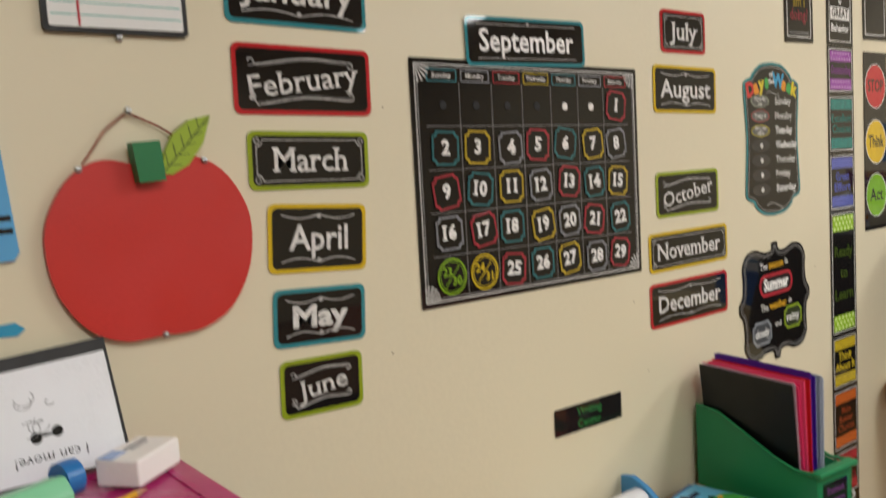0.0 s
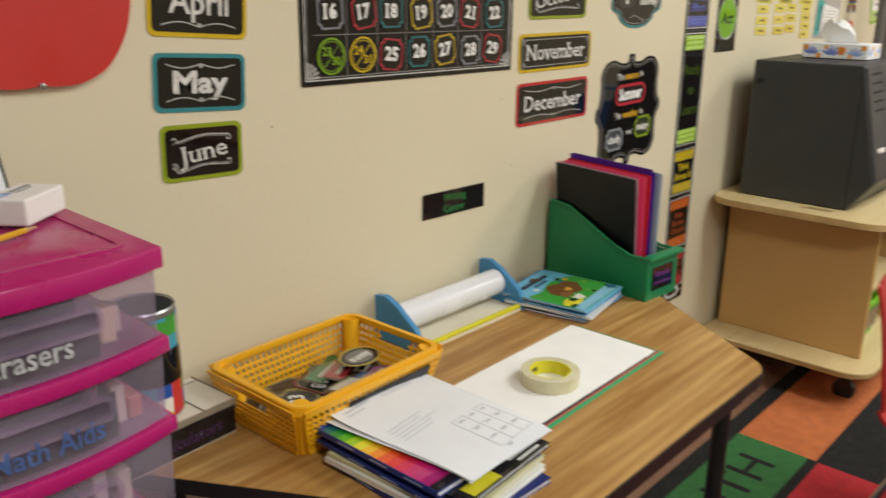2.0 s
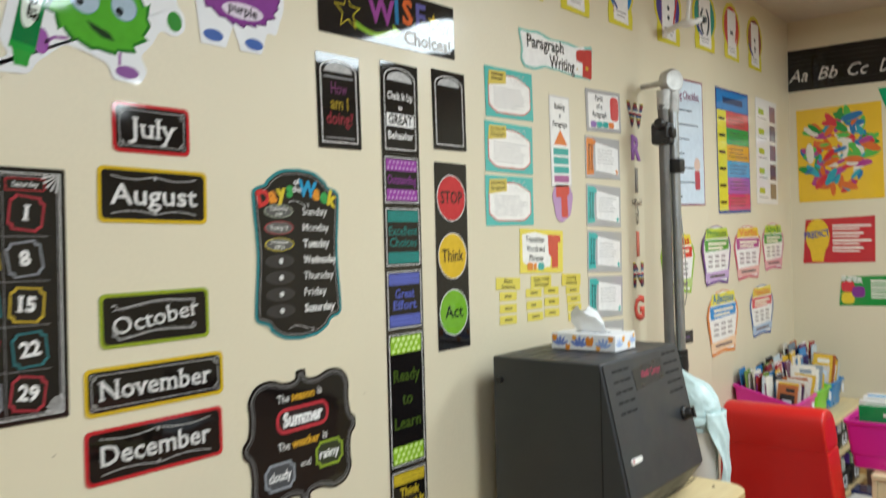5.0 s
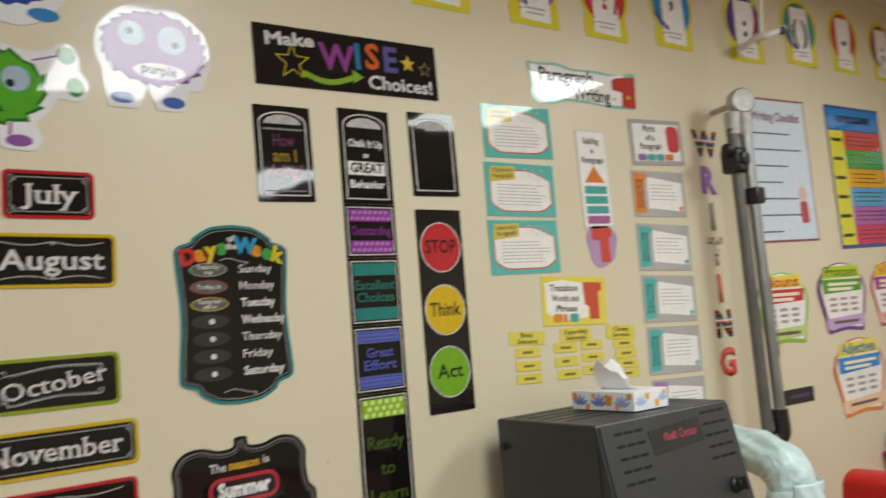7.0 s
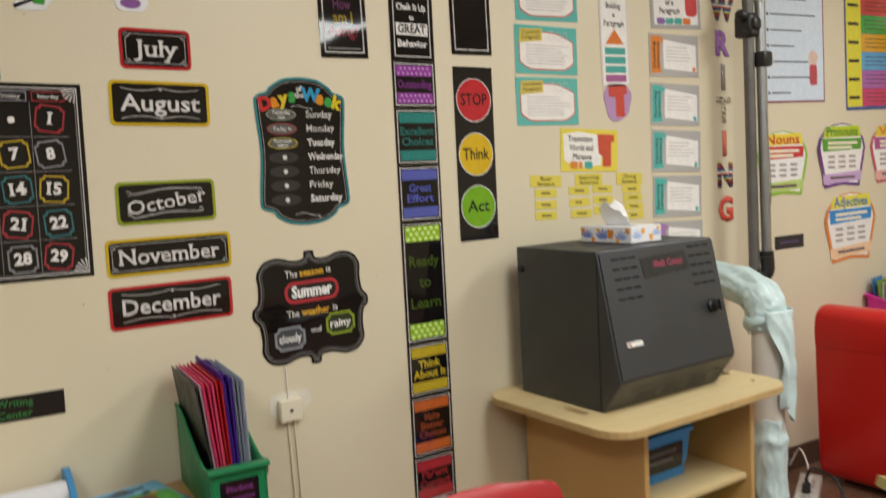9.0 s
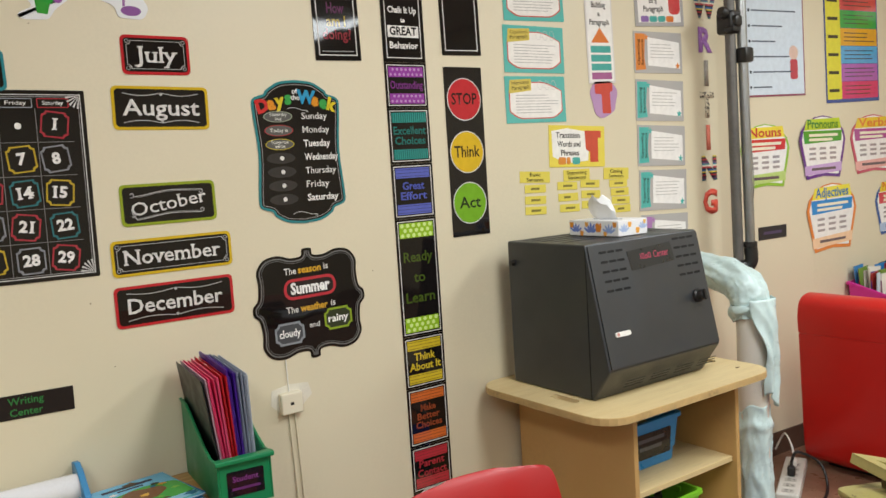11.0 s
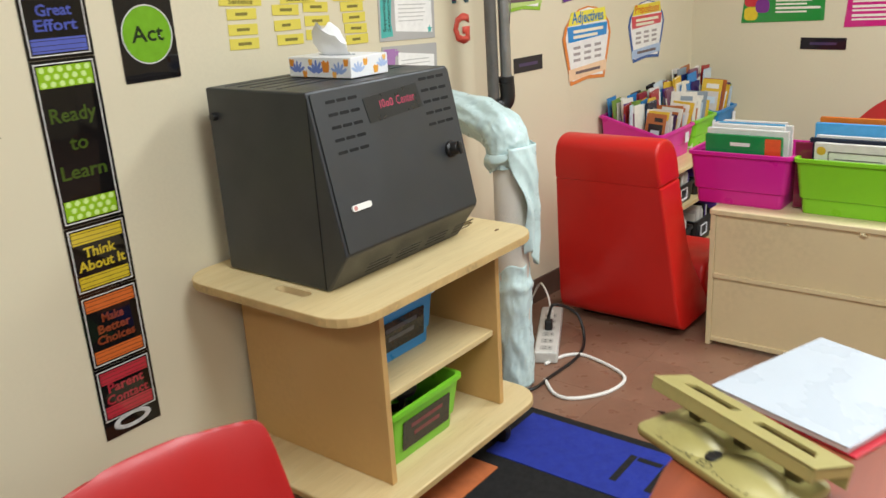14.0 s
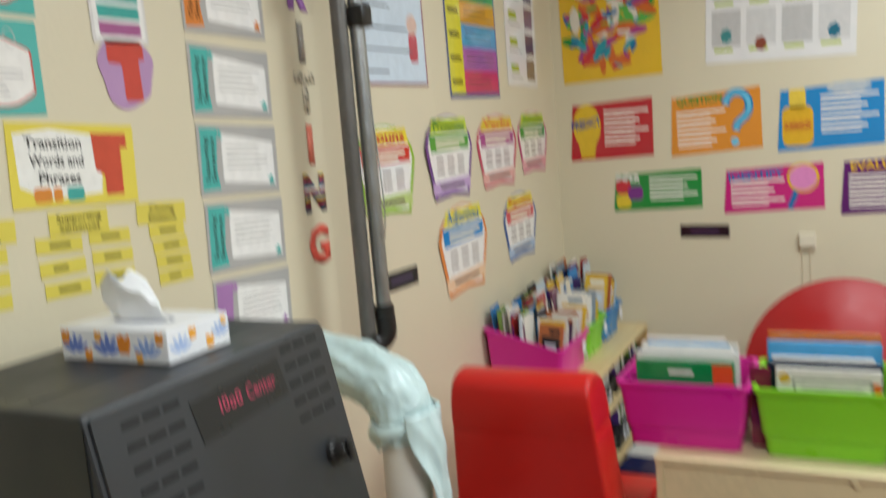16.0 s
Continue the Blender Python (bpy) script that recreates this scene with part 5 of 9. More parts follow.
# calculator box and can
cal_box = thing("calculator_box", "white cardboard box with a black front label", "box", pose(0.472, 1.052, TOP, 0, 0, 4))
part("carton", box(-0.12, 0.115, -0.03, 0.09, 0.0, 0.062, 0.002), plain("d9d2c2"), cal_box)
part("lid_edge", join(box(-0.121, 0.116, -0.032, -0.0302, 0.045, 0.063), box(0.1152, 0.117, -0.03, 0.09, 0.045, 0.063)), plain("8a7f6c"), cal_box, "worn dark lid edge")
part("label", prism([(-0.11, 0.006), (0.112, 0.006), (0.112, 0.052), (-0.11, 0.052)], 0.0305, 0.0335), ink("1b1718"), cal_box, "black label with purple writing")
part("lettering", words("Calculators", 0.03, 0.12, 0.0002, 0.025, 0.028, 0.034), ink("43284f"), cal_box)
part("lid_seam", join(box(0.055, 0.058, -0.029, 0.09, 0.0622, 0.0626), box(-0.118, 0.113, 0.07, 0.0715, 0.0622, 0.0626)), plain("6a604e"), cal_box, "dark seam in the lid")


def mosaic():
    """Card with bright squares in a checkered band."""
    mat = paint("mosaic_wrap", "30302f", 0.5, 0.05)
    nt = mat.node_tree
    b = nt.nodes["Principled BSDF"]
    v = nt.nodes.new("ShaderNodeTexVoronoi")
    v.inputs["Scale"].default_value, v.inputs["Randomness"].default_value = 40.0, 0.0
    nt.links.new(nt.nodes.new("ShaderNodeTexCoord").outputs["Object"], v.inputs["Vector"])
    r = nt.nodes.new("ShaderNodeValToRGB")
    r.color_ramp.interpolation = "CONSTANT"
    codes = ["c8342a", "1f4fa0", "2f8a3c", "e0c024", "1a1a1c", "d8722a", "3a9ab0", "e8e2d4", "3f9a34", "b8283a"]
    for k, code in enumerate(codes):
        e = r.color_ramp.elements[k] if k < 2 else r.color_ramp.elements.new(k / len(codes))
        e.position, e.color = k / len(codes), rgb(code)
    sep_ = nt.nodes.new("ShaderNodeSeparateColor")
    nt.links.new(v.outputs["Color"], sep_.inputs[0])
    nt.links.new(sep_.outputs[0], r.inputs[0])
    nt.links.new(r.outputs[0], b.inputs["Base Color"])
    return mat


can = thing("pencil_can", "tin can wrapped in coloured squares with a black band", "can", pose(0.474, 1.087, TOP + 0.0635))
part("tin", lathe([(0.001, 0.0), (0.049, 0.0), (0.05, 0.002), (0.05, 0.175), (0.052, 0.177), (0.05, 0.18), (0.047, 0.177), (0.047, 0.004), (0.001, 0.004)], 32), STEEL, can, "bare tin can", True)
part("wrap", lathe([(0.0505, 0.004), (0.0512, 0.004), (0.0512, 0.168), (0.0505, 0.168)], 32), mosaic(), can, "paper wrap of coloured squares", True)
part("band", lathe([(0.0514, 0.06), (0.0518, 0.06), (0.0518, 0.115), (0.0514, 0.115)], 32), ink("15161a"), can, "black band with green writing", True)

# magazines with worksheets on top
z = 0.0
BOOKS = [("1d2a66", 0.205, 0.272, 0.008, 0.728, 0.702, -2, "navy workbook lying on the table"), ("dcdad2", 0.2, 0.27, 0.009, 0.728, 0.71, 3, "white workbook lying in a pile"), ("c9c49a", 0.2, 0.265, 0.006, 0.735, 0.714, 5, "pale yellow workbook lying in a pile"), ("24306e", 0.208, 0.278, 0.006, 0.736, 0.732, 0.5, "navy workbook lying in a pile"), ("17161a", 0.205, 0.275, 0.007, 0.748, 0.722, 4, "black workbook with yellow and white printing"), ("2a3a7c", 0.21, 0.28, 0.009, 0.738, 0.757, 0.8, "rainbow-covered workbook under worksheets")]
for k, (code, w, h, t_, bx, by, rz, lb) in enumerate(BOOKS):
    b = thing("workbook", lb, "book", pose(bx, by, TOP + z, 0, 0, rz), "workbooks")
    part("page_block", box(-w / 2 + 0.002, w / 2 - 0.002, -h / 2 + 0.002, h / 2 - 0.002, 0.001, t_ - 0.0012), PAPER, b)
    part("cover", join(box(-w / 2, w / 2, -h / 2, h / 2, 0, 0.0009), box(-w / 2, w / 2, -h / 2, h / 2, t_ - 0.0011, t_), box(-w / 2 - 0.0008, -w / 2, -h / 2, h / 2, 0, t_)), ink(code), b)
    if k in (0, 3, 5):
        part("spine_print", join(*[box(-w / 2 - 0.0012, -w / 2 - 0.0009, -h / 2 + 0.03 + 0.07 * q, -h / 2 + 0.065 + 0.07 * q, t_ * 0.35, t_ * 0.65) for q in range(3)]), ink("8f9cc4"), b)
    if k == 4:
        part("cover_print", box(-0.085, -0.02, -h / 2 + 0.004, -h / 2 + 0.03, t_ + 0.0001, t_ + 0.0005), ink("c9c02c"), b, "yellow printed panel")
        o = part("writing", bars([(0.02, 0.09, -0.115, 0.008), (0.03, 0.085, -0.128, 0.005)], 0, 0.0004), ink("d9d6d0"), b)
        o.matrix_local = pose(0, 0, t_ + 0.0001, -90, 0, 0)
    if k == 5:
        hues = ["1d2a66", "1f3f8a", "1f6a6a", "1f8a3a", "4fae2c", "9ac82a", "e0d82a", "e8b82a", "e88a28", "e0562a", "d83430", "cf2450", "c81f6a", "b81f6e", "a01f6a", "1a1820"]
        for q, cd in enumerate(hues):
            y1 = h / 2 - 0.002 - q * (h - 0.004) / len(hues)
            part("cover_print", box(-w / 2 + 0.001, w / 2 - 0.001, y1 - (h - 0.004) / len(hues), y1 - 0.0001, t_ + 0.0001, t_ + 0.0005), ink(cd), b)
    z += t_ + 0.0012
ws = thing("worksheets", "loose printed worksheets lying on workbooks", "papers", pose(0.767, 0.746, TOP + z + 0.001, 0, 0, 5.5))


def sheet_z(u, v, k):
    """How the paper lifts over its area; u, v from 0 to 1."""
    return 0.0016 * k + 0.012 * max(0, v - 0.65) ** 2 * (k + 1) - 0.05 * max(0, u - 0.7) ** 2 * (k > 0) - 0.06 * max(0, 0.3 - v) ** 2 + 0.0015 * math.sin(5 * u + 3 * v + k)


for k in range(4):
    bm = bmesh.new()
    nx, ny = 12, 14
    for j in range(ny + 1):
        for i in range(nx + 1):
            u, v = i / nx, j / ny
            bm.verts.new(((u - 0.5) * 0.2, (v - 0.5) * 0.279, sheet_z(u, v, k)))
    bm.verts.ensure_lookup_table()
    for j in range(ny):
        for i in range(nx):
            q = j * (nx + 1) + i
            bm.faces.new([bm.verts[m_] for m_ in (q, q + 1, q + nx + 2, q + nx + 1)])
    o = part("sheet", bm, PAPER, ws, smooth=True)
    o.matrix_local = pose((0.012, -0.004, 0.006, 0.0)[k], (-0.006, 0.005, -0.003, 0.0)[k], 0.001 + 0.0006 * k, 0, 0, (-4, 2, -2, 0)[k])
flatp = [(-0.085, -0.03, 0.115, 0.003), (-0.085, -0.05, 0.104, 0.002), (-0.005, 0.085, 0.112, 0.0012), (-0.005, 0.07, 0.106, 0.0012), (0.04, 0.085, 0.118, 0.002)]
r_ = random.Random(4)
for q in range(5):
    flatp.append((-0.08, -0.08 + r_.uniform(0.06, 0.15), 0.03 - 0.009 * q, 0.0012))
for q in range(3):
    flatp.append((0.0, 0.085, -0.03 - 0.036 * q, 0.0008))
flatp.append((0.0, 0.085, -0.125, 0.0008))
for q in range(10):
    flatp.append((0.008 + 0.028 * (q % 3), 0.02 + 0.028 * (q % 3), -0.045 - 0.03 * (q // 3) + 0.004, 0.0035))
bm = bars(flatp, 0, 0.0003)
for q in range(4):
    add_prism(bm, [(0.0 + 0.0283 * q, -0.125), (0.0008 + 0.0283 * q, -0.125), (0.0008 + 0.0283 * q, -0.03), (0.0 + 0.0283 * q, -0.03)], 0, 0.0003)
for v in bm.verts:
    v.co.y -= sheet_z(v.co.x / 0.2 + 0.5, v.co.z / 0.279 + 0.5, 3)
o = part("print", bm, plain("b4b4b8"), ws, "grey printed lines and table")
o.matrix_local = pose(0, 0, 0.0042, -90, 0, 0)

# paper with tape
for code, dx, dy, z_, lb in (("2fa368", 0.012, -0.012, 0.0006, "green construction paper under white paper"), ("c8585a", 0.006, -0.004, 0.0018, "coral construction paper under white paper"), ("2a2726", 0.002, -0.001, 0.003, "black construction paper under white paper")):
    p = thing("paper_sheet", lb, "paper", pose(1.125 + dx, 0.772 + dy, TOP, 0, 0, 1.5), "craft papers")
    part("sheet", box(-0.222, 0.222, -0.1, 0.1, z_, z_ + 0.0009), plain(code, 0.8), p)
p = thing("paper_sheet", "large sheet of white drawing paper", "paper", pose(1.122, 0.775, TOP, 0, 0, 1.0), "craft papers")
part("sheet", box(-0.222, 0.222, -0.1, 0.1, 0.0041, 0.0062, 0.0004), plain("f1efec", 0.75), p)
tp = thing("tape_roll", "roll of clear packing tape with yellow core", "tape", pose(1.085, 0.752, TOP + 0.0065))
part("tape", lathe([(0.039, 0.0), (0.055, 0.0), (0.0555, 0.003), (0.0555, 0.022), (0.055, 0.025), (0.039, 0.025), (0.039, 0.0)], 48), paint("clear_tape", "cfc8a4", 0.16, 0.1, 20.0, 100.0, 0.02, coat=0.5), tp, "translucent wound tape", True)
part("core", lathe([(0.036, 0.0), (0.0388, 0.0), (0.0388, 0.0252), (0.036, 0.0252), (0.036, 0.0)], 48), plain("d9cf2c"), tp, "yellow printed core", True)
part("print", turned(bars([(-0.012, 0.012, 0.0125, 0.008)], 0.0, 0.0006), Matrix.Translation((0, 0.0356, 0))), ink("4a4630"), tp)

# roll dispenser
rd = thing("paper_dispenser", "roll of white film in a blue plastic dispenser", "dispenser", pose(0, 0, 0))
BLUE = plastic("3d86b8", 0.45)
for bx in (1.02, 1.355):
    part("end_plate", side_prism([(1.15, TOP), (1.15, TOP + 0.095), (1.12, TOP + 0.1), (1.085, TOP + 0.085), (1.03, TOP + 0.045), (1.015, TOP)], bx - 0.007, bx + 0.007, 0.002), BLUE, rd, "blue end plate")
part("roll", turned(lathe([(0.012, -0.163), (0.03, -0.163), (0.0302, 0.163), (0.012, 0.163)], 32), Matrix.Translation((1.1875, 1.1, TOP + 0.05)) @ pose(0, 0, 0, 0, 90, 0)), paint("white_film", "e2e2e6", 0.2, 0.05, coat=0.5), rd, "white film roll", True)
part("tray", box(1.0275, 1.3475, 1.02, 1.15, TOP, TOP + 0.006), plain("ded6c0"), rd, "cream cardboard tray")
part("cutter", box(1.03, 1.345, 1.02, 1.032, TOP + 0.0065, TOP + 0.014, 0.002), plastic("d8cf1e"), rd, "yellow cutting edge")

# books beside the folder box
pb = Matrix.Translation((1.46, 0.985, TOP)) @ pose(0, 0, 0, 0, 0, 8)
z = 0.0
for k in range(6):
    t_ = (0.006, 0.004, 0.005, 0.004, 0.005, 0.004)[k]
    b = thing("picture_book", ("thin picture book in a pile", "picture book with sky and brown bear scene")[k == 5], "book", pb @ pose(0.004 * math.sin(k * 2.1), 0.006 * math.cos(k * 1.7), z, 0, 0, (2, -3, 4, -1, 3, 0)[k]), "picture books")
    part("page_block", box(-0.098, 0.098, -0.105, 0.105, 0.0008, t_ - 0.0008), PAPER, b)
    part("cover", join(box(-0.1, 0.1, -0.107, 0.107, 0, 0.0007), box(-0.1, 0.1, -0.107, 0.107, t_ - 0.0007, t_)), ink(("232a6b", "3f83b8", "d8d8d4", "3c9ad0", "2d6aa8", "69b4d8")[k]), b)
    if k == 5:
        part("cover_meadow", slab(softened([(-0.098, -0.1), (0.098, -0.1), (0.098, 0.03), (0.02, 0.05), (-0.05, 0.03), (-0.098, 0.045)], 0.02), t_ + 0.0001, t_ + 0.0004), ink("3d9a3c"), b)
        part("cover_shape", slab([(0.005 + 0.055 * math.cos(a / 10 * math.pi), 0.0 + 0.035 * math.sin(a / 10 * math.pi) * (1 + 0.2 * math.sin(a * 1.3))) for a in range(20)], t_ + 0.0005, t_ + 0.0008), ink("6e4424"), b)
        rb_ = random.Random(31)
        for q in range(16):
            ax_, ay_, ar_ = rb_.uniform(-0.085, 0.085), rb_.uniform(-0.09, 0.09), rb_.uniform(0.006, 0.02)
            part("cover_patch", slab([(max(-0.098, min(0.098, ax_ + ar_ * (1 + 0.4 * math.sin(3 * w_ + q)) * math.cos(w_ * math.pi / 5))), max(-0.105, min(0.105, ay_ + 0.7 * ar_ * (1 + 0.3 * math.cos(2 * w_ + q)) * math.sin(w_ * math.pi / 5)))) for w_ in range(10)], t_ + 0.0008 + 0.00008 * q, t_ + 0.001 + 0.00008 * q), ink(("1d4a2a", "3a2414", "e6e2d4", "2a6a8a", "d8a03a", "1c2a20", "6aa83a", "8a5a34")[q % 8]), b)
        part("cover_path", slab([(-0.06 + 0.035 * math.cos(a / 8 * math.pi), -0.055 + 0.018 * math.sin(a / 8 * math.pi)) for a in range(16)], t_ + 0.0005, t_ + 0.0008), ink("e0d338"), b)
        part("cover_stripe", slab([(-0.095, -0.098), (0.095, -0.098), (0.095, -0.07), (-0.095, -0.075)], t_ + 0.0005, t_ + 0.0008), ink("8cc0d8"), b)
        o = part("title", bars([(-0.06, 0.06, 0.078, 0.014), (-0.03, 0.03, 0.06, 0.008)], 0, 0.0004), ink("26324a"), b)
        o.matrix_local = pose(0, 0, t_ + 0.0001, -90, 0, 0)
    z += t_ + 0.0008

# green magazine box with folders
GREEN = plastic("0f7a4a", 0.38)
GB = pose(1.588, 0.838, TOP, 0, 0, -5)
gb = thing("magazine_box", "green plastic magazine box full of coloured folders", "magazine box", GB)
bm = bmesh.new()
side = [(0.0, 0.0), (0.0, 0.1), (0.05, 0.1), (0.1, 0.118), (0.17, 0.15), (0.24, 0.185), (0.305, 0.19), (0.305, 0.0)]
part("side_panel", side_prism(side, 0.0, 0.004, 0.001), GREEN, gb)
part("side_panel", side_prism(side, 0.121, 0.125, 0.001), GREEN, gb)
part("front_panel", box(0.0045, 0.1205, 0.0, 0.004, 0.0, 0.1, 0.001), GREEN, gb)
part("front_rim", box(-0.006, 0.131, -0.012, 0.012, 0.1, 0.112, 0.003), GREEN, gb)
part("side_rim", join(tube([(-0.001, 0.012, 0.106), (-0.001, 0.05, 0.104), (-0.001, 0.1, 0.121), (-0.001, 0.24, 0.188), (-0.001, 0.3, 0.193)], 0.004, 8), tube([(0.126, 0.012, 0.106), (0.126, 0.05, 0.104), (0.126, 0.1, 0.121), (0.126, 0.24, 0.188), (0.126, 0.3, 0.193)], 0.004, 8)), GREEN, gb)
part("back_panel", box(0.0045, 0.1205, 0.301, 0.305, 0.0, 0.19, 0.001), GREEN, gb)
part("bottom", box(0.0045, 0.1205, 0.0045, 0.3005, 0.0, 0.004), GREEN, gb)
lb = part("label", prism(rrect(0.085, 0.058, 0.003, 2, 0.0625, 0.052), 0.0003, 0.0015), ink("17141a"), gb, "black label with purple writing")
part("lettering", words("Student", 0.018, 0.06, 0.0002, 0.0625, 0.062, 0.0019), ink("7a3c80"), lb)
part("writing", bars([(0.03, 0.095, 0.04, 0.006)], 0.0015), ink("5d2f66"), lb)
FOLD = [("0b0a0a", 1, "black"), ("c9a7b4", 1, "pale pink"), ("e0386a", 4, "pink"), ("e8547e", 2, "rose"), ("cc2028", 3, "red"), ("4a1f94", 5, "purple"), ("8d95a6", 3, "grey"), ("b9c0cc", 3, "silver")]
xx = 0.030
n_all = sum(n for _, n, _ in FOLD)
for code, n, nm in FOLD:
    for k in range(n):
        f = thing("folder", f"{nm} pocket folder standing in the green box", "folder", GB @ Matrix.Translation((xx, 0.060 - 0.004 * ((k * 7 + n) % 3), 0.006)) @ pose(0, 0, 0, 1.5, -7.0 + 6.5 * (xx - 0.03) / 0.078 + 0.8 * math.sin(xx * 400), 0), "folders in the box")
        hgt = 0.276 + 0.16 * xx * (xx < 0.075) + 0.006 * ((k * 5 + n) % 3) / 2 + (0.006 if nm in ("purple", "grey") else -0.005 if nm in ("pink", "rose", "red") else 0.0)
        part("leaf", join(box(0, 0.0009, 0, 0.236, 0, hgt, 0.0), box(0.0022, 0.003, 0, 0.236, 0, hgt - 0.002), box(0.001, 0.0021, 0.2345, 0.236, 0, hgt - 0.002)), paint("folder_" + code, code, 0.4, 0.06, 8.0, 200.0, 0.02, coat=0.1, gloss=0.3), f)
        part("sheet_stack", box(0.0011, 0.002, 0.004, 0.225, 0.003, hgt - 0.006 + 0.005 * (k % 2)), PAPER, f)
        xx += 0.078 / n_all

# ---- drawer tower ----
PINK = plastic("b01a68", 0.3)
CLEAR = bpy.data.materials.new("frosted_plastic")
CLEAR.use_nodes = True
nt = CLEAR.node_tree
pb_ = nt.nodes["Principled BSDF"]
pb_.inputs["Base Color"].default_value = rgb("d9cbdc")
pb_.inputs["Roughness"].default_value = 0.25
pb_.inputs["IOR"].default_value = 1.3
tr = nt.nodes.new("ShaderNodeBsdfTransparent")
tr.inputs[0].default_value = rgb("e9dcea")
mx = nt.nodes.new("ShaderNodeMixShader")
nz = noise_fac(nt, nt.nodes.new("ShaderNodeTexCoord").outputs["Object"], 7.0)
mr = nt.nodes.new("ShaderNodeMapRange")
mr.inputs[3].default_value, mr.inputs[4].default_value = 0.13, 0.24
nt.links.new(nz, mr.inputs[0])
nt.links.new(mr.outputs[0], mx.inputs[0])
nt.links.new(tr.outputs[0], mx.inputs[1])
nt.links.new(pb_.outputs[0], mx.inputs[2])
nt.links.new(mx.outputs[0], nt.nodes["Material Output"].inputs[0])

DX, DY, DWID, DDEP, DTOP = 0.213, 0.976, 0.33, 0.31, 1.02
dt = thing("drawer_tower", "pink and clear plastic drawer tower on the floor", "drawer tower", pose(DX, DY, 0))


def bowed(w, d, bow, n=10):
    """A rectangle whose -y side bulges out."""
    pts = [(w / 2, d / 2), (-w / 2, d / 2)]
    for k in range(n + 1):
        u = -1 + 2 * k / n
        pts.append((u * w / 2, -d / 2 - bow * (1 - u * u)))
    return pts


part("top", slab(bowed(DWID, DDEP, 0.028), DTOP - 0.027, DTOP, 0.003), PINK, dt, "pink lid with a shallow tray", True)
part("lid_rim", flat_ring(rrect(DWID - 0.05, DDEP - 0.05, 0.02, 4), rrect(DWID - 0.066, DDEP - 0.066, 0.014, 4), DTOP - 0.003, DTOP + 0.0018), PINK, dt)
SH = [0.105, 0.105, 0.17, 0.17, 0.17, 0.17]
zt = DTOP - 0.028
for k, h in enumerate(SH):
    z0 = zt - h + 0.022
    if z0 < 0.02:
        break
    dr = part("drawer", join(slab(bowed(DWID - 0.02, DDEP - 0.01, 0.026), z0, z0 + 0.003)), CLEAR, dt, "frosted clear drawer")
    bmw = bmesh.new()
    pts = bowed(DWID - 0.02, DDEP - 0.01, 0.026)
    lo = [bmw.verts.new((x_ * 0.985, y_ * 0.985, z0)) for x_, y_ in pts]
    hi = [bmw.verts.new((x_, y_, zt - 0.001)) for x_, y_ in pts]
    for i in range(len(pts)):
        j = (i + 1) % len(pts)
        bmw.faces.new((lo[i], lo[j], hi[j], hi[i]))
    part("drawer_wall", bmw, CLEAR, dr, smooth=True)
    part("grip", ring([(x_ * 0.5, z_) for x_, z_ in rrect(0.3, 0.03, 0.014, 5, 0, zt - 0.028)], [(x_ * 0.5, z_) for x_, z_ in rrect(0.28, 0.02, 0.009, 5, 0, zt - 0.028)], DDEP / 2 + 0.018, DDEP / 2 + 0.03), CLEAR, dr, "moulded clear grip")
    strip = bmesh.new()
    prev = None
    for i in range(13):
        u = -0.93 + (1.42, 1.5, 1.2, 1.2, 1.2, 1.2)[k] * i / 12
        yy = -(DDEP - 0.01) / 2 - 0.026 * (1 - u * u) + 0.005
        cur = (strip.verts.new((u * 0.152, yy, z0 + 0.005)), strip.verts.new((u * 0.152, yy, z0 + (0.06 if k < 2 else 0.08) + 0.003 * math.sin(i * 1.7))))
        if prev:
            strip.faces.new((prev[0], cur[0], cur[1], prev[1]))
        prev = cur
    part("label", strip, plain("181a20"), dr, "dark paper label inside the drawer")
    part("filling", box(-0.12, 0.07, -DDEP / 2 + 0.02, DDEP / 2 - 0.03, z0 + 0.004, z0 + (0.066, 0.06, 0.07, 0.08, 0.08, 0.08)[k], 0.01), plain(("4a4c58", "5d5c60", "8a9090", "8a8478", "8a8478", "8a8478")[k], 0.8), dr, "things kept in the drawer")
    if k < 4:
        txt = ("Erasers", "Math Aids")[k] if k < 2 else None
        if txt:
            bt = words(txt, 0.036, (0.088, 0.122)[k], 0.0005, (-0.006, 0.0)[k], z0 + 0.033, 0)
            for v in bt.verts:
                u = v.co.x / (DWID / 2)
                v.co.y = -DDEP / 2 - 0.002 - 0.026 * (1 - u * u) - 0.004
            part("lettering", bt, chalk(("b0b0b2", "405c94")[k]), dr, "drawer name lettering")
    part("rail", slab(bowed(DWID - 0.004, DDEP, 0.028), z0 - 0.022, z0 - 0.002, 0.002), PINK, dt, "pink frame rail", True)
    zt = z0 - 0.024
part("foot", box(-DWID / 2 + 0.01, DWID / 2 - 0.01, -DDEP / 2 + 0.01, DDEP / 2 - 0.01, 0.0, max(0.02, zt - 0.002), 0.005), PINK, dt)
for cd, x_, y_, w_, h_ in (("d8c7a8", 0.09, -0.135, 0.02, 0.045), ("cfc2ae", 0.11, -0.11, 0.018, 0.035)):
    part("eraser", box(x_, x_ + w_, y_, y_ + 0.03, DTOP - 0.11, DTOP - 0.11 + h_, 0.004), plain(cd), dt, "pale eraser inside the drawer")
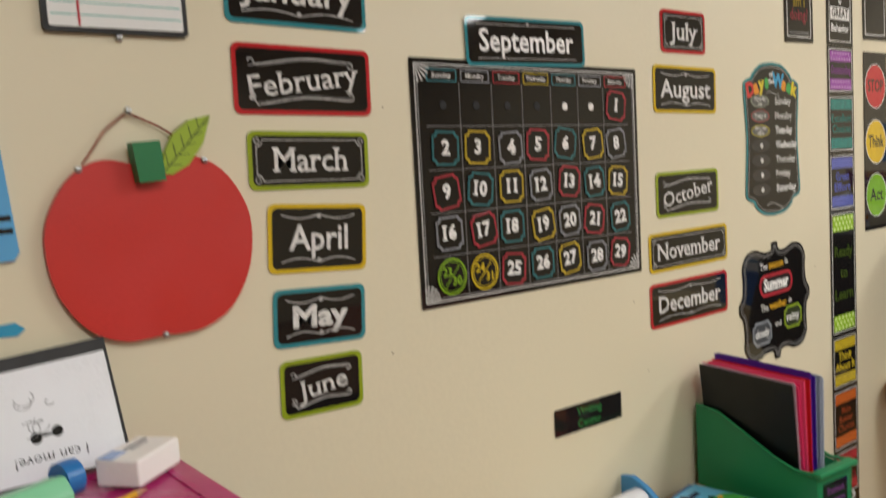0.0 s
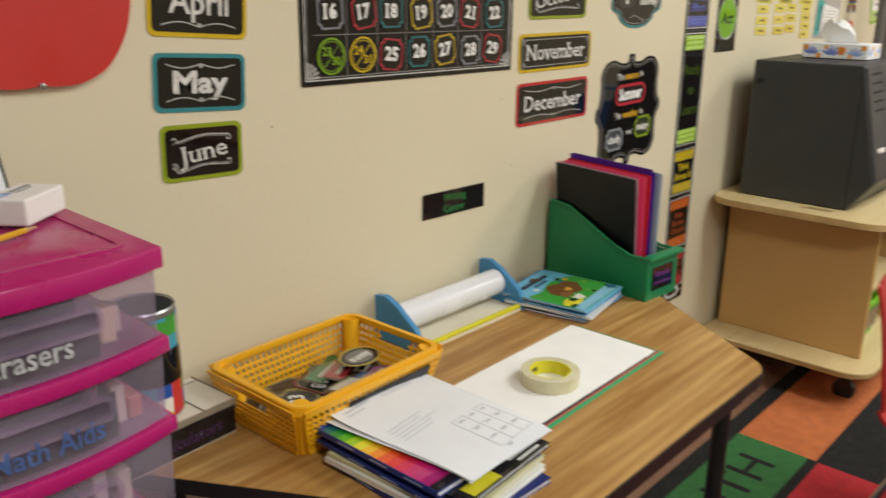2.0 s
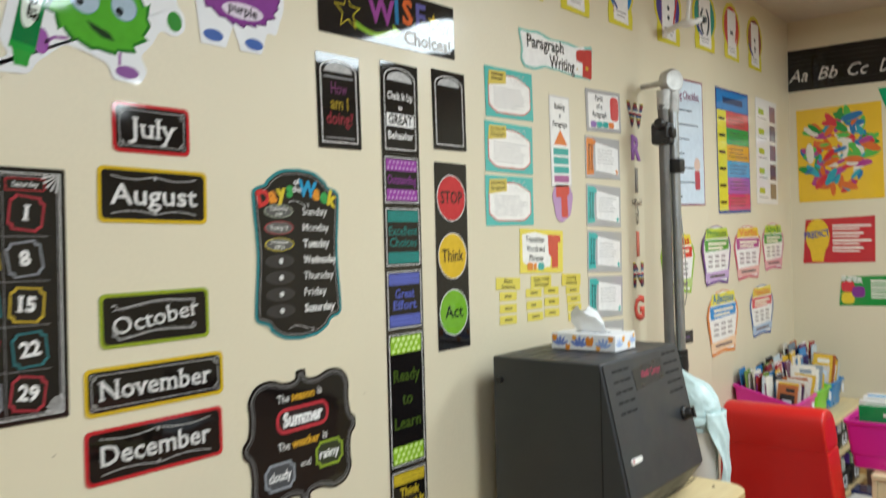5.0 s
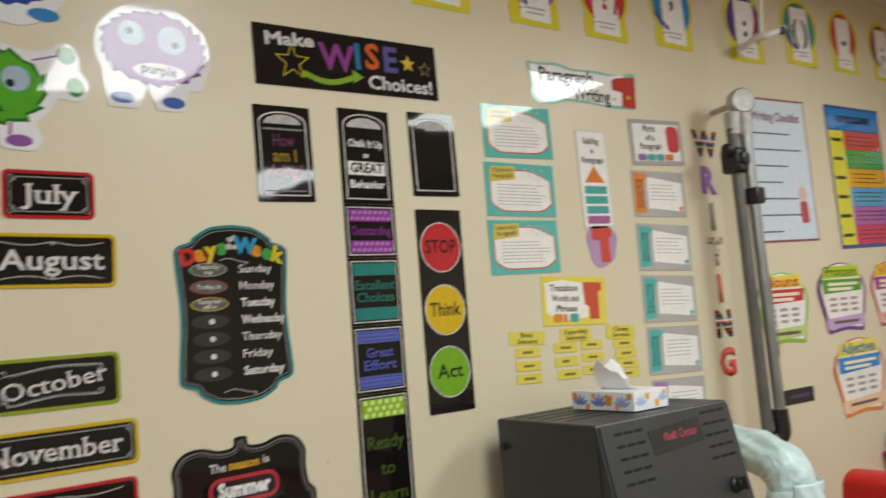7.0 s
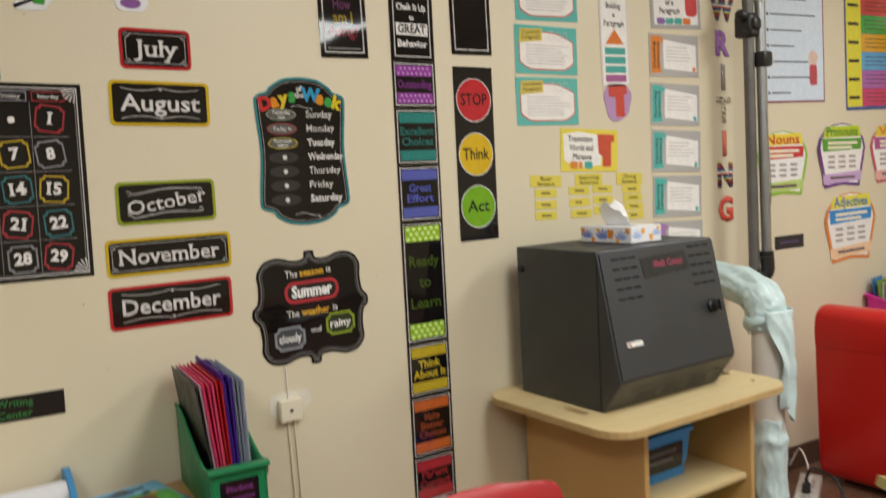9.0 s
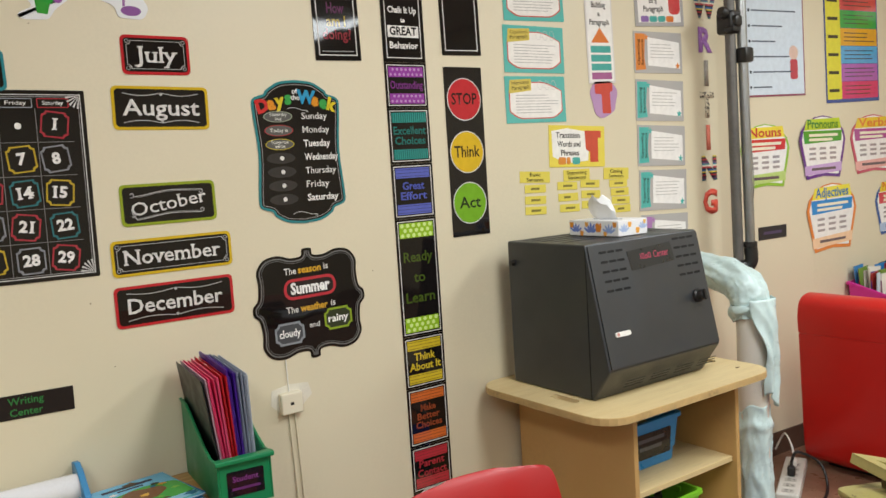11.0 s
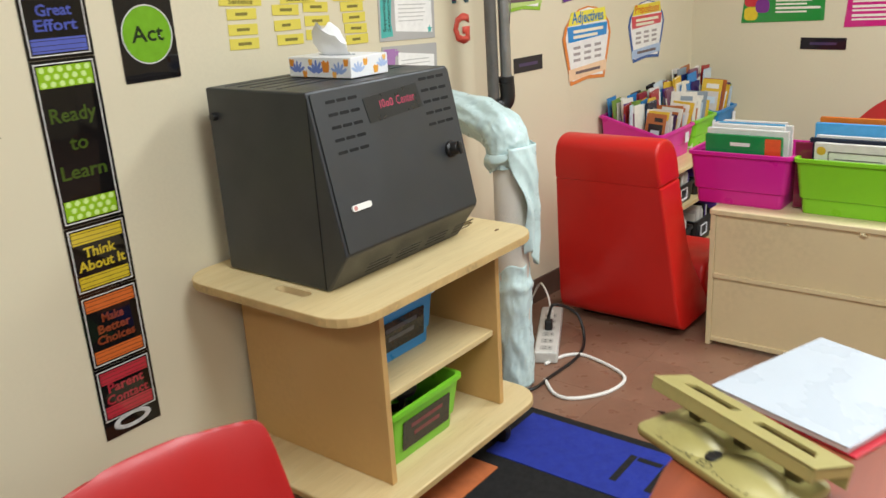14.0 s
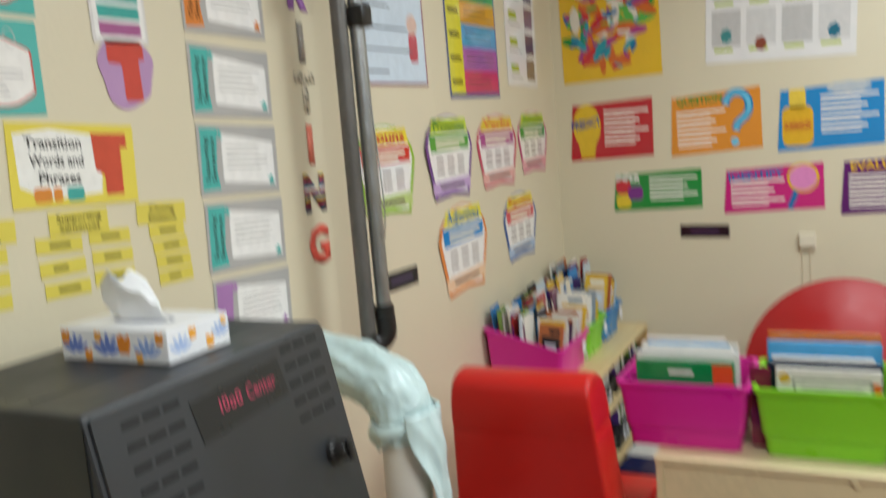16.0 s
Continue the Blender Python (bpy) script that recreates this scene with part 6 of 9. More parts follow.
for x_, z_, h_, cd in ((0.095, 0.112 + 0.106, 0.05, "dcd2c0"), (0.115, 0.112 + 0.106, 0.03, "c98a80"), (0.06, 0.36, 0.1, "dedad2"), (0.09, 0.36, 0.08, "cfc6b4")):
    part("loose_piece", box(x_, x_ + 0.018, -0.13, -0.09, DTOP - z_, DTOP - z_ + h_, 0.003), plain(cd), dt, "pale piece kept in a drawer")

# on top of the tower
ec = thing("eraser_carton", "small white carton with blue print", "carton", pose(0.315, 1.045, DTOP + 0.0045, 0, 0, 38))
part("carton", box(-0.045, 0.045, -0.03, 0.03, 0, 0.034, 0.003), plain("ece9e4"), ec)
part("print", box(-0.0455, -0.015, 0.005, 0.026, 0.0343, 0.0348), ink("8fa9d6"), ec)
part("writing", turned(bars([(-0.01, 0.035, 0.012, 0.005), (-0.01, 0.025, 0.003, 0.003)], 0, 0.0004), Matrix.Translation((0, 0, 0.0344)) @ pose(0, 0, 0, -90, 0, 0)), ink("6d7078"), ec)
pc = thing("pencil", "yellow wooden pencil on the pink lid", "pencil", Matrix.Translation((0.225, 0.945, DTOP + 0.008)) @ pose(0, 0, 0, 0, 0, 23))
part("shaft", tube([(-0.1, 0, 0), (0.065, 0, 0)], 0.0038, 6), plastic("dba928"), pc)
part("tip", tube([(0.065, 0, 0), (0.083, 0, 0)], [0.0037, 0.0006], 6), plain("c79f78"), pc)
sp = thing("tape_dispenser", "pale green tape dispenser with a blue roll", "tape dispenser", pose(0.175, 1.0, DTOP + 0.0045, 0, 0, 20))
part("body", side_prism([(-0.025, 0), (-0.025, 0.018), (-0.01, 0.036), (0.02, 0.03), (0.025, 0)], -0.055, 0.045, 0.004), plastic("7fc79a"), sp)
part("roll", turned(lathe([(0.008, -0.011), (0.021, -0.011), (0.022, 0.0), (0.021, 0.011), (0.008, 0.011)], 24), Matrix.Translation((0.06, 0.012, 0.023)) @ pose(0, 0, 0, 0, 90, 0)), plastic("1f6fb0"), sp, "blue roll", True)
fl = thing("activity_page", "white worksheet page clipped to a black board, upside down", "paper", Matrix.Translation((0.175, 1.105, DTOP + 0.005)) @ pose(0, 0, 0, -12, 0, 0))
part("board", prism([(-0.17, 0.0), (0.15, 0.0), (0.138, 0.168), (-0.17, 0.15)], -0.003, 0.0), plain("1d1b1b"), fl, "black backing board")
part("page", prism([(-0.17, 0.004), (0.145, 0.004), (0.135, 0.15), (-0.17, 0.133)], 0.0, 0.0015), PAPER, fl)
part("lettering", words("I can move!", 0.018, 0.085, 0.0, 0.055, 0.03, 0.002, turn=180), ink("4a4a4c"), fl, "upside-down lettering")
sk = bmesh.new()
rs_ = random.Random(21)
for cx_, cz_ in ((0.045, 0.09), (-0.05, 0.085), (-0.11, 0.08)):
    for q in range(7):
        ox, oz, rr, a0 = cx_ + rs_.uniform(-0.022, 0.022), cz_ + rs_.uniform(-0.025, 0.028), rs_.uniform(0.005, 0.013), rs_.uniform(0, 6)
        arc = [(ox + rr * math.cos(a0 + 0.5 * w_), oz + rr * math.sin(a0 + 0.5 * w_) * 0.8) for w_ in range(9)]
        for v0, v1 in zip(arc, arc[1:]):
            dx_, dz_ = v1[0] - v0[0], v1[1] - v0[1]
            l_ = math.hypot(dx_, dz_)
            nx_, nz_ = -dz_ / l_ * 0.0005, dx_ / l_ * 0.0005
            add_prism(sk, [(v0[0] - nx_, v0[1] - nz_), (v1[0] - nx_, v1[1] - nz_), (v1[0] + nx_, v1[1] + nz_), (v0[0] + nx_, v0[1] + nz_)], 0.0015, 0.002)
part("drawing", sk, ink("8a8a8c"), fl, "grey line drawing")
part("ink_shape", join(prism(disc(0.007, 14, 0.04, 0.056), 0.0015, 0.002), prism(disc(0.007, 14, 0.065, 0.06), 0.0015, 0.002), bars([(0.04, 0.065, 0.058, 0.003)], 0.0015)), ink("1d1d1e"), fl)

# ---- notices on the walls ----
INKED = 0.0012


def notice(name, label, category, m, outline, code, group="", back=0.0, front=INKED):
    t = thing(name, label, category, m, group)
    part("card", prism(outline, back, front), card(code), t)
    return t


def curl(x, z, w, h, flip=1, turns=1.25):
    """A flourish: a wave that ends in a small spiral."""
    pts = []
    for k in range(14):
        u = k / 13
        pts.append((x + w * (u - 0.5), z + flip * h * math.sin(u * math.pi * 1.6) * (1 - 0.3 * u)))
    ex, ez = pts[-1]
    for k in range(1, 12):
        a = k / 11 * 2 * math.pi * turns * 0.75
        r = h * 0.6 * (1 - 0.6 * k / 11)
        pts.append((ex + r * math.sin(a), ez + flip * (r * (math.cos(a)) - h * 0.6)))
    return pts


def month(text, x, z, w, h, tilt, edge, style, bold=0.0008):
    t = notice("month_card", f"black chalkboard {text} card with {edge[1]} edge", "month card", on_a(x, z, tilt), rrect(w, h, 0.012), edge[0], "month cards")
    part("panel", prism(rrect(w - 0.014, h - 0.014, 0.009), INKED, INKED + 0.0004), card("100c0b"), t, "black chalkboard panel")
    o = INKED + 0.0006
    size = h * (0.52 if style != 2 else 0.46)
    longest = w * (0.8 if len(text) > 5 else 0.6)
    bmw = words(text, size * (1.12 if style == 0 else 1.0), longest, bold * (0.3 if style == 2 else 0.7 if style == 0 else 1), 0, -h * 0.01, o)
    if style != 1:
        bmw = slab_serif(bmw, size, 0.06 if style == 0 else 0.045, 0.075 if style == 0 else 0.05)
    if style == 2:
        bmw = turned(bmw, pose(0, 0, 0, 0, -8, 0))
    part("lettering", bmw, chalk("d2cfca"), t, "white chalk lettering")
    a, b = w - 0.026, h - 0.026
    if style == 0:
        part("frame_line", ring(ticket(a, b, 0.01), ticket(a - 0.003, b - 0.003, 0.01), o, o + 0.0002), chalk("a9a6a2"), t)
        bm = bmesh.new()
        for sx in (-1, 1):
            for sz in (-1, 1):
                add_ring(bm, disc(0.005, 10, sx * (a / 2 - 0.002), sz * (b / 2 - 0.002)), disc(0.0035, 10, sx * (a / 2 - 0.002), sz * (b / 2 - 0.002)), o, o + 0.0002)
        part("corner_ornament", bm, chalk("a9a6a2"), t)
    elif style == 1:
        for s in (-1, 1):
            part("flourish", join(line([(sx * a * (0.02 + 0.42 * k / 10), s * (b / 2 - 0.004 - 0.006 * math.sin(k / 10 * math.pi))) for k in range(11) for sx in (1,)], 0.002, o), line([(-a * (0.02 + 0.42 * k / 10), s * (b / 2 - 0.004 - 0.006 * math.sin(k / 10 * math.pi))) for k in range(11)], 0.002, o), prism(disc(0.004, 10, 0, s * (b / 2 - 0.006)), o - 0.0002, o)), chalk("a9a6a2"), t)
    else:
        for s in (-1, 1):
            def sweep(lift, n=18):
                pts = []
                for k in range(10):
                    q = k / 9 * 1.6 * math.pi
                    r = b * 0.035 + b * 0.075 * k / 9
                    pts.append((-a * 0.43 - r * math.cos(q), s * (b * 0.33 + r * math.sin(q) * 0.9)))
                for k in range(1, n):
                    u = k / n
                    pts.append((-a * 0.43 + a * 0.86 * u, s * (b * (0.31 + lift) + s * b * 0.13 * (u - 0.5) - b * 0.045 * math.cos(u * math.pi * 2) * s)))
                ex, ez = pts[-1]
                for k in range(1, 9):
                    q = k / 8 * 1.5 * math.pi
                    r = b * 0.08 * (1 - 0.5 * k / 8)
                    pts.append((ex + r * math.sin(q), ez - s * (b * 0.08 - r * math.cos(q))))
                return pts
            part("flourish", line(sweep(0.07), 0.002, o), chalk("b4b1ad"), t)
            part("flourish", line(sweep(0.03)[10:-8], 0.0012, o), chalk("8a8784"), t)
    return t


RED_E, TEAL_E, LIME_E, YEL_E = ("b5262b", "red"), ("2f8088", "teal"), ("8a9a22", "lime"), ("c9a81c", "yellow")
month("January", 0.655, 1.665, 0.245, 0.105, -1.2, TEAL_E, 1)
month("February", 0.656, 1.531, 0.241, 0.106, -1.3, RED_E, 2)
month("March", 0.656, 1.408, 0.214, 0.090, -1.8, LIME_E, 0)
month("April", 0.659, 1.285, 0.177, 0.108, -4.0, YEL_E, 1)
month("May", 0.652, 1.161, 0.167, 0.092, -3.5, TEAL_E, 1, 0.0016)
month("June", 0.646, 1.050, 0.150, 0.092, -2.2, LIME_E, 2)
month("July", 1.639, 1.656, 0.167, 0.095, -0.3, RED_E, 0)
month("August", 1.641, 1.527, 0.237, 0.106, -1.0, YEL_E, 1)
month("October", 1.638, 1.292, 0.238, 0.102, 0.1, LIME_E, 2)
month("November", 1.637, 1.164, 0.302, 0.089, 0.1, YEL_E, 0)
month("December", 1.633, 1.044, 0.299, 0.102, 0.0, RED_E, 1)

# calendar
CX, CZ, CW, CH = 1.158, 1.353, 0.604, 0.438
cal = notice("calendar_chart", "black chalkboard September calendar with date squares", "calendar", on_a(CX, CZ, -0.6), rrect(CW, CH, 0.003, 2), "100d0d")
o = INKED + 0.0003
part("frame_line", ring(rrect(CW - 0.018, CH - 0.018, 0.002, 2), rrect(CW - 0.022, CH - 0.022, 0.002, 2), INKED, o), chalk("cfccc8"), cal)
part("frame_line", ring(rrect(CW - 0.028, CH - 0.028, 0.002, 2), rrect(CW - 0.031, CH - 0.031, 0.002, 2), INKED, o), chalk("8d8a88"), cal)
for sx in (-1, 1):
    for sz in (-1, 1):
        bm = bmesh.new()
        for k in range(5):
            a = radians(8 + 18.5 * k)
            px_, pz_ = sx * (CW / 2 - 0.012), sz * (CH / 2 - 0.012)
            ex, ez = px_ - sx * 0.03 * math.cos(a), pz_ - sz * 0.03 * math.sin(a)
            nx_, nz_ = sx * 0.0024 * math.sin(a), -sz * 0.0024 * math.cos(a)
            vs = [bm.verts.new((q[0], -o - 0.0003, q[1])) for q in ((px_, pz_), (ex + nx_, ez + nz_), (ex - nx_, ez - nz_))]
            bm.faces.new(vs)
        part("corner_ornament", bm, chalk("bdbab6"), cal)
P, GX0 = 0.0775, -0.2325
grid_rows = [0.140, 0.062, -0.014, -0.091, -0.167]
bm = bmesh.new()
for k in range(1, 7):
    x = GX0 - P / 2 + P * k
    add_prism(bm, [(x - 0.0008, -0.203), (x + 0.0008, -0.203), (x + 0.0008, 0.178), (x - 0.0008, 0.178)], INKED, o)
for z in (0.101, 0.024, -0.052, -0.129):
    add_prism(bm, [(GX0 - P / 2, z - 0.0008), (GX0 + 6.5 * P, z - 0.0008), (GX0 + 6.5 * P, z + 0.0008), (GX0 - P / 2, z + 0.0008)], INKED, o)
part("grid_line", bm, chalk("6f6c6a"), cal)
DAYS = ["Sunday", "Monday", "Tuesday", "Wednesday", "Thursday", "Friday", "Saturday"]
HEADC = ["3f7f86", "8d9096", "a83038", "b7a02a", "3f7f86", "8d9096", "a83038"]
for k, d in enumerate(DAYS):
    x = GX0 + P * k
    part("heading", ring(rrect(0.068, 0.022, 0.002, 2, x, 0.19), rrect(0.064, 0.018, 0.001, 2, x, 0.19), INKED, o), ink(HEADC[k]), cal)
    part("lettering", words(d, 0.013, 0.044 if len(d) < 9 else 0.052, 0.0001, x, 0.19, o), chalk("dcd9d4"), cal)
for k in range(6):
    part("hook_dot", prism(disc(0.0075, 14, GX0 + P * k, 0.138), INKED, INKED + 0.0012), plain("e6e3de" if k in (4, 5) else "0e0d0d", 0.7), cal)
EDGE = {"t": ("2e686c", "teal"), "y": ("b0962a", "yellow"), "g": ("7c7d82", "grey"), "r": ("9c2f3a", "red")}
dates = [(6, 0, "1", "r")]
rows_c = ["tygrtyg", "rtygrty", "grtygrt", "..rtygr"]
n = 2
for r in range(4):
    for k in range(7):
        if rows_c[r][k] != ".":
            dates.append((k, r + 1, str(n), rows_c[r][k]))
        n += 1
rt_ = random.Random(11)
CAL_M = on_a(CX, CZ, -0.6)
for k, r, txt, c in dates:
    m = CAL_M @ Matrix.Translation((GX0 + P * k + rt_.uniform(-0.004, 0.004), -0.0018, grid_rows[r] + rt_.uniform(-0.003, 0.003))) @ pose(0, 0, 0, 0, rt_.uniform(-9, 9), 0)
    d = notice("date_card", f"square date card with {EDGE[c][1]} border on the calendar", "date card", m, ticket(0.062, 0.062, 0.008, 3), "120e0d", "date cards")
    part("border", ring(ticket(0.061, 0.061, 0.0085, 3), ticket(0.0535, 0.0535, 0.0085, 3), INKED, o), ink(EDGE[c][0]), d)
    part("lettering", slab_serif(words(txt, 0.036, 0, 0.0014, 0, 0, o + 0.0002), 0.036, 0.07, 0.09), chalk("dedbd6"), d)
for k, txt, code, nm in ((0, "23/30", "78a022", "lime"), (1, "24/31", "c9ac1e", "yellow")):
    m = CAL_M @ Matrix.Translation((GX0 + P * k, -0.0018, grid_rows[4]))
    d = notice("date_card", f"round double date card with {nm} ring", "date card", m, disc(0.034, 28), "0e0b0b", "date cards")
    part("ring", ring(disc(0.0335, 28), disc(0.030, 28), INKED, o), ink(code), d)
    part("ring", ring(disc(0.0275, 28), disc(0.0262, 28), INKED, o), ink(code), d)
    part("lettering", words(txt[:2], 0.022, 0, 0.0006, -0.011, 0.008, o), ink(code), d)
    part("lettering", words(txt[3:], 0.022, 0, 0.0006, 0.011, -0.009, o), ink(code), d)
    part("stroke", line([(-0.016, -0.018), (0.016, 0.018)], 0.002, o), ink(code), d)
sep = notice("month_card", "black chalkboard September card with teal edge above the calendar", "month card", Matrix.Translation((0, -0.0016, 0)) @ on_a(1.144, 1.611, 1.0), rrect(0.315, 0.09, 0.012), "2f7f88", "month cards")
part("panel", prism(rrect(0.302, 0.077, 0.009), INKED, INKED + 0.0004), card("100c0b"), sep)
part("lettering", words("September", 0.058, 0.25, 0.001, 0, 0, INKED + 0.0006), chalk("efece8"), sep, "white chalk lettering")
part("frame_line", join(bars([(-0.13, 0.13, 0.031, 0.0014), (-0.13, 0.13, -0.031, 0.0014)], INKED + 0.0004), prism(disc(0.003, 10, 0, 0.033), INKED, INKED + 0.0007)), chalk("a9a6a2"), sep)


def mirror_outline(ctrl, n=5):
    """A closed outline from the right half's control points, top to bottom."""
    right = [(p.x, p.y) for p in curve_points([(x, z, 0) for x, z in ctrl], n)]
    left = [(-x, z) for x, z in right if x > 1e-6]
    return right[::-1] + left if right[0][1] < right[-1][1] else (left + right[::-1])


def shrink(pts, d):
    """The outline pulled inwards by about d."""
    out = []
    n = len(pts)
    for i in range(n):
        ax, az = pts[i - 1]
        bx, bz = pts[(i + 1) % n]
        l = math.hypot(bx - ax, bz - az) or 1
        out.append((pts[i][0] - (bz - az) / l * d, pts[i][1] + (bx - ax) / l * d))
    return out


# days of the week
dow_out = mirror_outline([(0, 0.196), (0.05, 0.19), (0.088, 0.168), (0.095, 0.158), (0.127, 0.145), (0.13, 0.11), (0.122, 0.0), (0.13, -0.11), (0.127, -0.145), (0.095, -0.158), (0.085, -0.172), (0.05, -0.19), (0, -0.196)], 4)
dow = notice("weekday_chart", "black chalkboard chart listing the days of the week", "chart", on_a(2.007, 1.404), dow_out, "2f7c80")
part("panel", prism(shrink(dow_out, 0.007), INKED, INKED + 0.0003), card("110d0d"), dow)
part("frame_line", ring(shrink(dow_out, 0.011), shrink(dow_out, 0.0125), INKED, INKED + 0.0005), chalk("9a9794"), dow)
o2 = INKED + 0.0006
for k, ch in enumerate("Days"):
    part("letter", words(ch, 0.048, 0, 0.0026, -0.1 + 0.025 * k, 0.125 + 0.007 * k, o2, turn=14 - 4 * k), ink(["c2302f", "d98a28", "d0b92c", "3c9a4a"][k]), dow)
for k, ch in enumerate("Week"):
    part("letter", words(ch, 0.048, 0, 0.0026, 0.03 + 0.026 * k, 0.148 - 0.007 * k, o2, turn=-4 - 4 * k), ink(["2f8fb8", "d08a28", "3c9a4a", "d8c32c"][k]), dow)
part("letter", words("of", 0.02, 0, 0.0004, -0.003, 0.165, o2), chalk("dddad4"), dow)
part("letter", words("the", 0.02, 0, 0.0004, -0.003, 0.148, o2), chalk("dddad4"), dow)
for k, d in enumerate(DAYS):
    z = 0.0975 - 0.0373 * k
    part("lettering", words(d, 0.026, (0.078, 0.082, 0.082, 0.104, 0.094, 0.07, 0.096)[k], 0.0006 if k in (2, 6, 3) else 0.0001, 0.012 + (0.078, 0.082, 0.082, 0.104, 0.094, 0.07, 0.096)[k] / 2, z, o2), chalk("dedbd5"), dow)
    e = disc(0.042, 28, -0.058, z, 1, 0.36)
    part("bubble", prism(e, INKED, o2 - 0.0002), ink("5b5a57" if k < 3 else "343130"), dow)
    if k < 3:
        part("bubble_edge", ring(e, disc(0.0395, 28, -0.058, z, 1, 0.34), INKED, o2 + 0.0002), ink(("9aa08a", "a83a3c", "c2b02c")[k]), dow)
        part("lettering", words(("Yesterday was", "Today is", "Tomorrow will be")[k].replace(" was", "\nwas").replace(" will", "\nwill"), 0.014, 0.052, 0.0001, -0.058, z, o2 + 0.0002), chalk("d8d5cf"), dow)
    else:
        part("hook_dot", prism(disc(0.006, 12, -0.055, z), INKED, o2 + 0.0006), plain("d2d0cc", 0.7), dow)
part("flourish", line(curl(0.0, -0.168, 0.07, 0.006, 1), 0.0018, o2), chalk("a9a6a2"), dow)
part("flourish", line(curl(0.0, 0.117, 0.06, 0.005, 1), 0.0018, o2), chalk("a9a6a2"), dow)

# season and weather sign
sea_out = mirror_outline([(0, 0.155), (0.014, 0.152), (0.018, 0.135), (0.05, 0.132), (0.09, 0.143), (0.13, 0.135), (0.152, 0.105), (0.15, 0.07), (0.155, 0.03), (0.17, 0.012), (0.17, -0.012), (0.155, -0.03), (0.15, -0.07), (0.152, -0.105), (0.13, -0.135), (0.09, -0.143), (0.05, -0.132), (0.018, -0.135), (0.014, -0.152), (0, -0.156)], 4)
sea = notice("season_sign", "black scalloped chalkboard sign about season and weather", "sign", on_a(2.004, 0.985, 1.0), sea_out, "0e0b0b")
part("frame_line", ring(shrink(sea_out, 0.007), shrink(sea_out, 0.0105), INKED, INKED + 0.0003), chalk("6c6966"), sea)
part("frame_line", ring(shrink(sea_out, 0.014), shrink(sea_out, 0.0152), INKED, INKED + 0.0003), chalk("6f6c6a"), sea)
part("lettering", words("The", 0.026, 0.036, 0.0002, -0.055, 0.095, o2), chalk("d8d5cf"), sea)
part("lettering", words("season", 0.028, 0.07, 0.0008, 0.004, 0.096, o2), ink("d2a02c"), sea)
part("lettering", words("is", 0.026, 0.014, 0.0002, 0.055, 0.098, o2), chalk("d8d5cf"), sea)
e = rrect(0.16, 0.058, 0.026, 5, 0.002, 0.045)
part("plaque", prism(e, INKED, o2), card("2a2121"), sea)
part("plaque_edge", ring(e, shrink(e, 0.008), o2, o2 + 0.0003), ink("b5333c"), sea)
part("lettering", words("Summer", 0.044, 0.12, 0.0018, 0.002, 0.045, o2 + 0.0004), chalk("f0ede8"), sea)
part("lettering", words("The", 0.026, 0.036, 0.0002, -0.058, -0.012, o2), chalk("d8d5cf"), sea)
part("lettering", words("weather", 0.028, 0.084, 0.0008, 0.008, -0.011, o2), ink("d2a02c"), sea)
part("lettering", words("is", 0.026, 0.014, 0.0002, 0.068, -0.009, o2), chalk("d8d5cf"), sea)
for cx_, txt, code in ((-0.072, "cloudy", "8b8f94"), (0.08, "rainy", "8aa22c")):
    e = ticket(0.088, 0.062, 0.012, 4, cx_, -0.075 + 0.02 * (cx_ > 0))
    part("plaque", prism(e, INKED, o2), card("47494c" if cx_ < 0 else "333a26"), sea)
    part("plaque_edge", ring(e, shrink(e, 0.006), o2, o2 + 0.0003), ink(code), sea)
    part("lettering", words(txt, 0.03, 0.064, 0.0006, cx_, -0.075 + 0.02 * (cx_ > 0), o2 + 0.0003), chalk("eeebe6"), sea)
part("lettering", words("and", 0.022, 0.03, 0.0001, 0.005, -0.062, o2), chalk("d8d5cf"), sea)

# behaviour chart strip
SX, SW = 2.371, 0.148
ZS = [1.895, 1.655, 1.521, 1.356, 1.191, 0.832, 0.672, 0.489, 0.306]
strip = thing("behaviour_strip", "long hanging black behaviour chart of coloured panels", "chart", on_a(SX, 0.0))
TXT = [("Chalk It Up\nto\nGREAT\nBehavior", "", "e6e3de"), ("Outstanding", "8f3f96", "6f2f74"), ("Excellent\nChoices", "2c8f86", "1f665f"), ("Great\nEffort", "5560b0", "4a54a0"), ("Ready\nto\nLearn", "8ab41f", "3f5218"), ("Think\nAbout It", "cdb42a", "cdb42a"), ("Make\nBetter\nChoices", "d0682c", "8a3f22"), ("Parent\nContact", "b8303c", "a02a34")]
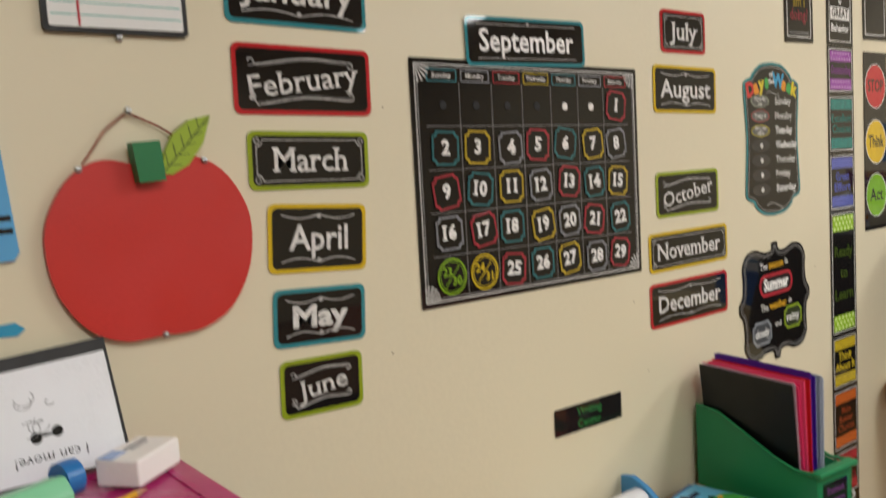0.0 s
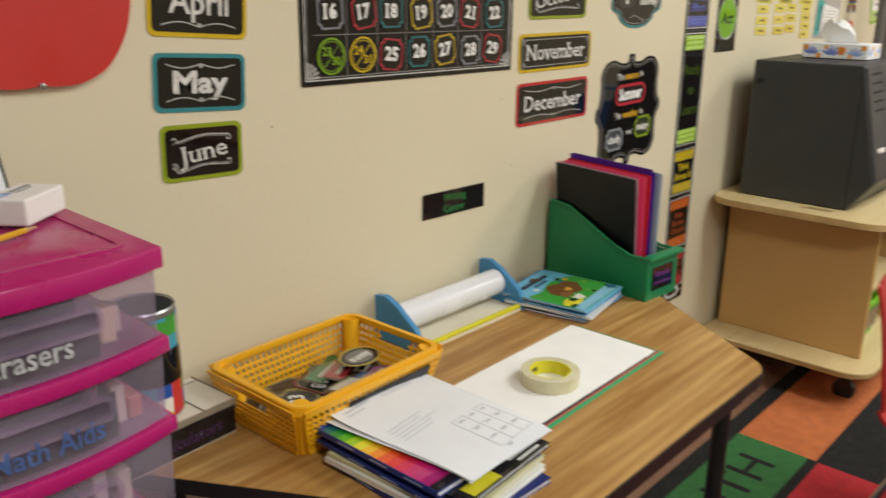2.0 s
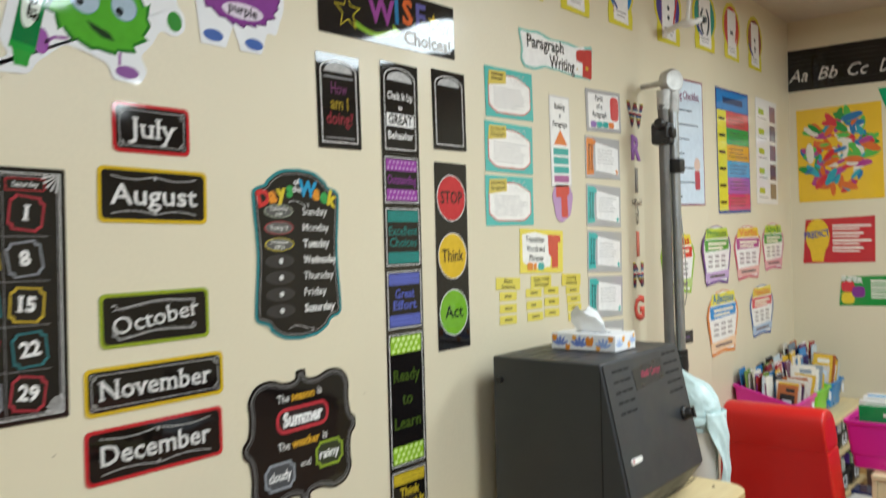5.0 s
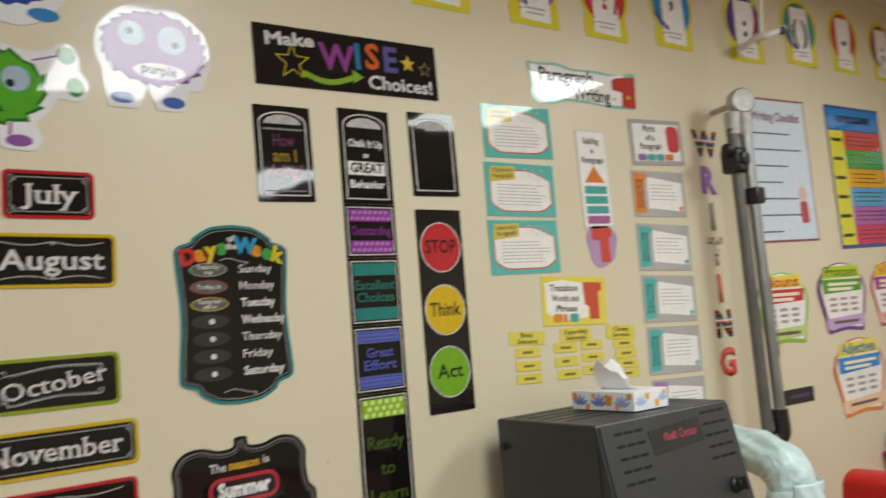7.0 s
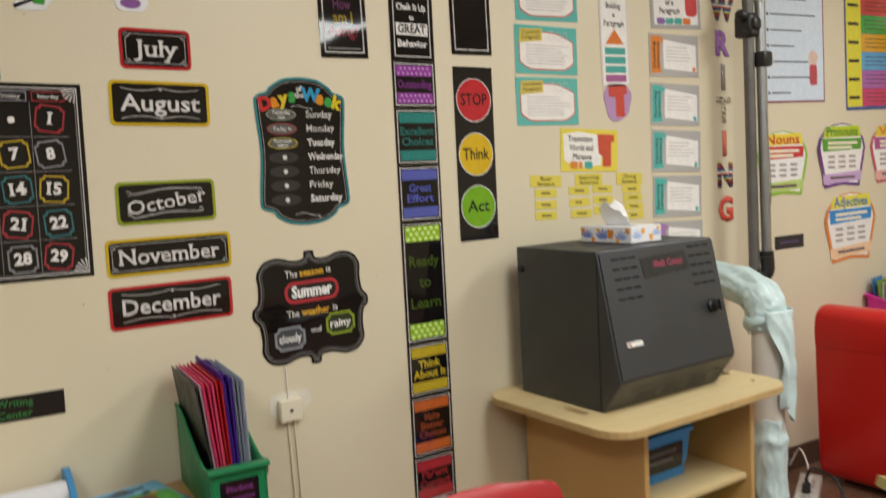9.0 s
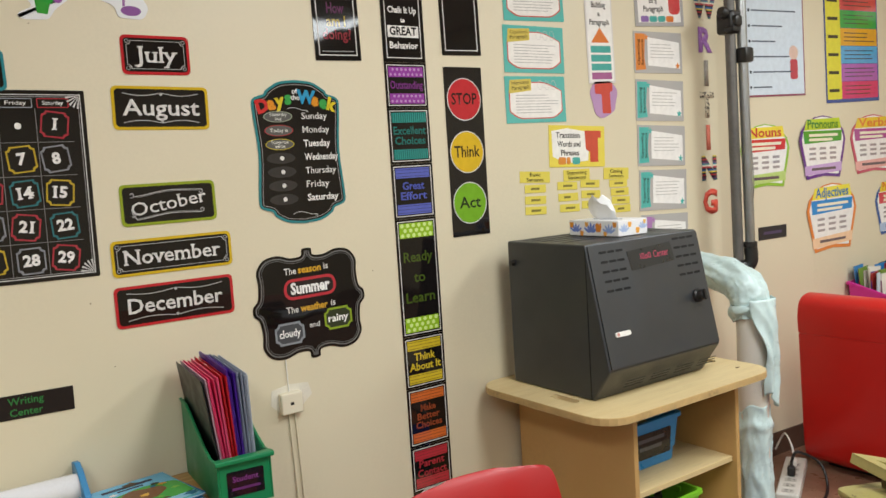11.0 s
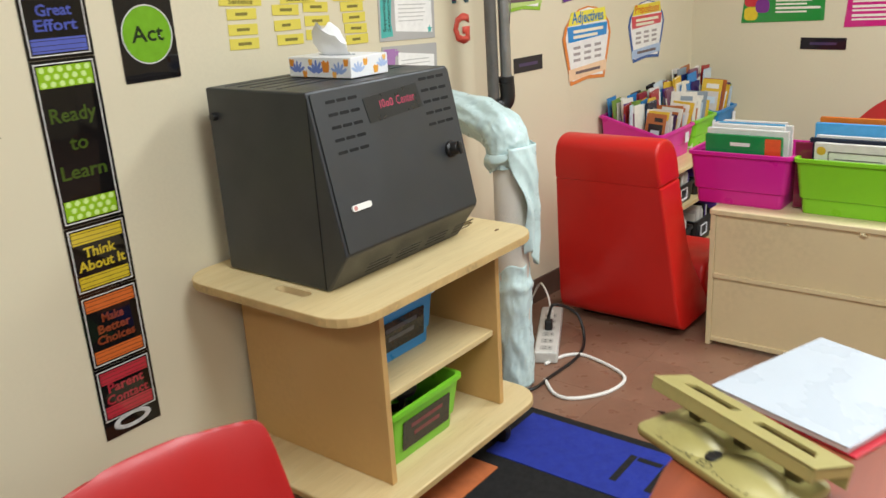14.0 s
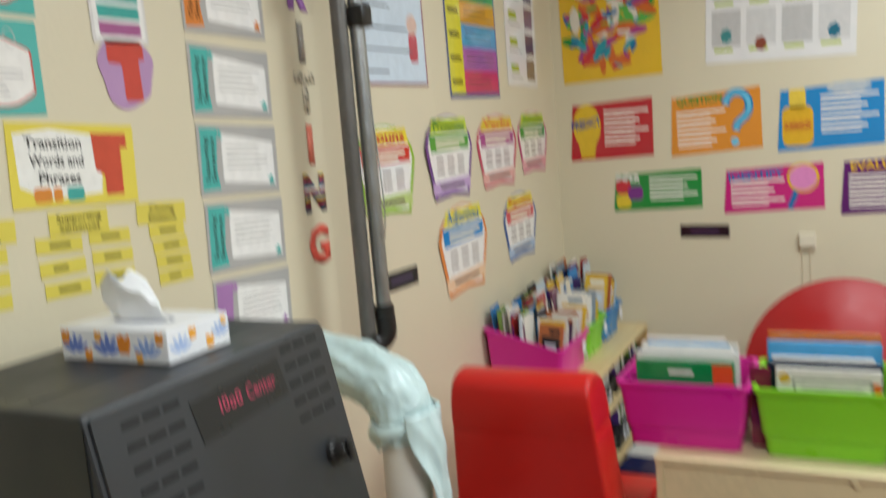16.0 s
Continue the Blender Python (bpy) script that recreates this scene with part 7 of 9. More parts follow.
for k, (txt, band, tint) in enumerate(TXT):
    z1, z0 = ZS[k], ZS[k + 1]
    h, c = z1 - z0, (z1 + z0) / 2
    p = part("panel", prism(rrect(SW, h - 0.001, 0.001, 2, 0, c), 0, INKED), card("0f0c0c"), strip, "black laminated panel")
    if k == 0:
        arch = [(-0.062, z0 + 0.012), (0.062, z0 + 0.012), (0.062, z1 - 0.05)] + [(0.062 * math.cos(a / 12 * math.pi) * (1 if 3 <= a <= 9 else 1), z1 - 0.042 + 0.03 * math.sin(a / 12 * math.pi)) for a in range(0, 13)] + [(-0.062, z1 - 0.05)]
        part("frame_line", ring(arch, [(x * 0.955, c + (z - c) * 0.975) for x, z in arch], INKED, o), chalk("d8d5d0"), p)
        part("ornament", prism([(0.05 * math.cos(a / 12 * math.pi), z1 - 0.047 + 0.025 * math.sin(a / 12 * math.pi)) for a in range(13)], INKED, o), chalk("b9b7b4"), p)
        for q, (line_, hh, w_) in enumerate((("Chalk It Up", 0.026, 0.1), ("to", 0.018, 0.016), ("GREAT", 0.034, 0.095), ("Behavior", 0.028, 0.1))):
            zz = z1 - 0.088 - (0, 0.029, 0.062, 0.103)[q]
            if q == 2:
                part("white_block", prism(rrect(0.108, 0.034, 0.001, 2, 0, zz), INKED, o), chalk("e6e3de"), p)
                part("lettering", words(line_, hh, w_, 0.001, 0, zz, o + 0.0003), ink("1b1818"), p)
            else:
                part("lettering", words(line_, hh, w_, 0.0006, 0, zz, o + 0.0002), chalk("e6e3de"), p)
        continue
    low = 0.04 if k == 7 else 0.0
    a, b = SW - 0.014, h - 0.014 - low
    cc = c + low / 2
    part("frame_line", ring(rrect(a, b, 0.001, 2, 0, cc), rrect(a - 0.005, b - 0.005, 0.001, 2, 0, cc), INKED, o), chalk("d4d1cc"), p)
    bh = 0.03 if h < 0.25 else 0.045
    for s in (-1, 1):
        bz = cc + s * (b / 2 - 0.006 - bh / 2)
        bp = part("band", prism(rrect(a - 0.012, bh, 0.001, 2, 0, bz), INKED, o), ink(band), p)
        if k in (1, 4):
            bm = bmesh.new()
            nx_, nj_, rd_ = (8, 2, 0.0042) if k == 1 else (6, 3, 0.0062)
            for j in range(nj_):
                for i in range(nx_ - j % 2):
                    add_prism(bm, disc(rd_, 10, -0.061 + (0.122 / nx_) * (i + 0.5 + 0.5 * (j % 2)), bz - bh / 2 + bh * (j + 0.5) / nj_), o, o + 0.0002)
            part("dot", bm, ink("b98abf" if k == 1 else "c9df8a"), bp)
        elif k == 2:
            part("stripe", bars([(-0.06 + 0.0075 * i, -0.0565 + 0.0075 * i, bz, bh) for i in range(16)], o, 0.0002), ink("1c5f5a"), bp)
        else:
            part("stripe", bars([(-0.06, 0.06, bz + (i - 1) * bh / 3, 0.0012) for i in range(3)], o, 0.0002), ink("3a2f24"), bp)
    lines = txt.split("\n")
    for q, ln in enumerate(lines):
        sz = (0.026 if len(lines) < 3 or h > 0.25 else 0.023) * (1.35 if h > 0.25 else 1)
        step = 0.062 if h > 0.25 else (0.026 if len(lines) == 3 else 0.03)
        part("lettering", words(ln, sz * 1.25, min(a * 0.86, len(ln) * sz * 0.6), 0.0008, 0, cc + ((len(lines) - 1) / 2 - q) * step, o + 0.0002), ink(tint), p)
    if k == 7:
        part("ornament", ring(disc(0.05, 20, 0, z0 + 0.03, 1, 0.4), disc(0.035, 20, 0, z0 + 0.03, 1, 0.3), INKED, o), chalk("c9c7c4"), p)


def header_card(x, z, w, h, tilt, label):
    t = notice("chart_card", label, "card", on_a(x, z, tilt), rrect(w, h, 0.002, 2), "0f0c0c", "small black cards")
    arch = [(-w * 0.42, -h * 0.44), (w * 0.42, -h * 0.44), (w * 0.42, h * 0.3)] + [(w * 0.42 * math.cos(a / 12 * math.pi), h * 0.33 + h * 0.11 * math.sin(a / 12 * math.pi)) for a in range(13)] + [(-w * 0.42, h * 0.3)]
    part("frame_line", ring(arch, [(q * 0.95, r * 0.97) for q, r in arch], INKED, o), chalk("d4d1cc"), t)
    part("ornament", prism([(w * 0.33 * math.cos(a / 12 * math.pi), h * 0.31 + h * 0.1 * math.sin(a / 12 * math.pi)) for a in range(13)], INKED, o), chalk("b0aeab"), t)
    return t


how = header_card(2.148, 1.769, 0.145, 0.227, 0.9, "black card asking how am I doing in coloured chalk")
for q, (ln, code) in enumerate((("How", "5f3454"), ("am I", "8f7a24"), ("doing?", "7f2c34"))):
    part("lettering", words(ln, 0.042, (0.055, 0.06, 0.09)[q], 0.0008, 0, 0.03 - 0.036 * q, o + 0.0002), ink(code), how)
part("trim_line", bars([(-0.05, 0.05, 0.058, 0.004)], INKED, 0.0004), chalk("8a8886"), how)
part("trim_line", bars([(-0.05, 0.05, -0.088, 0.003)], INKED, 0.0004), chalk("8a8886"), how)
header_card(2.583, 1.793, 0.151, 0.223, 0.9, "blank black chalkboard card with white frame")
sta = notice("stop_light_chart", "black strip with red, yellow and green circles", "chart", on_a(2.582, 1.382), rrect(0.147, 0.527, 0.002, 2), "120e0f")
for txt, z, code, tone, nm in (("STOP", 0.164, "b8262e", "2a1213", "red"), ("Think", 0.0, "d2ad1c", "2a2413", "yellow"), ("Act", -0.160, "6fa61c", "1b2a10", "green")):
    c_ = part("circle", prism(disc(0.063, 36, 0, z), INKED, o), ink(code), sta, f"{nm} circle")
    part("circle_edge", ring(disc(0.066, 36, 0, z), disc(0.0635, 36, 0, z), INKED, o), chalk("d8d5d0"), c_)
    part("lettering", words(txt, 0.05, (0.1, 0.1, 0.085)[(txt == "Think") + 2 * (txt == "Act")], 0.0009, 0, z, o + 0.0003), ink(tone), c_)

# banner
wise = notice("banner", "black banner reading make wise choices in coloured chalk", "banner", on_a(2.349, 2.010, 1.2), rrect(0.528, 0.147, 0.002, 2), "100d0d")
part("lettering", words("Make", 0.045, 0.13, 0.0014, -0.168, 0.041, o, turn=3), chalk("cfccc8"), wise)
part("lettering", words("Choices!", 0.05, 0.2, 0.0012, 0.145, -0.043, o), chalk("cfccc8"), wise)
for k, (ch, code) in enumerate((("W", "8a3f86"), ("I", "2f6f9a"), ("S", "c8602c"), ("E", "5a5690"))):
    part("letter", words(ch, 0.092, 0, 0.0028, (-0.042, 0.018, 0.062, 0.118)[k], (0.008, 0.018, 0.022, 0.02)[k], o), ink(code), wise)
star = lambda r, cx_, cz_: [((r if k % 2 == 0 else r * 0.42) * math.sin(k * math.pi / 5) * -1 + cx_, (r if k % 2 == 0 else r * 0.42) * math.cos(k * math.pi / 5) + cz_) for k in range(10)]
part("star", ring(star(0.048, -0.165, -0.012), star(0.041, -0.165, -0.012), INKED, o), ink("c2b22c"), wise, "yellow outlined star")
part("star", prism(star(0.024, 0.172, 0.018), INKED, o), ink("d2b43c"), wise, "yellow star")
part("star", ring(star(0.022, 0.226, 0.008), star(0.018, 0.226, 0.008), INKED, o), ink("8d8a60"), wise)
part("arrow", join(line([(-0.14 + 0.14 * k / 9, -0.035 - 0.018 * math.sin(k / 9 * math.pi)) for k in range(10)], 0.014, o), prism([(0.0, -0.05), (0.032, -0.032), (0.0, -0.015)], INKED, o)), ink("7fa62c"), wise, "lime arrow")


# ---- writing notices ----
def lines(x0, x1, z1, n, step, h=0.0022, seed=1):
    r = random.Random(seed)
    return [(x0, x1 - (x1 - x0) * r.uniform(0, 0.25), z1 - step * k, h) for k in range(n)]


for k, (x, z, ttl) in enumerate(((2.894, 1.879, None), (2.887, 1.709, "Opinion\nParagraph"), (2.884, 1.545, "Information\nParagraph"))):
    t = notice("paragraph_card", "teal card with a white bubble and small writing", "card", on_a(x, z, (1.7, 0, 0.4)[k]), rrect(0.266, 0.153, 0.002, 2), "5fb5ac", "paragraph cards")
    bl = [(0.118 * math.cos(a) * (1 + 0.04 * math.sin(3 * a)), -0.008 + 0.06 * math.sin(a) * (1 + 0.05 * math.cos(4 * a))) for a in (2 * math.pi * q / 40 for q in range(40))]
    bl = [(max(-0.118, min(0.118, x_ * 1.18)), max(-0.064, min(0.058, z_ * 1.12))) for x_, z_ in bl]
    part("bubble_edge", prism(bl, INKED, o), ink("c8584e"), t)
    part("bubble", prism([(x_ * 0.965, z_ * 0.94) for x_, z_ in bl], o, o + 0.0003), ink("eeeae4"), t)
    part("tag", prism([(-0.118, 0.02), (-0.02, 0.03), (-0.02, 0.068), (-0.112, 0.064)], o + 0.0003, o + 0.0009), ink("d2bd5c"), t, "yellow tag")
    if ttl:
        for q, w_ in enumerate(ttl.split("\n")):
            part("lettering", words(w_, 0.017, 0.075, 0.0001, -0.067, 0.055 - 0.016 * q, o + 0.0012, turn=4), ink("3a3426"), t)
    else:
        part("writing", bars([(-0.1, -0.035, 0.055, 0.006), (-0.1, -0.04, 0.042, 0.006)], o + 0.0009), ink("6a5a34"), t)
    part("writing", bars(lines(-0.09, 0.1, 0.014, 7, 0.0095, 0.002, seed=k), o + 0.0003), ink("aeaba8"), t)
    part("doodle", join(*[ring(disc(0.016, 14, 0.02 + 0.03 * q, 0.047, 0.7, 1.0), disc(0.0148, 14, 0.02 + 0.03 * q, 0.047, 0.68, 0.98), o + 0.0003, o + 0.0006) for q in range(3)]), ink("c9c6c2"), t)


bp = notice("paragraph_chart", "tall narrow chart about building a paragraph", "chart", on_a(3.200, 1.755, 1.3), rrect(0.135, 0.31, 0.004, 2), "d9d4d0")
part("inner_sheet", prism(rrect(0.122, 0.295, 0.003, 2), INKED, o), ink("eeebe6"), bp)
for q, w_ in enumerate(("Building", "a", "Paragraph")):
    part("lettering", words(w_, 0.027, (0.07, 0.012, 0.098)[q], 0.0006, 0, 0.118 - 0.03 * q, o + 0.0003), ink("2a2726"), bp)
part("triangle", prism([(-0.045, -0.012), (0.045, -0.012), (0, 0.04)], o, o + 0.0004), ink("d8793a"), bp, "orange triangle")
for q, code in enumerate(("4aa59c", "4aa59c", "4aa59c", "a45f8f")):
    part("bar", prism(rrect(0.1, 0.024, 0.002, 2, 0, -0.035 - 0.031 * q), o, o + 0.0004), ink(code), bp)
cut = notice("letter_cutout", "red letter-shaped cut-out on a lilac backing", "cut-out", on_a(3.208, 1.553, 1.0), [(0.066 * math.cos(a) * (1 + 0.08 * math.sin(5 * a)), 0.072 * math.sin(a) * (1 + 0.08 * math.cos(3 * a))) for a in (2 * math.pi * q / 36 for q in range(36))], "b58fb8")
part("letter_shape", prism(softened([(-0.045, 0.046), (0.045, 0.05), (0.045, 0.02), (0.03, 0.018), (0.032, -0.058), (-0.012, -0.058), (-0.012, 0.01), (-0.045, 0.012)], 0.006), INKED, o), ink("c84a3e"), cut, "plain red block shape")

pp = notice("paragraph_card", "grey card about the parts of a paragraph", "card", on_a(3.523, 1.892, 2.7), rrect(0.274, 0.154, 0.002, 2), "a9a6a4", "sentence cards")
part("inner_sheet", prism(rrect(0.24, 0.125, 0.003, 2), INKED, o), ink("ece8e4"), pp)
for q, w_ in enumerate(("Parts", "of a", "Paragraph")):
    part("lettering", words(w_, 0.03, (0.06, 0.045, 0.11)[q], 0.0006, -0.035, 0.046 - 0.03 * q, o + 0.0003), ink("2a2726"), pp)
part("figure_shape", prism(rrect(0.066, 0.09, 0.02, 3, 0.085, 0.012), o, o + 0.0004), ink("c84a4a"), pp, "plain red block shape")
for q, code in enumerate(("8a6aa8", "4aa59c", "4aa59c", "d8793a")):
    part("puzzle_shape", prism(rrect(0.044, 0.022, 0.008, 3, -0.085 + 0.047 * q, -0.05), o, o + 0.0004), ink(code), pp)

for k, (z, code, txt, tilt) in enumerate(((1.717, "d8823a", "Opening Sentence", 0.4), (1.539, "4fb0a8", "Supporting Sentence", -1.2), (1.370, "4fb0a8", "Supporting Sentence", -2.0), (1.203, "4fb0a8", "Supporting Sentence", -2.0), (1.035, "a878b0", None, -2.2))):
    t = notice("sentence_card", "grey card with a coloured tag and white writing sheet", "card", on_a(3.509, z, tilt), rrect(0.27, 0.152, 0.002, 2), "b0adaa", "sentence cards")
    part("tag", prism([(-0.128, -0.066), (-0.072, -0.062), (-0.08, -0.02), (-0.072, 0.068), (-0.126, 0.068)], INKED, o), ink(code), t, "coloured tag")
    if txt:
        for q, w_ in enumerate(txt.split(" ")):
            part("lettering", words(w_, 0.019, 0.095, 0.0004, -0.11 + 0.02 * q, 0.0, o + 0.0003, turn=90), ink("2b4a46" if k else "5a3416"), t)
    part("sheet", prism([(-0.06, -0.048), (0.122, -0.058), (0.12, 0.04), (-0.06, 0.056)], INKED, o), ink("efece8"), t)
    part("writing", bars(lines(-0.045, 0.1, 0.03, 5, 0.012, 0.0028, k), o), ink("bdbab6"), t)
    part("star", prism(star(0.015, 0.108, -0.048), o, o + 0.0003), ink(code), t)
    part("star", prism(star(0.014, -0.066, 0.055), o, o + 0.0003), ink(code), t)

tr_ = notice("transition_card", "yellow card reading transition words and phrases", "card", on_a(3.065, 1.383, -2.0), rrect(0.268, 0.143, 0.002, 2), "e2cf52")
part("inner_sheet", prism([(-0.118, -0.035), (-0.06, -0.058), (0.05, -0.05), (0.06, 0.05), (-0.05, 0.062), (-0.122, 0.052)], INKED, o), ink("eeebe4"), tr_)
for q, w_ in enumerate(("Transition", "Words and", "Phrases")):
    part("lettering", words(w_, 0.027, (0.115, 0.11, 0.085)[q], 0.0006, -0.045 + 0.004 * q, 0.037 - 0.03 * q, o + 0.0003), ink("2a2726"), tr_)
part("figure_shape", prism([(0.035, 0.055), (0.115, 0.055), (0.115, 0.03), (0.1, 0.03), (0.1, -0.055), (0.06, -0.055), (0.06, -0.02), (0.04, -0.01)], o, o + 0.0005), ink("c8503a"), tr_, "plain red block shape")
for q, code in enumerate(("d8893a", "d8893a", "4aa59c")):
    part("puzzle_shape", prism(rrect((0.035, 0.018, 0.036)[q], 0.025, 0.007, 3, (-0.075, -0.045, -0.008)[q], -0.05), o, o + 0.0006), ink(code), tr_)


def strip_note(x, z, w, h, txt, seed):
    r = random.Random(seed)
    t = notice("sentence_strip", "small yellow paper strip with a word", "paper strip", on_a(x, z, r.uniform(-3.5, -0.5)), [(-w / 2, -h / 2), (w / 2, -h / 2), (w / 2, h / 2), (-w / 2, h / 2)], "dccb56", "yellow strips", front=0.001)
    if txt:
        for q, w_ in enumerate(txt.split(" ")):
            part("lettering", words(w_, 0.018, min(w * 0.8, len(w_) * 0.0095), 0.0003, 0, 0.008 - 0.017 * q, 0.0015), ink("4a431e"), t)
    else:
        part("writing", bars([(-w * 0.22, w * r.uniform(0.1, 0.3), 0, h * 0.28)], 0.001), ink("7d7336"), t)


strip_note(2.861, 1.287, 0.134, 0.038, "Basic Sentence", 1)
strip_note(3.055, 1.284, 0.126, 0.04, "Supporting Sentences", 2)
strip_note(3.253, 1.279, 0.13, 0.042, "Closing Sentence", 3)
for k, (x, z) in enumerate(((2.860, 1.248), (2.859, 1.210), (2.858, 1.175), (3.008, 1.249), (3.118, 1.25), (3.01, 1.21), (3.12, 1.213), (3.015, 1.172), (3.12, 1.176), (3.262, 1.243), (3.268, 1.212), (3.272, 1.181), (3.274, 1.15))):
    strip_note(x, z, 0.094, 0.027, None, k + 10)

pw_out = softened([(-0.243, 0.062), (-0.2, 0.058), (-0.12, 0.066), (-0.04, 0.052), (0.06, 0.056), (0.16, 0.05), (0.25, 0.066), (0.252, 0.04), (0.244, 0.02), (0.24, -0.058), (0.12, -0.06), (0.02, -0.052), (-0.08, -0.05), (-0.15, -0.066), (-0.21, -0.064), (-0.236, -0.04), (-0.224, -0.005)], 0.014)
pw = notice("banner", "white and mint banner reading paragraph writing", "banner", on_a(3.193, 2.047, 1.6), pw_out, "8fc4b8")
part("inner_sheet", prism([(x_ * 0.86 - 0.022, z_ * 0.86) for x_, z_ in pw_out], INKED, o), ink("eeece8"), pw)
part("lettering", words("Paragraph", 0.058, 0.235, 0.0012, -0.075, 0.026, o + 0.0003, turn=1), ink("1f1c1c"), pw)
part("lettering", words("Writing", 0.06, 0.17, 0.0012, 0.03, -0.027, o + 0.0003), ink("1f1c1c"), pw)
part("figure_shape", prism(softened([(0.128, 0.03), (0.15, 0.04), (0.246, 0.052), (0.238, -0.056), (0.17, -0.054), (0.176, -0.005), (0.13, 0.0)], 0.008), INKED, o + 0.0004), ink("b8403a"), pw, "plain red block shape")
part("trim_shape", prism(disc(0.012, 14, 0.205, -0.02, 1, 0.6), o + 0.0004, o + 0.0008), ink("c9a83a"), pw, "small yellow shape")
part("star", prism(star(0.008, 0.135, -0.03), o, o + 0.0004), ink("c9a83a"), pw)

def banded(name, codes, period):
    """Card printed with narrow bands of colour, one above the other."""
    mat = paint(name, codes[0], 0.55, 0.05)
    nt = mat.node_tree
    xyz = nt.nodes.new("ShaderNodeSeparateXYZ")
    nt.links.new(nt.nodes.new("ShaderNodeTexCoord").outputs["Object"], xyz.inputs[0])
    m = nt.nodes.new("ShaderNodeMath")
    m.operation = "MULTIPLY_ADD"
    m.inputs[1].default_value, m.inputs[2].default_value = 1 / period, 50.5
    nt.links.new(xyz.outputs[2], m.inputs[0])
    f = nt.nodes.new("ShaderNodeMath")
    f.operation = "FRACT"
    nt.links.new(m.outputs[0], f.inputs[0])
    r = nt.nodes.new("ShaderNodeValToRGB")
    r.color_ramp.interpolation = "CONSTANT"
    for k, code in enumerate(codes):
        e = r.color_ramp.elements[k] if k < 2 else r.color_ramp.elements.new(k / len(codes))
        e.position, e.color = k / len(codes), rgb(code)
    nt.links.new(f.outputs[0], r.inputs[0])
    nt.links.new(r.outputs[0], nt.nodes["Principled BSDF"].inputs["Base Color"])
    return mat


def spotted(name, ground, spot, scale, lo, hi):
    """Card printed with small spots."""
    mat = paint(name, ground, 0.55, 0.05)
    nt = mat.node_tree
    v = nt.nodes.new("ShaderNodeTexVoronoi")
    v.inputs["Scale"].default_value = scale
    nt.links.new(nt.nodes.new("ShaderNodeTexCoord").outputs["Object"], v.inputs["Vector"])
    mr = nt.nodes.new("ShaderNodeMapRange")
    mr.inputs[1].default_value, mr.inputs[2].default_value = lo, hi
    nt.links.new(v.outputs["Distance"], mr.inputs[0])
    nt.links.new(mixed(nt, mr.outputs[0], rgb(spot), rgb(ground)), nt.nodes["Principled BSDF"].inputs["Base Color"])
    return mat


BANDS = banded("banded_print", ["22222a", "b03038", "2a2a34", "d0b83a", "2f5f9a", "22222a", "b8404a", "e0d8c8", "3a7a86", "6a3a6a"], 0.062)
PRINTS = {"W": BANDS, "N": BANDS, "R": spotted("purple_dot_print", "9a66ae", "cdaad6", 150.0, 0.15, 0.3), "I": ink("948d86"), "T": spotted("leopard_print", "cfc2a8", "35302c", 95.0, 0.36, 0.46), "i": spotted("coral_print", "d8735c", "e8a08c", 140.0, 0.15, 0.3), "G": spotted("red_dot_print", "d8503e", "ec8a78", 150.0, 0.15, 0.3)}
for ch, z, key in zip("WRITING", (1.902, 1.77, 1.641, 1.517, 1.388, 1.266, 1.133), "WRITiNG"):
    t = thing("wall_letter", f"cut-out capital letter {ch} in a printed pattern", "letter", on_a(3.79, z), "cut-out letters")
    bmw = words(ch, 0.128, 0, 0.006, 0, 0, 0.001)
    geo = bmesh.ops.extrude_face_region(bmw, geom=bmw.faces[:])
    bmesh.ops.translate(bmw, vec=(0, -0.001, 0), verts=[v for v in geo["geom"] if isinstance(v, bmesh.types.BMVert)])
    part("letter", bmw, PRINTS[key], t)

# ---- colour cut-outs ----
def fuzz(rx, rz, n, amp, cx_=0.0, cz_=0.0, seed=0):
    r = random.Random(seed)
    out = []
    for k in range(n):
        a = 2 * math.pi * k / n
        q = 1 + amp * (1 if k % 2 else -0.5) * r.uniform(0.6, 1.2)
        out.append((cx_ + rx * math.cos(a) * q, cz_ + rz * math.sin(a) * q))
    return out


def tufts(rx, rz, n, amp, cx_, cz_, seed):
    """A shaggy outline: tufts that lean one way round."""
    r = random.Random(seed)
    out = []
    for k in range(n):
        a = 2 * math.pi * (k + r.uniform(-0.2, 0.2)) / n
        lean_, q = 0.75 * 2 * math.pi / n, amp * r.uniform(0.5, 1.3)
        for da, f in ((0.0, 1.0), (0.35 * lean_, 1.0 + 0.25 * q), (lean_ * 1.15, 1.0 + q)):
            out.append((cx_ + rx * f * math.cos(a + da), cz_ + rz * f * math.sin(a + da)))
    return out


gm_out = softened([(-0.147, 0.102), (-0.078, 0.09), (-0.05, 0.1), (0.0, 0.104), (0.06, 0.09), (0.1, 0.095), (0.12, 0.116), (0.15, 0.112), (0.16, 0.085), (0.155, 0.062), (0.174, 0.042), (0.174, 0.01), (0.15, -0.006), (0.118, 0.004), (0.098, -0.03), (0.072, -0.055), (0.088, -0.082), (0.072, -0.11), (0.012, -0.107), (0.008, -0.08), (-0.03, -0.066), (-0.075, -0.056), (-0.108, -0.082), (-0.128, -0.098), (-0.14, -0.12), (-0.2, -0.122), (-0.208, -0.108), (-0.172, -0.092), (-0.19, -0.066)], 0.012)
gm = notice("colour_cutout", "white-edged green cut-out with crayon and word green", "cut-out", on_a(1.545, 1.85), gm_out, "e7e8ea", "colour cut-outs")
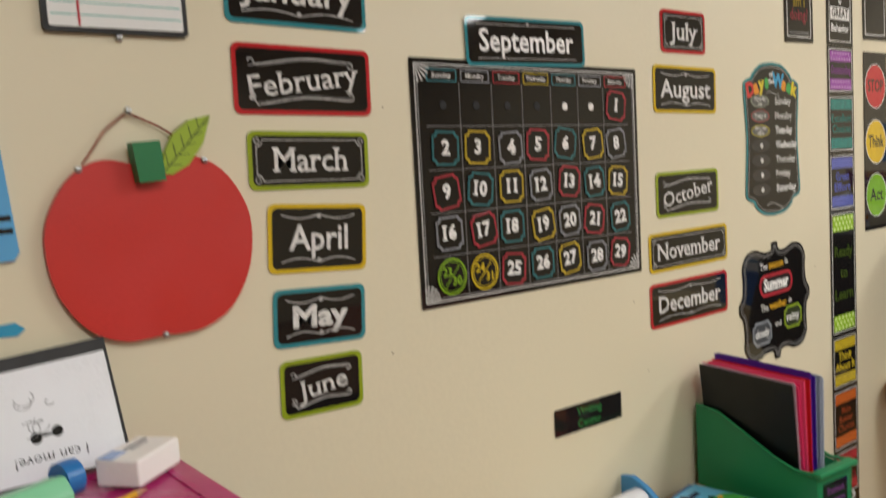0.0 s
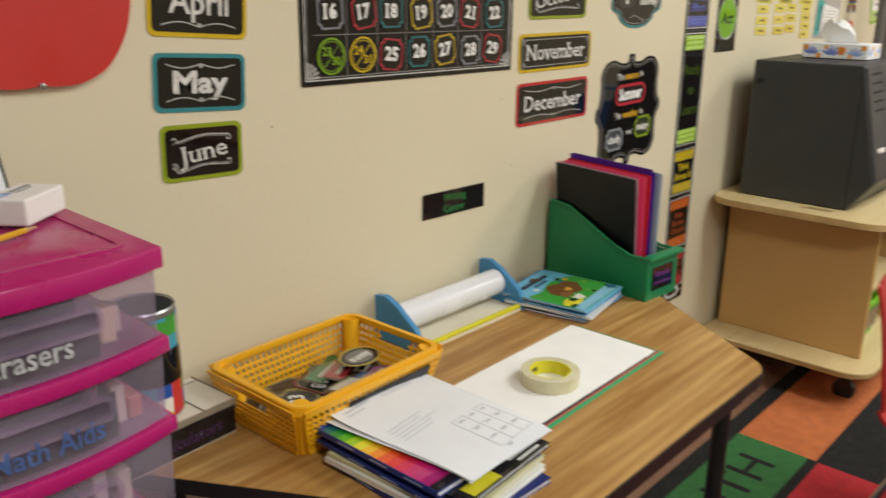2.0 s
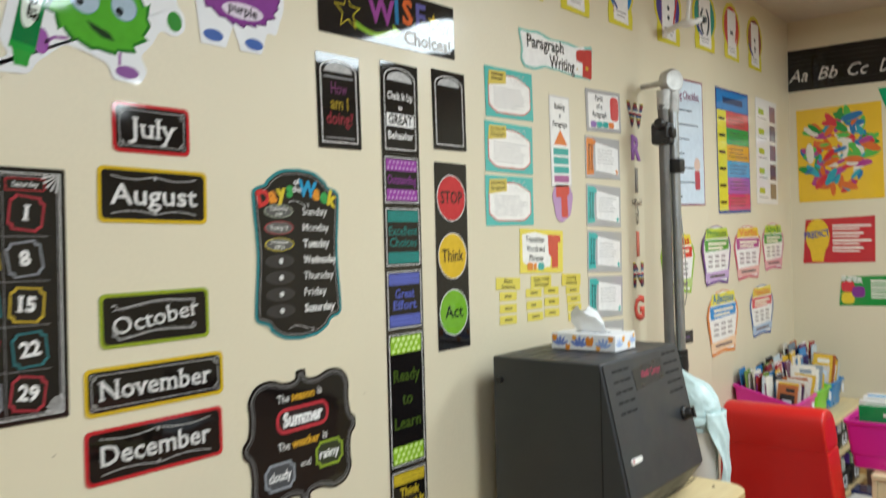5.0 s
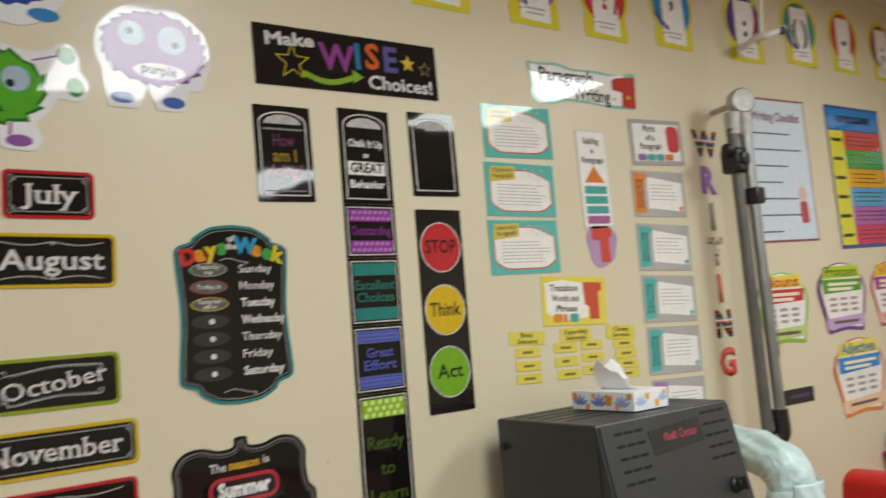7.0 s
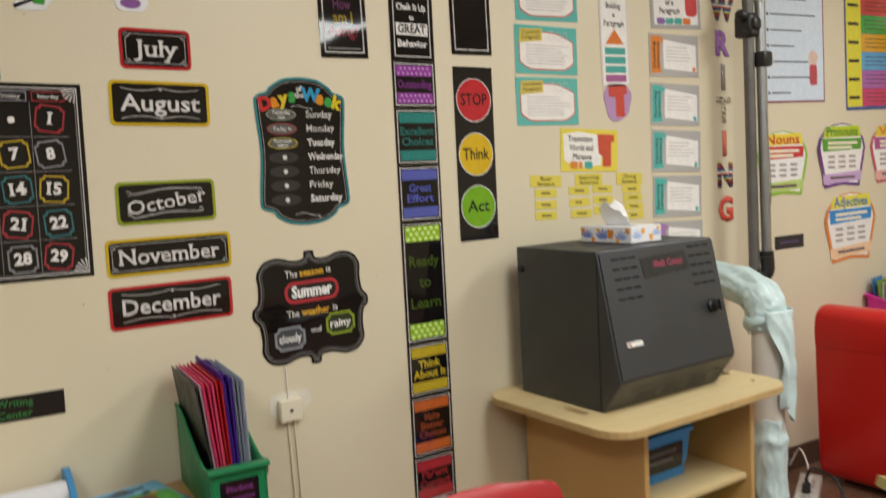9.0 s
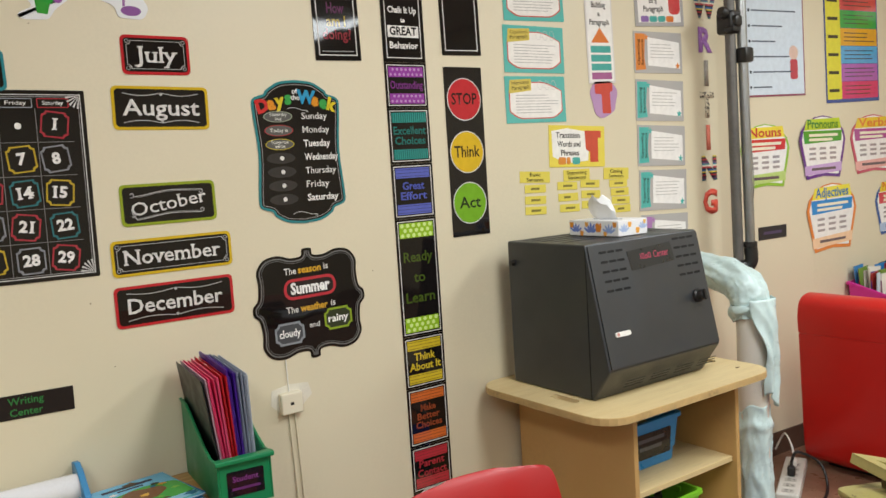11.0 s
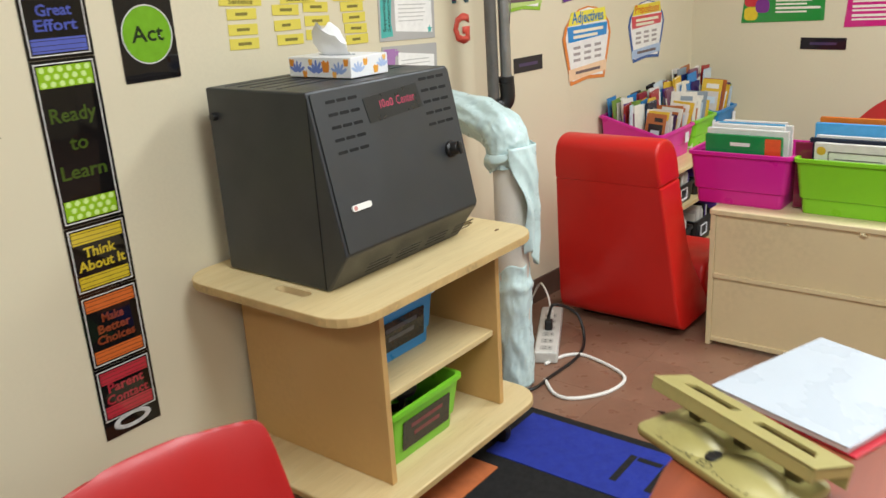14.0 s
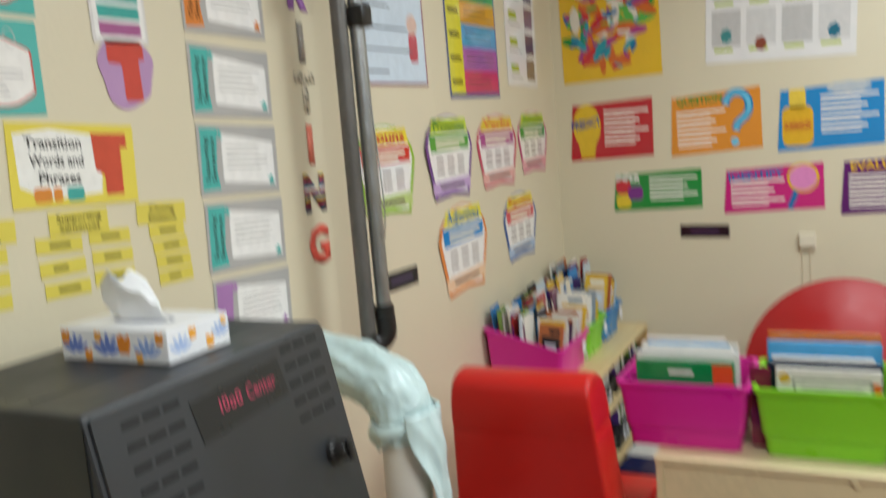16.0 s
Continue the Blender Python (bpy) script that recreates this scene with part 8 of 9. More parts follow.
part("limb_line", line([(0.07, 0.072), (0.095, 0.08), (0.12, 0.088)], 0.004, o), ink("9a6aa2"), gm)
part("limb_line", line([(-0.07, -0.045), (-0.095, -0.048), (-0.112, -0.06)], 0.006, o), ink("9a6aa2"), gm)
part("paw_shape", prism(disc(0.014, 16, -0.118, -0.058, 1, 1.7), INKED, o), ink("9a5aa6"), gm)
part("limb_line", line([(0.03, -0.055), (0.028, -0.08)], 0.006, o), ink("9a6aa2"), gm)
part("fur_edge", prism(tufts(0.094, 0.072, 15, 0.14, -0.003, 0.015, 2), INKED, o), ink("2a6e24"), gm, "dark green shaggy edge")
part("fur_shape", prism(tufts(0.088, 0.066, 15, 0.12, -0.003, 0.015, 2), o, o + 0.0003), ink("55a52a"), gm, "furry green shape")
for ex, ez, er, qx, qz in ((-0.036, 0.033, 0.027, -0.047, 0.026), (0.041, 0.032, 0.025, 0.031, 0.022)):
    part("round_spot", prism(disc(er + 0.0015, 24, ex, ez), o + 0.0003, o + 0.0005), ink("6a8a9a"), gm)
    part("round_spot", prism(disc(er, 24, ex, ez), o + 0.0005, o + 0.0008), ink("a9bccb"), gm)
    part("dark_dot", prism(disc(0.008, 16, qx, qz), o + 0.0008, o + 0.001), ink("1b2026"), gm)
part("dark_patch", prism([(-0.035, -0.005), (-0.025, -0.02), (-0.005, -0.033), (0.02, -0.036), (0.01, -0.022), (-0.012, -0.014)], o + 0.0003, o + 0.0006), ink("1d3a1c"), gm)
part("paw_shape", prism(disc(0.018, 20, 0.134, 0.09), INKED, o), ink("3f8a3a"), gm)
part("paw_shape", prism(disc(0.018, 20, 0.15, 0.026, 0.95, 1.1), INKED, o), ink("3f8a3a"), gm)
part("foot_shape", prism(disc(0.024, 20, 0.044, -0.09, 1, 0.5), INKED, o), ink("8a5a98"), gm)
part("crayon", prism([(-0.172, -0.07), (-0.129, -0.078), (-0.09, 0.079), (-0.132, 0.09)], o, o + 0.0004), ink("17743a"), gm, "green crayon shape")
part("crayon_band", prism([(-0.134, 0.081), (-0.092, 0.071), (-0.088, 0.085), (-0.13, 0.095)], o + 0.0004, o + 0.0006), ink("2f9a3c"), gm)
part("crayon_band", prism([(-0.174, -0.076), (-0.131, -0.084), (-0.128, -0.072), (-0.171, -0.064)], o + 0.0004, o + 0.0006), ink("2f9a3c"), gm)
part("crayon_tip", prism([(-0.165, -0.106), (-0.143, -0.108), (-0.136, -0.083), (-0.168, -0.077)], o, o + 0.0004), ink("3a9a3c"), gm)
part("tag", prism([(-0.131 + 0.017 * math.cos(a) + 0.012 * math.sin(a), 0.01 + 0.05 * math.sin(a)) for a in (2 * math.pi * q / 24 for q in range(24))], o + 0.0006, o + 0.0008), ink("dfe8dc"), gm)
part("lettering", words("green", 0.03, 0.07, 0.0008, -0.131, 0.01, o + 0.0011, turn=77), ink("141c14"), gm)
pm_out = [(0.124 * math.cos(a) - 0.008, 0.012 + 0.105 * math.sin(a)) for a in (2 * math.pi * q / 40 for q in range(40))]
pm_out = [(x_, z_ if z_ > -0.045 else -0.045 - (0.072 if abs(abs(x_ + 0.026) - 0.052) < 0.036 else 0.022)) for x_, z_ in pm_out]
pm_ = notice("colour_cutout", "white-edged purple cut-out with the word purple", "cut-out", on_a(1.865, 1.962), softened(pm_out, 0.004, 2), "e7e8ea", "colour cut-outs")
part("fur_edge", prism(tufts(0.108, 0.078, 22, 0.09, -0.008, 0.018, 5), INKED, o), ink("5a2468"), pm_, "dark purple shaggy edge")
part("fur_shape", prism(tufts(0.104, 0.074, 22, 0.08, -0.008, 0.018, 5), o, o + 0.0003), ink("83408e"), pm_, "furry purple shape")
for ex, ez, er, qx, qz in ((-0.057, 0.045, 0.027, -0.06, 0.05), (0.03, 0.04, 0.031, 0.036, 0.03)):
    part("round_spot", prism(disc(er, 24, ex, ez), o + 0.0003, o + 0.0006), ink("a9b6c8"), pm_)
    part("dark_dot", prism(disc(0.008, 16, qx, qz), o + 0.0006, o + 0.0008), ink("2a2430"), pm_)
part("foot_shape", prism(disc(0.025, 20, -0.078, -0.096, 1, 0.5), INKED, o), ink("4a66a8"), pm_)
part("foot_shape", prism(disc(0.025, 20, 0.028, -0.098, 1, 0.5), INKED, o), ink("4a66a8"), pm_)
part("tag", prism(disc(0.055, 28, 0.0, -0.032, 1, 0.32), o + 0.0003, o + 0.0006), ink("dcd0de"), pm_)
part("lettering", words("purple", 0.029, 0.076, 0.0007, 0.0, -0.03, o + 0.0009, turn=-4), ink("1f1622"), pm_)
bm_ = notice("colour_cutout", "white-edged blue cut-out above the others", "cut-out", on_a(1.56, 2.08), [(0.13 * math.cos(a), 0.085 * math.sin(a) * (1 + 0.12 * math.sin(4 * a))) for a in (2 * math.pi * q / 36 for q in range(36))], "e7e8ea", "colour cut-outs")
part("fur_shape", prism(fuzz(0.105, 0.06, 40, 0.07, 0.0, 0.01, 8), INKED, o), ink("2a4a98"), bm_, "furry blue shape")
part("foot_shape", prism(disc(0.03, 20, 0.08, -0.062, 1, 0.45), INKED, o), ink("3a86c0"), bm_)
part("crayon_tip", prism([(-0.1, -0.075), (-0.07, -0.06), (-0.05, -0.02), (-0.08, -0.02)], INKED, o), ink("d8a23a"), bm_)

# ---- apple, notepad sign, crayon ----
ap = thing("apple_sign", "red painted wooden apple sign hung on a twisted cord", "sign", on_a(0.398, 1.294))
apple = mirror_outline([(0, 0.108), (0.03, 0.122), (0.07, 0.126), (0.11, 0.1), (0.138, 0.05), (0.142, 0.0), (0.13, -0.05), (0.1, -0.095), (0.06, -0.117), (0.02, -0.12), (0, -0.117)], 5)
bm = prism(apple, 0.001, 0.013)
part("apple", bm, paint("red_sign_paint", "c02c26", 0.42, 0.06, 5.0, 200.0, 0.04), ap, "flat red apple board")
part("stem", prism([(-0.028, 0.148), (0.01, 0.15), (0.014, 0.096), (-0.022, 0.094)], 0.012, 0.034), paint("green_block", "17703f", 0.5, 0.06), ap, "green wooden block stem")
leaf = [(0.016, 0.105), (0.03, 0.103), (0.055, 0.116), (0.078, 0.145), (0.092, 0.185), (0.06, 0.178), (0.035, 0.158), (0.02, 0.13)]
lf = part("leaf", prism(leaf, 0.006, 0.016), paint("lime_leaf_paint", "93ab28", 0.5, 0.06), ap, "lime wooden leaf")
part("vein", join(line([(0.016, 0.105), (0.05, 0.14), (0.09, 0.184)], 0.0018, 0.0165), *[line([(0.025 + 0.012 * k, 0.114 + 0.013 * k), (0.022 + 0.012 * k, 0.134 + 0.012 * k)], 0.0014, 0.0165) for k in range(5)], *[line([(0.028 + 0.012 * k, 0.117 + 0.013 * k), (0.045 + 0.011 * k, 0.116 + 0.015 * k)], 0.0014, 0.0165) for k in range(5)]), paint("leaf_ink", "4a5a1c", 0.6), lf)
part("cord", tube([(-0.088, -0.014, 0.122), (-0.055, -0.008, 0.165), (-0.022, -0.004, 0.19)], 0.0016, 6), paint("twisted_cord", "8a4a3a", 0.9, 0.5, 120.0), ap)
part("cord", tube([(0.07, -0.012, 0.135), (0.02, -0.008, 0.17), (-0.022, -0.004, 0.19)], 0.0016, 6), paint("twisted_cord", "8a4a3a", 0.9, 0.5, 120.0), ap)
for nx_, nz_ in ((-0.022, 0.192), (-0.093, 0.116), (0.078, 0.121), (0.0, -0.118)):
    part("nail", turned(lathe([(0.001, 0.006), (0.004, 0.005), (0.005, 0.0)], 12), Matrix.Translation((nx_, -0.012, nz_)) @ pose(0, 0, 0, 90, 0, 0)), STEEL, ap)
npd = thing("notepad_sign", "lined notepad-shaped sign with black edge", "sign", on_a(0.377, 1.70))
part("board", prism(rrect(0.19, 0.225, 0.006), 0, 0.008), plain("1b1a1a"), npd, "black board")
part("sheet", prism(rrect(0.176, 0.211, 0.003), 0.008, 0.009), card("e6e6e4"), npd)
part("rule", bars([(-0.085, 0.085, -0.09 + 0.016 * k, 0.0016) for k in range(12)], 0.009), ink("6fb8ae"), npd, "teal ruled lines")
part("margin", bars([(-0.052, -0.049, 0, 0.208)], 0.0094), ink("b8343c"), npd, "red margin line")
part("hole", join(prism(disc(0.006, 14, -0.07, -0.05), 0.009, 0.0098), prism(disc(0.006, 14, -0.07, 0.05), 0.009, 0.0098)), plain("141414"), npd)
part("nail", turned(lathe([(0.001, 0.006), (0.004, 0.005), (0.005, 0.0)], 12), Matrix.Translation((0.0, -0.002, -0.117)) @ pose(0, 0, 0, 90, 0, 0)), STEEL, npd)
cr = thing("crayon_sign", "big light blue crayon cut-out sign on the wall", "sign", on_a(0.165, 1.40))
part("crayon", prism([(-0.06, -0.1), (0.055, -0.1), (0.062, -0.09), (0.048, 0.11), (0.02, 0.16), (-0.03, 0.16), (-0.055, 0.11)], 0, 0.006), card("58a0d0"), cr)
part("stripe", bars([(-0.06, 0.057, -0.062, 0.007), (-0.06, 0.056, -0.046, 0.007)], 0.006), ink("15171a"), cr)
part("label_shape", prism(rrect(0.05, 0.08, 0.02, 4, 0.012, 0.02), 0.006, 0.0066), ink("1b2a3a"), cr)
bt_ = thing("tape_scrap", "scrap of bright blue tape on the wall", "tape", on_a(0.203, 1.212))
part("scrap", prism([(-0.03, -0.005), (0.012, -0.008), (0.022, 0.0), (0.01, 0.01), (-0.03, 0.007)], 0, 0.001), card("2f93b8"), bt_)

# ---- small labels ----
wc = notice("centre_label", "black label reading writing center in green", "label", on_a(1.268, 0.853, -1.0), rrect(0.205, 0.056, 0.001, 2), "1a1818")
part("lettering", words("Writing", 0.024, 0.075, 0.0002, 0.0, 0.012, o), ink("2d7a3c"), wc)
part("lettering", words("Center", 0.024, 0.07, 0.0002, 0.0, -0.014, o), ink("2d7a3c"), wc)
for m in (on_a(4.178, 0.977, 0.0), on_b(0.474, 0.904, -1.0)):
    t = notice("wall_label", "dark label strip with unreadable purple writing", "label", m, rrect(0.185 if m.translation.x < 5 else 0.206, 0.055, 0.001, 2), "221d24", "wall labels")
    part("writing", bars([(-0.06, 0.06, 0, 0.012)], INKED), ink("4a3a5c"), t)

ob_ = thing("outlet_box", "white surface socket box with wires running down", "outlet", on_a(1.915, 0.72))
CREAM_BOX = paint("cream_plastic", "ddd3bb", 0.45, 0.06)
part("box", box(-0.032, 0.032, -0.022, 0.0, -0.03, 0.03, 0.005, 3), CREAM_BOX, ob_)
part("port", box(-0.006, 0.004, -0.0226, -0.0218, -0.004, 0.004), BLACK, ob_)
part("smear", prism([(0.034, -0.02), (0.07, 0.01), (0.06, 0.045), (0.0, 0.05), (-0.05, 0.04), (-0.055, 0.0), (-0.034, -0.02)], 0, 0.0006), paint("patch_white", "ded7c6", 0.7, 0.1), ob_, "pale paint patch")
part("wire", tube([(-0.006, -0.003, -0.03), (0.004, -0.003, -0.35), (0.014, -0.003, -0.61)], 0.0022, 6), WALLP, ob_, "thin cream wire")
part("wire", tube([(0.012, -0.003, -0.03), (0.022, -0.003, -0.35), (0.034, -0.003, -0.61)], 0.0022, 6), WALLP, ob_, "thin cream wire")
part("wire", tube([(0.0, -0.003, 0.03), (-0.002, -0.003, 0.12)], 0.0018, 6), WHITE, ob_)
ob2 = thing("outlet_box", "small white surface box on the end wall", "outlet", on_b(0.062, 0.857))
part("box", box(-0.033, 0.033, -0.022, 0.0, -0.03, 0.03, 0.005, 3), CREAM_BOX, ob2)
part("wire", tube([(-0.02, -0.003, -0.03), (-0.02, -0.003, -0.3)], 0.002, 6), WALLP, ob2)
part("wire", tube([(0.01, -0.003, -0.03), (0.01, -0.003, -0.3)], 0.002, 6), WALLP, ob2)
hk = thing("wall_bracket", "white plastic wall bracket with a stub arm", "bracket", pose(0, 0, 0))
part("arm", tube(curve_points([(4.02, WALL_Y2, 2.27), (4.0, 1.05, 2.285), (4.02, 1.0, 2.29), (4.10, 0.985, 2.32)], 5), [0.011] * 6 + [0.016] * 4 + [0.012] * 6, 12), WHITE, hk, smooth=True)
part("stub", tube([(4.0, 1.02, 2.29), (3.985, 1.0, 2.42)], 0.009, 10), WHITE, hk)
part("knob", turned(lathe([(0.001, 0.014), (0.012, 0.012), (0.014, 0.0), (0.012, -0.012), (0.001, -0.014)], 14), Matrix.Translation((4.075, 0.98, 2.305))), BLACK, hk, "small dark knob", True)
part("plate", turned(lathe([(0.001, 0.01), (0.022, 0.009), (0.024, 0.0)], 18), Matrix.Translation((4.02, WALL_Y2, 2.27)) @ pose(0, 0, 0, 90, 0, 0)), WHITE, hk)

# ---- punctuation cards ----
for k, (x, z, code, sym) in enumerate(((2.65, 2.345, "3a78b8", "?"), (3.005, 2.352, "8a5fa0", "."), (3.325, 2.358, "c0393c", "!"), (3.68, 2.378, "2f82c0", ","), (4.10, 2.38, "4a3f8a", ":"), (4.455, 2.405, "2f8a7c", "( )"), (4.81, 2.418, "c0403c", "-"), (5.16, 2.42, "8a4a3c", ";"))):
    ol = [(-0.1, -0.14), (0.1, -0.14), (0.105, -0.09)] + [(0.128 * math.cos(a), 0.01 + 0.105 * math.sin(a)) for a in (radians(-35 + 25 * q) for q in range(11))] + [(-0.105, -0.09)]
    ol = ol[:2] + [(0.105, -0.09)] + [(0.125 * math.cos(radians(-40 + 26 * q)), 0.02 + 0.12 * math.sin(radians(-40 + 26 * q))) for q in range(11)] + [(-0.105, -0.09)]
    t = notice("punctuation_card", "yellow-edged punctuation card with notebook page and pencil", "card", on_a(x, z, 1.0), ol, "d8cc3a", "punctuation cards")
    part("circle", prism(disc(0.105, 32, 0, 0.015), INKED, o), ink(code), t, "coloured circle")
    part("page", prism([(-0.06, -0.12), (0.065, -0.125), (0.06, 0.1), (-0.055, 0.1)], o, o + 0.0004), ink("efecea"), t)
    part("symbol", words(sym, 0.12, 0, 0.004, 0.0, 0.0 if sym not in ".," else 0.05, o + 0.0007), ink("b8343c" if sym == "!" else "2f3a44"), t)
    part("writing", bars([(-0.045, 0.045, -0.085, 0.005), (-0.035, 0.035, -0.1, 0.005)], o + 0.0004), ink("a9a6a4"), t)
    part("spiral", bars([(-0.066, -0.054, 0.09 - 0.018 * q, 0.005) for q in range(11)], o + 0.0004), ink("b05a5a"), t)
    part("pencil_shape", line([(-0.1, -0.02), (-0.03, -0.075)] if k % 2 else [(0.08, 0.07), (0.045, -0.05)], 0.014, o + 0.0012), ink(("c0393c", "3a4a8a")[k % 2]), t)

# ---- charts past the pole ----
ck = notice("checklist_poster", "pale blue writing checklist poster with dark lines", "poster", on_a(4.225, 1.83, 1.0), rrect(0.39, 0.556, 0.002, 2), "8a4a5c")
part("sheet", prism(rrect(0.375, 0.54, 0.002, 2), INKED, o), ink("cfdbe6"), ck)
part("lettering", words("Writing Checklist", 0.05, 0.3, 0.0012, 0.005, 0.205, o + 0.0003), ink("7a3a5c"), ck)
part("writing", bars([(-0.15, -0.15 + w_, 0.14 - 0.063 * k, 0.006) for k, w_ in enumerate((0.23, 0.29, 0.2, 0.15, 0.24, 0.26, 0.12))], o), ink("5a6270"), ck)
part("bullet", join(*[prism(rrect(0.012, 0.012, 0.002, 2, -0.165, 0.14 - 0.063 * k), o, o + 0.0004) for k in range(7)]), ink("333b48"), ck)
part("figure_shape", prism(rrect(0.05, 0.085, 0.012, 3, 0.12, -0.165), o, o + 0.0004), ink("b8454e"), ck, "plain red shape")
part("figure_shape", prism(disc(0.03, 18, 0.12, -0.095), o, o + 0.0004), ink("d8b8a8"), ck, "plain pale shape")

rb = notice("process_poster", "rainbow-banded writing process poster with blue header", "poster", on_a(4.81, 1.825, 1.5), rrect(0.46, 0.6, 0.002, 2), "3f4f8a")
part("header", prism(rrect(0.44, 0.09, 0.002, 2, 0, 0.245), INKED, o), ink("3a7fc0"), rb, "blue header")
part("lettering", bars([(-0.14, 0.14, 0.245, 0.03)], o), ink("26406a"), rb)
part("column", prism(rrect(0.12, 0.48, 0.002, 2, -0.16, -0.045), INKED, o), ink("d8cf3a"), rb, "yellow column")
for k, code in enumerate(("c84a4a", "3f9a42", "d8a02c", "58a0cc", "a85fa8", "c83a6a")):
    z = 0.155 - 0.08 * k
    b_ = part("band", prism([(-0.1, z - 0.039), (0.22, z - 0.039), (0.22, z + 0.039), (-0.1, z + 0.039)], INKED, o + 0.0003), ink(code), rb)
    part("writing", bars(lines(-0.07, 0.2, z + 0.018, 3, 0.018, 0.004, k), o + 0.0003), ink("4a4440"), rb)
    part("writing", bars([(-0.205, -0.12, z, 0.014)], o), ink("3a3420"), rb)

wp = notice("photo_poster", "white poster with small photos and lime captions", "poster", on_a(5.33, 1.86, 0.0), rrect(0.36, 0.56, 0.002, 2), "e4e1dd")
for k in range(5):
    z = 0.21 - 0.105 * k
    part("photo", prism(rrect(0.1, 0.085, 0.002, 2, 0.1, z), INKED, o), ink(("8a6a7a", "6a5a6a", "7a5a70", "6a4a5a", "8a7a6a")[k]), wp)
    part("caption", prism(rrect(0.09, 0.03, 0.008, 3, -0.09, z), INKED, o), ink("a9b83a"), wp, "lime caption")
    part("writing", bars([(-0.14, 0.0, z - 0.035, 0.005)], INKED), ink("9a9794"), wp)


def grammar(x0, x1, z1, z0, title, edge, head, tcol, band, foot, label):
    w, h = x1 - x0, z1 - z0
    ol = [(-0.36 * w, -0.5 * h), (0.0, -0.46 * h), (0.36 * w, -0.5 * h), (0.42 * w, -0.24 * h)] + [(0.5 * w * math.cos(radians(-20 + 22 * q)), 0.1 * h + 0.4 * h * math.sin(radians(-20 + 22 * q))) for q in range(11)] + [(-0.42 * w, -0.24 * h)]
    t = notice("grammar_card", label, "card", on_a((x0 + x1) / 2, (z0 + z1) / 2), ol, edge, "grammar cards")
    inner = [(q * 0.9, r * 0.93 + 0.005) for q, r in ol]
    part("sheet", prism(inner, INKED, o), ink("ece9e4"), t)
    part("band", prism([(-0.4 * w, 0.06 * h), (0.4 * w, 0.09 * h), (0.42 * w, 0.26 * h), (-0.42 * w, 0.26 * h)], o, o + 0.0004), ink(band), t)
    part("header", prism([(-0.4 * w, 0.27 * h), (0.4 * w, 0.29 * h), (0.36 * w, 0.46 * h), (-0.34 * w, 0.44 * h)], o, o + 0.0006), ink(head), t)
    part("lettering", words(title, h * 0.2, w * 0.66, 0.0012, 0, 0.36 * h, o + 0.001), ink(tcol), t)
    part("footer", prism([(-0.4 * w, -0.44 * h), (0.4 * w, -0.4 * h), (0.4 * w, -0.25 * h), (-0.4 * w, -0.29 * h)], o, o + 0.0004), ink(foot), t)
    part("writing", bars([(-0.3 * w, 0.32 * w, 0.19 * h, 0.012), (-0.3 * w, 0.2 * w, 0.12 * h, 0.012)], o + 0.0004), ink("e9e2c8"), t)
    part("writing", bars([((-0.3 + 0.22 * i) * w, (-0.16 + 0.22 * i) * w, (-0.02 - 0.08 * j) * h, 0.011) for i in range(3) for j in range(3)], o), ink("a39a98"), t)
    part("writing", bars([(-0.26 * w, 0.26 * w, -0.345 * h, 0.012)], o + 0.0004), ink("6a5a5c"), t)


grammar(3.985, 4.305, 1.438, 1.168, "Nouns", "8fb83a", "e6cf3a", "c0392c", "c8342c", "b9cf7a", "lime-edged noun chart with red band")
grammar(4.364, 4.739, 1.466, 1.186, "Pronouns", "6a3f86", "b9cc3a", "3a7a34", "4f9a34", "c3a2cf", "purple-edged pronoun chart with green band")
grammar(4.78, 5.2, 1.466, 1.189, "Verbs", "c0586a", "e0c23a", "d8803a", "a8508a", "e2a8a0", "pink-edged verb chart with plum band")
grammar(5.215, 5.60, 1.478, 1.219, "Adverbs", "c05a80", "b8cc3a", "3a8a3a", "3a8f3f", "e0a2a8", "pink-edged adverb chart with green band")
grammar(4.41, 4.823, 1.162, 0.855, "Adjectives", "d8803a", "e6d84a", "2f6fa8", "2f86c8", "ecc6a0", "orange-edged adjective chart with blue band")
grammar(4.997, 5.39, 1.153, 0.882, "Prepositions", "3a5a98", "e6cf3a", "d0702c", "cf4a56", "a9bcd8", "blue-edged preposition chart with red band")


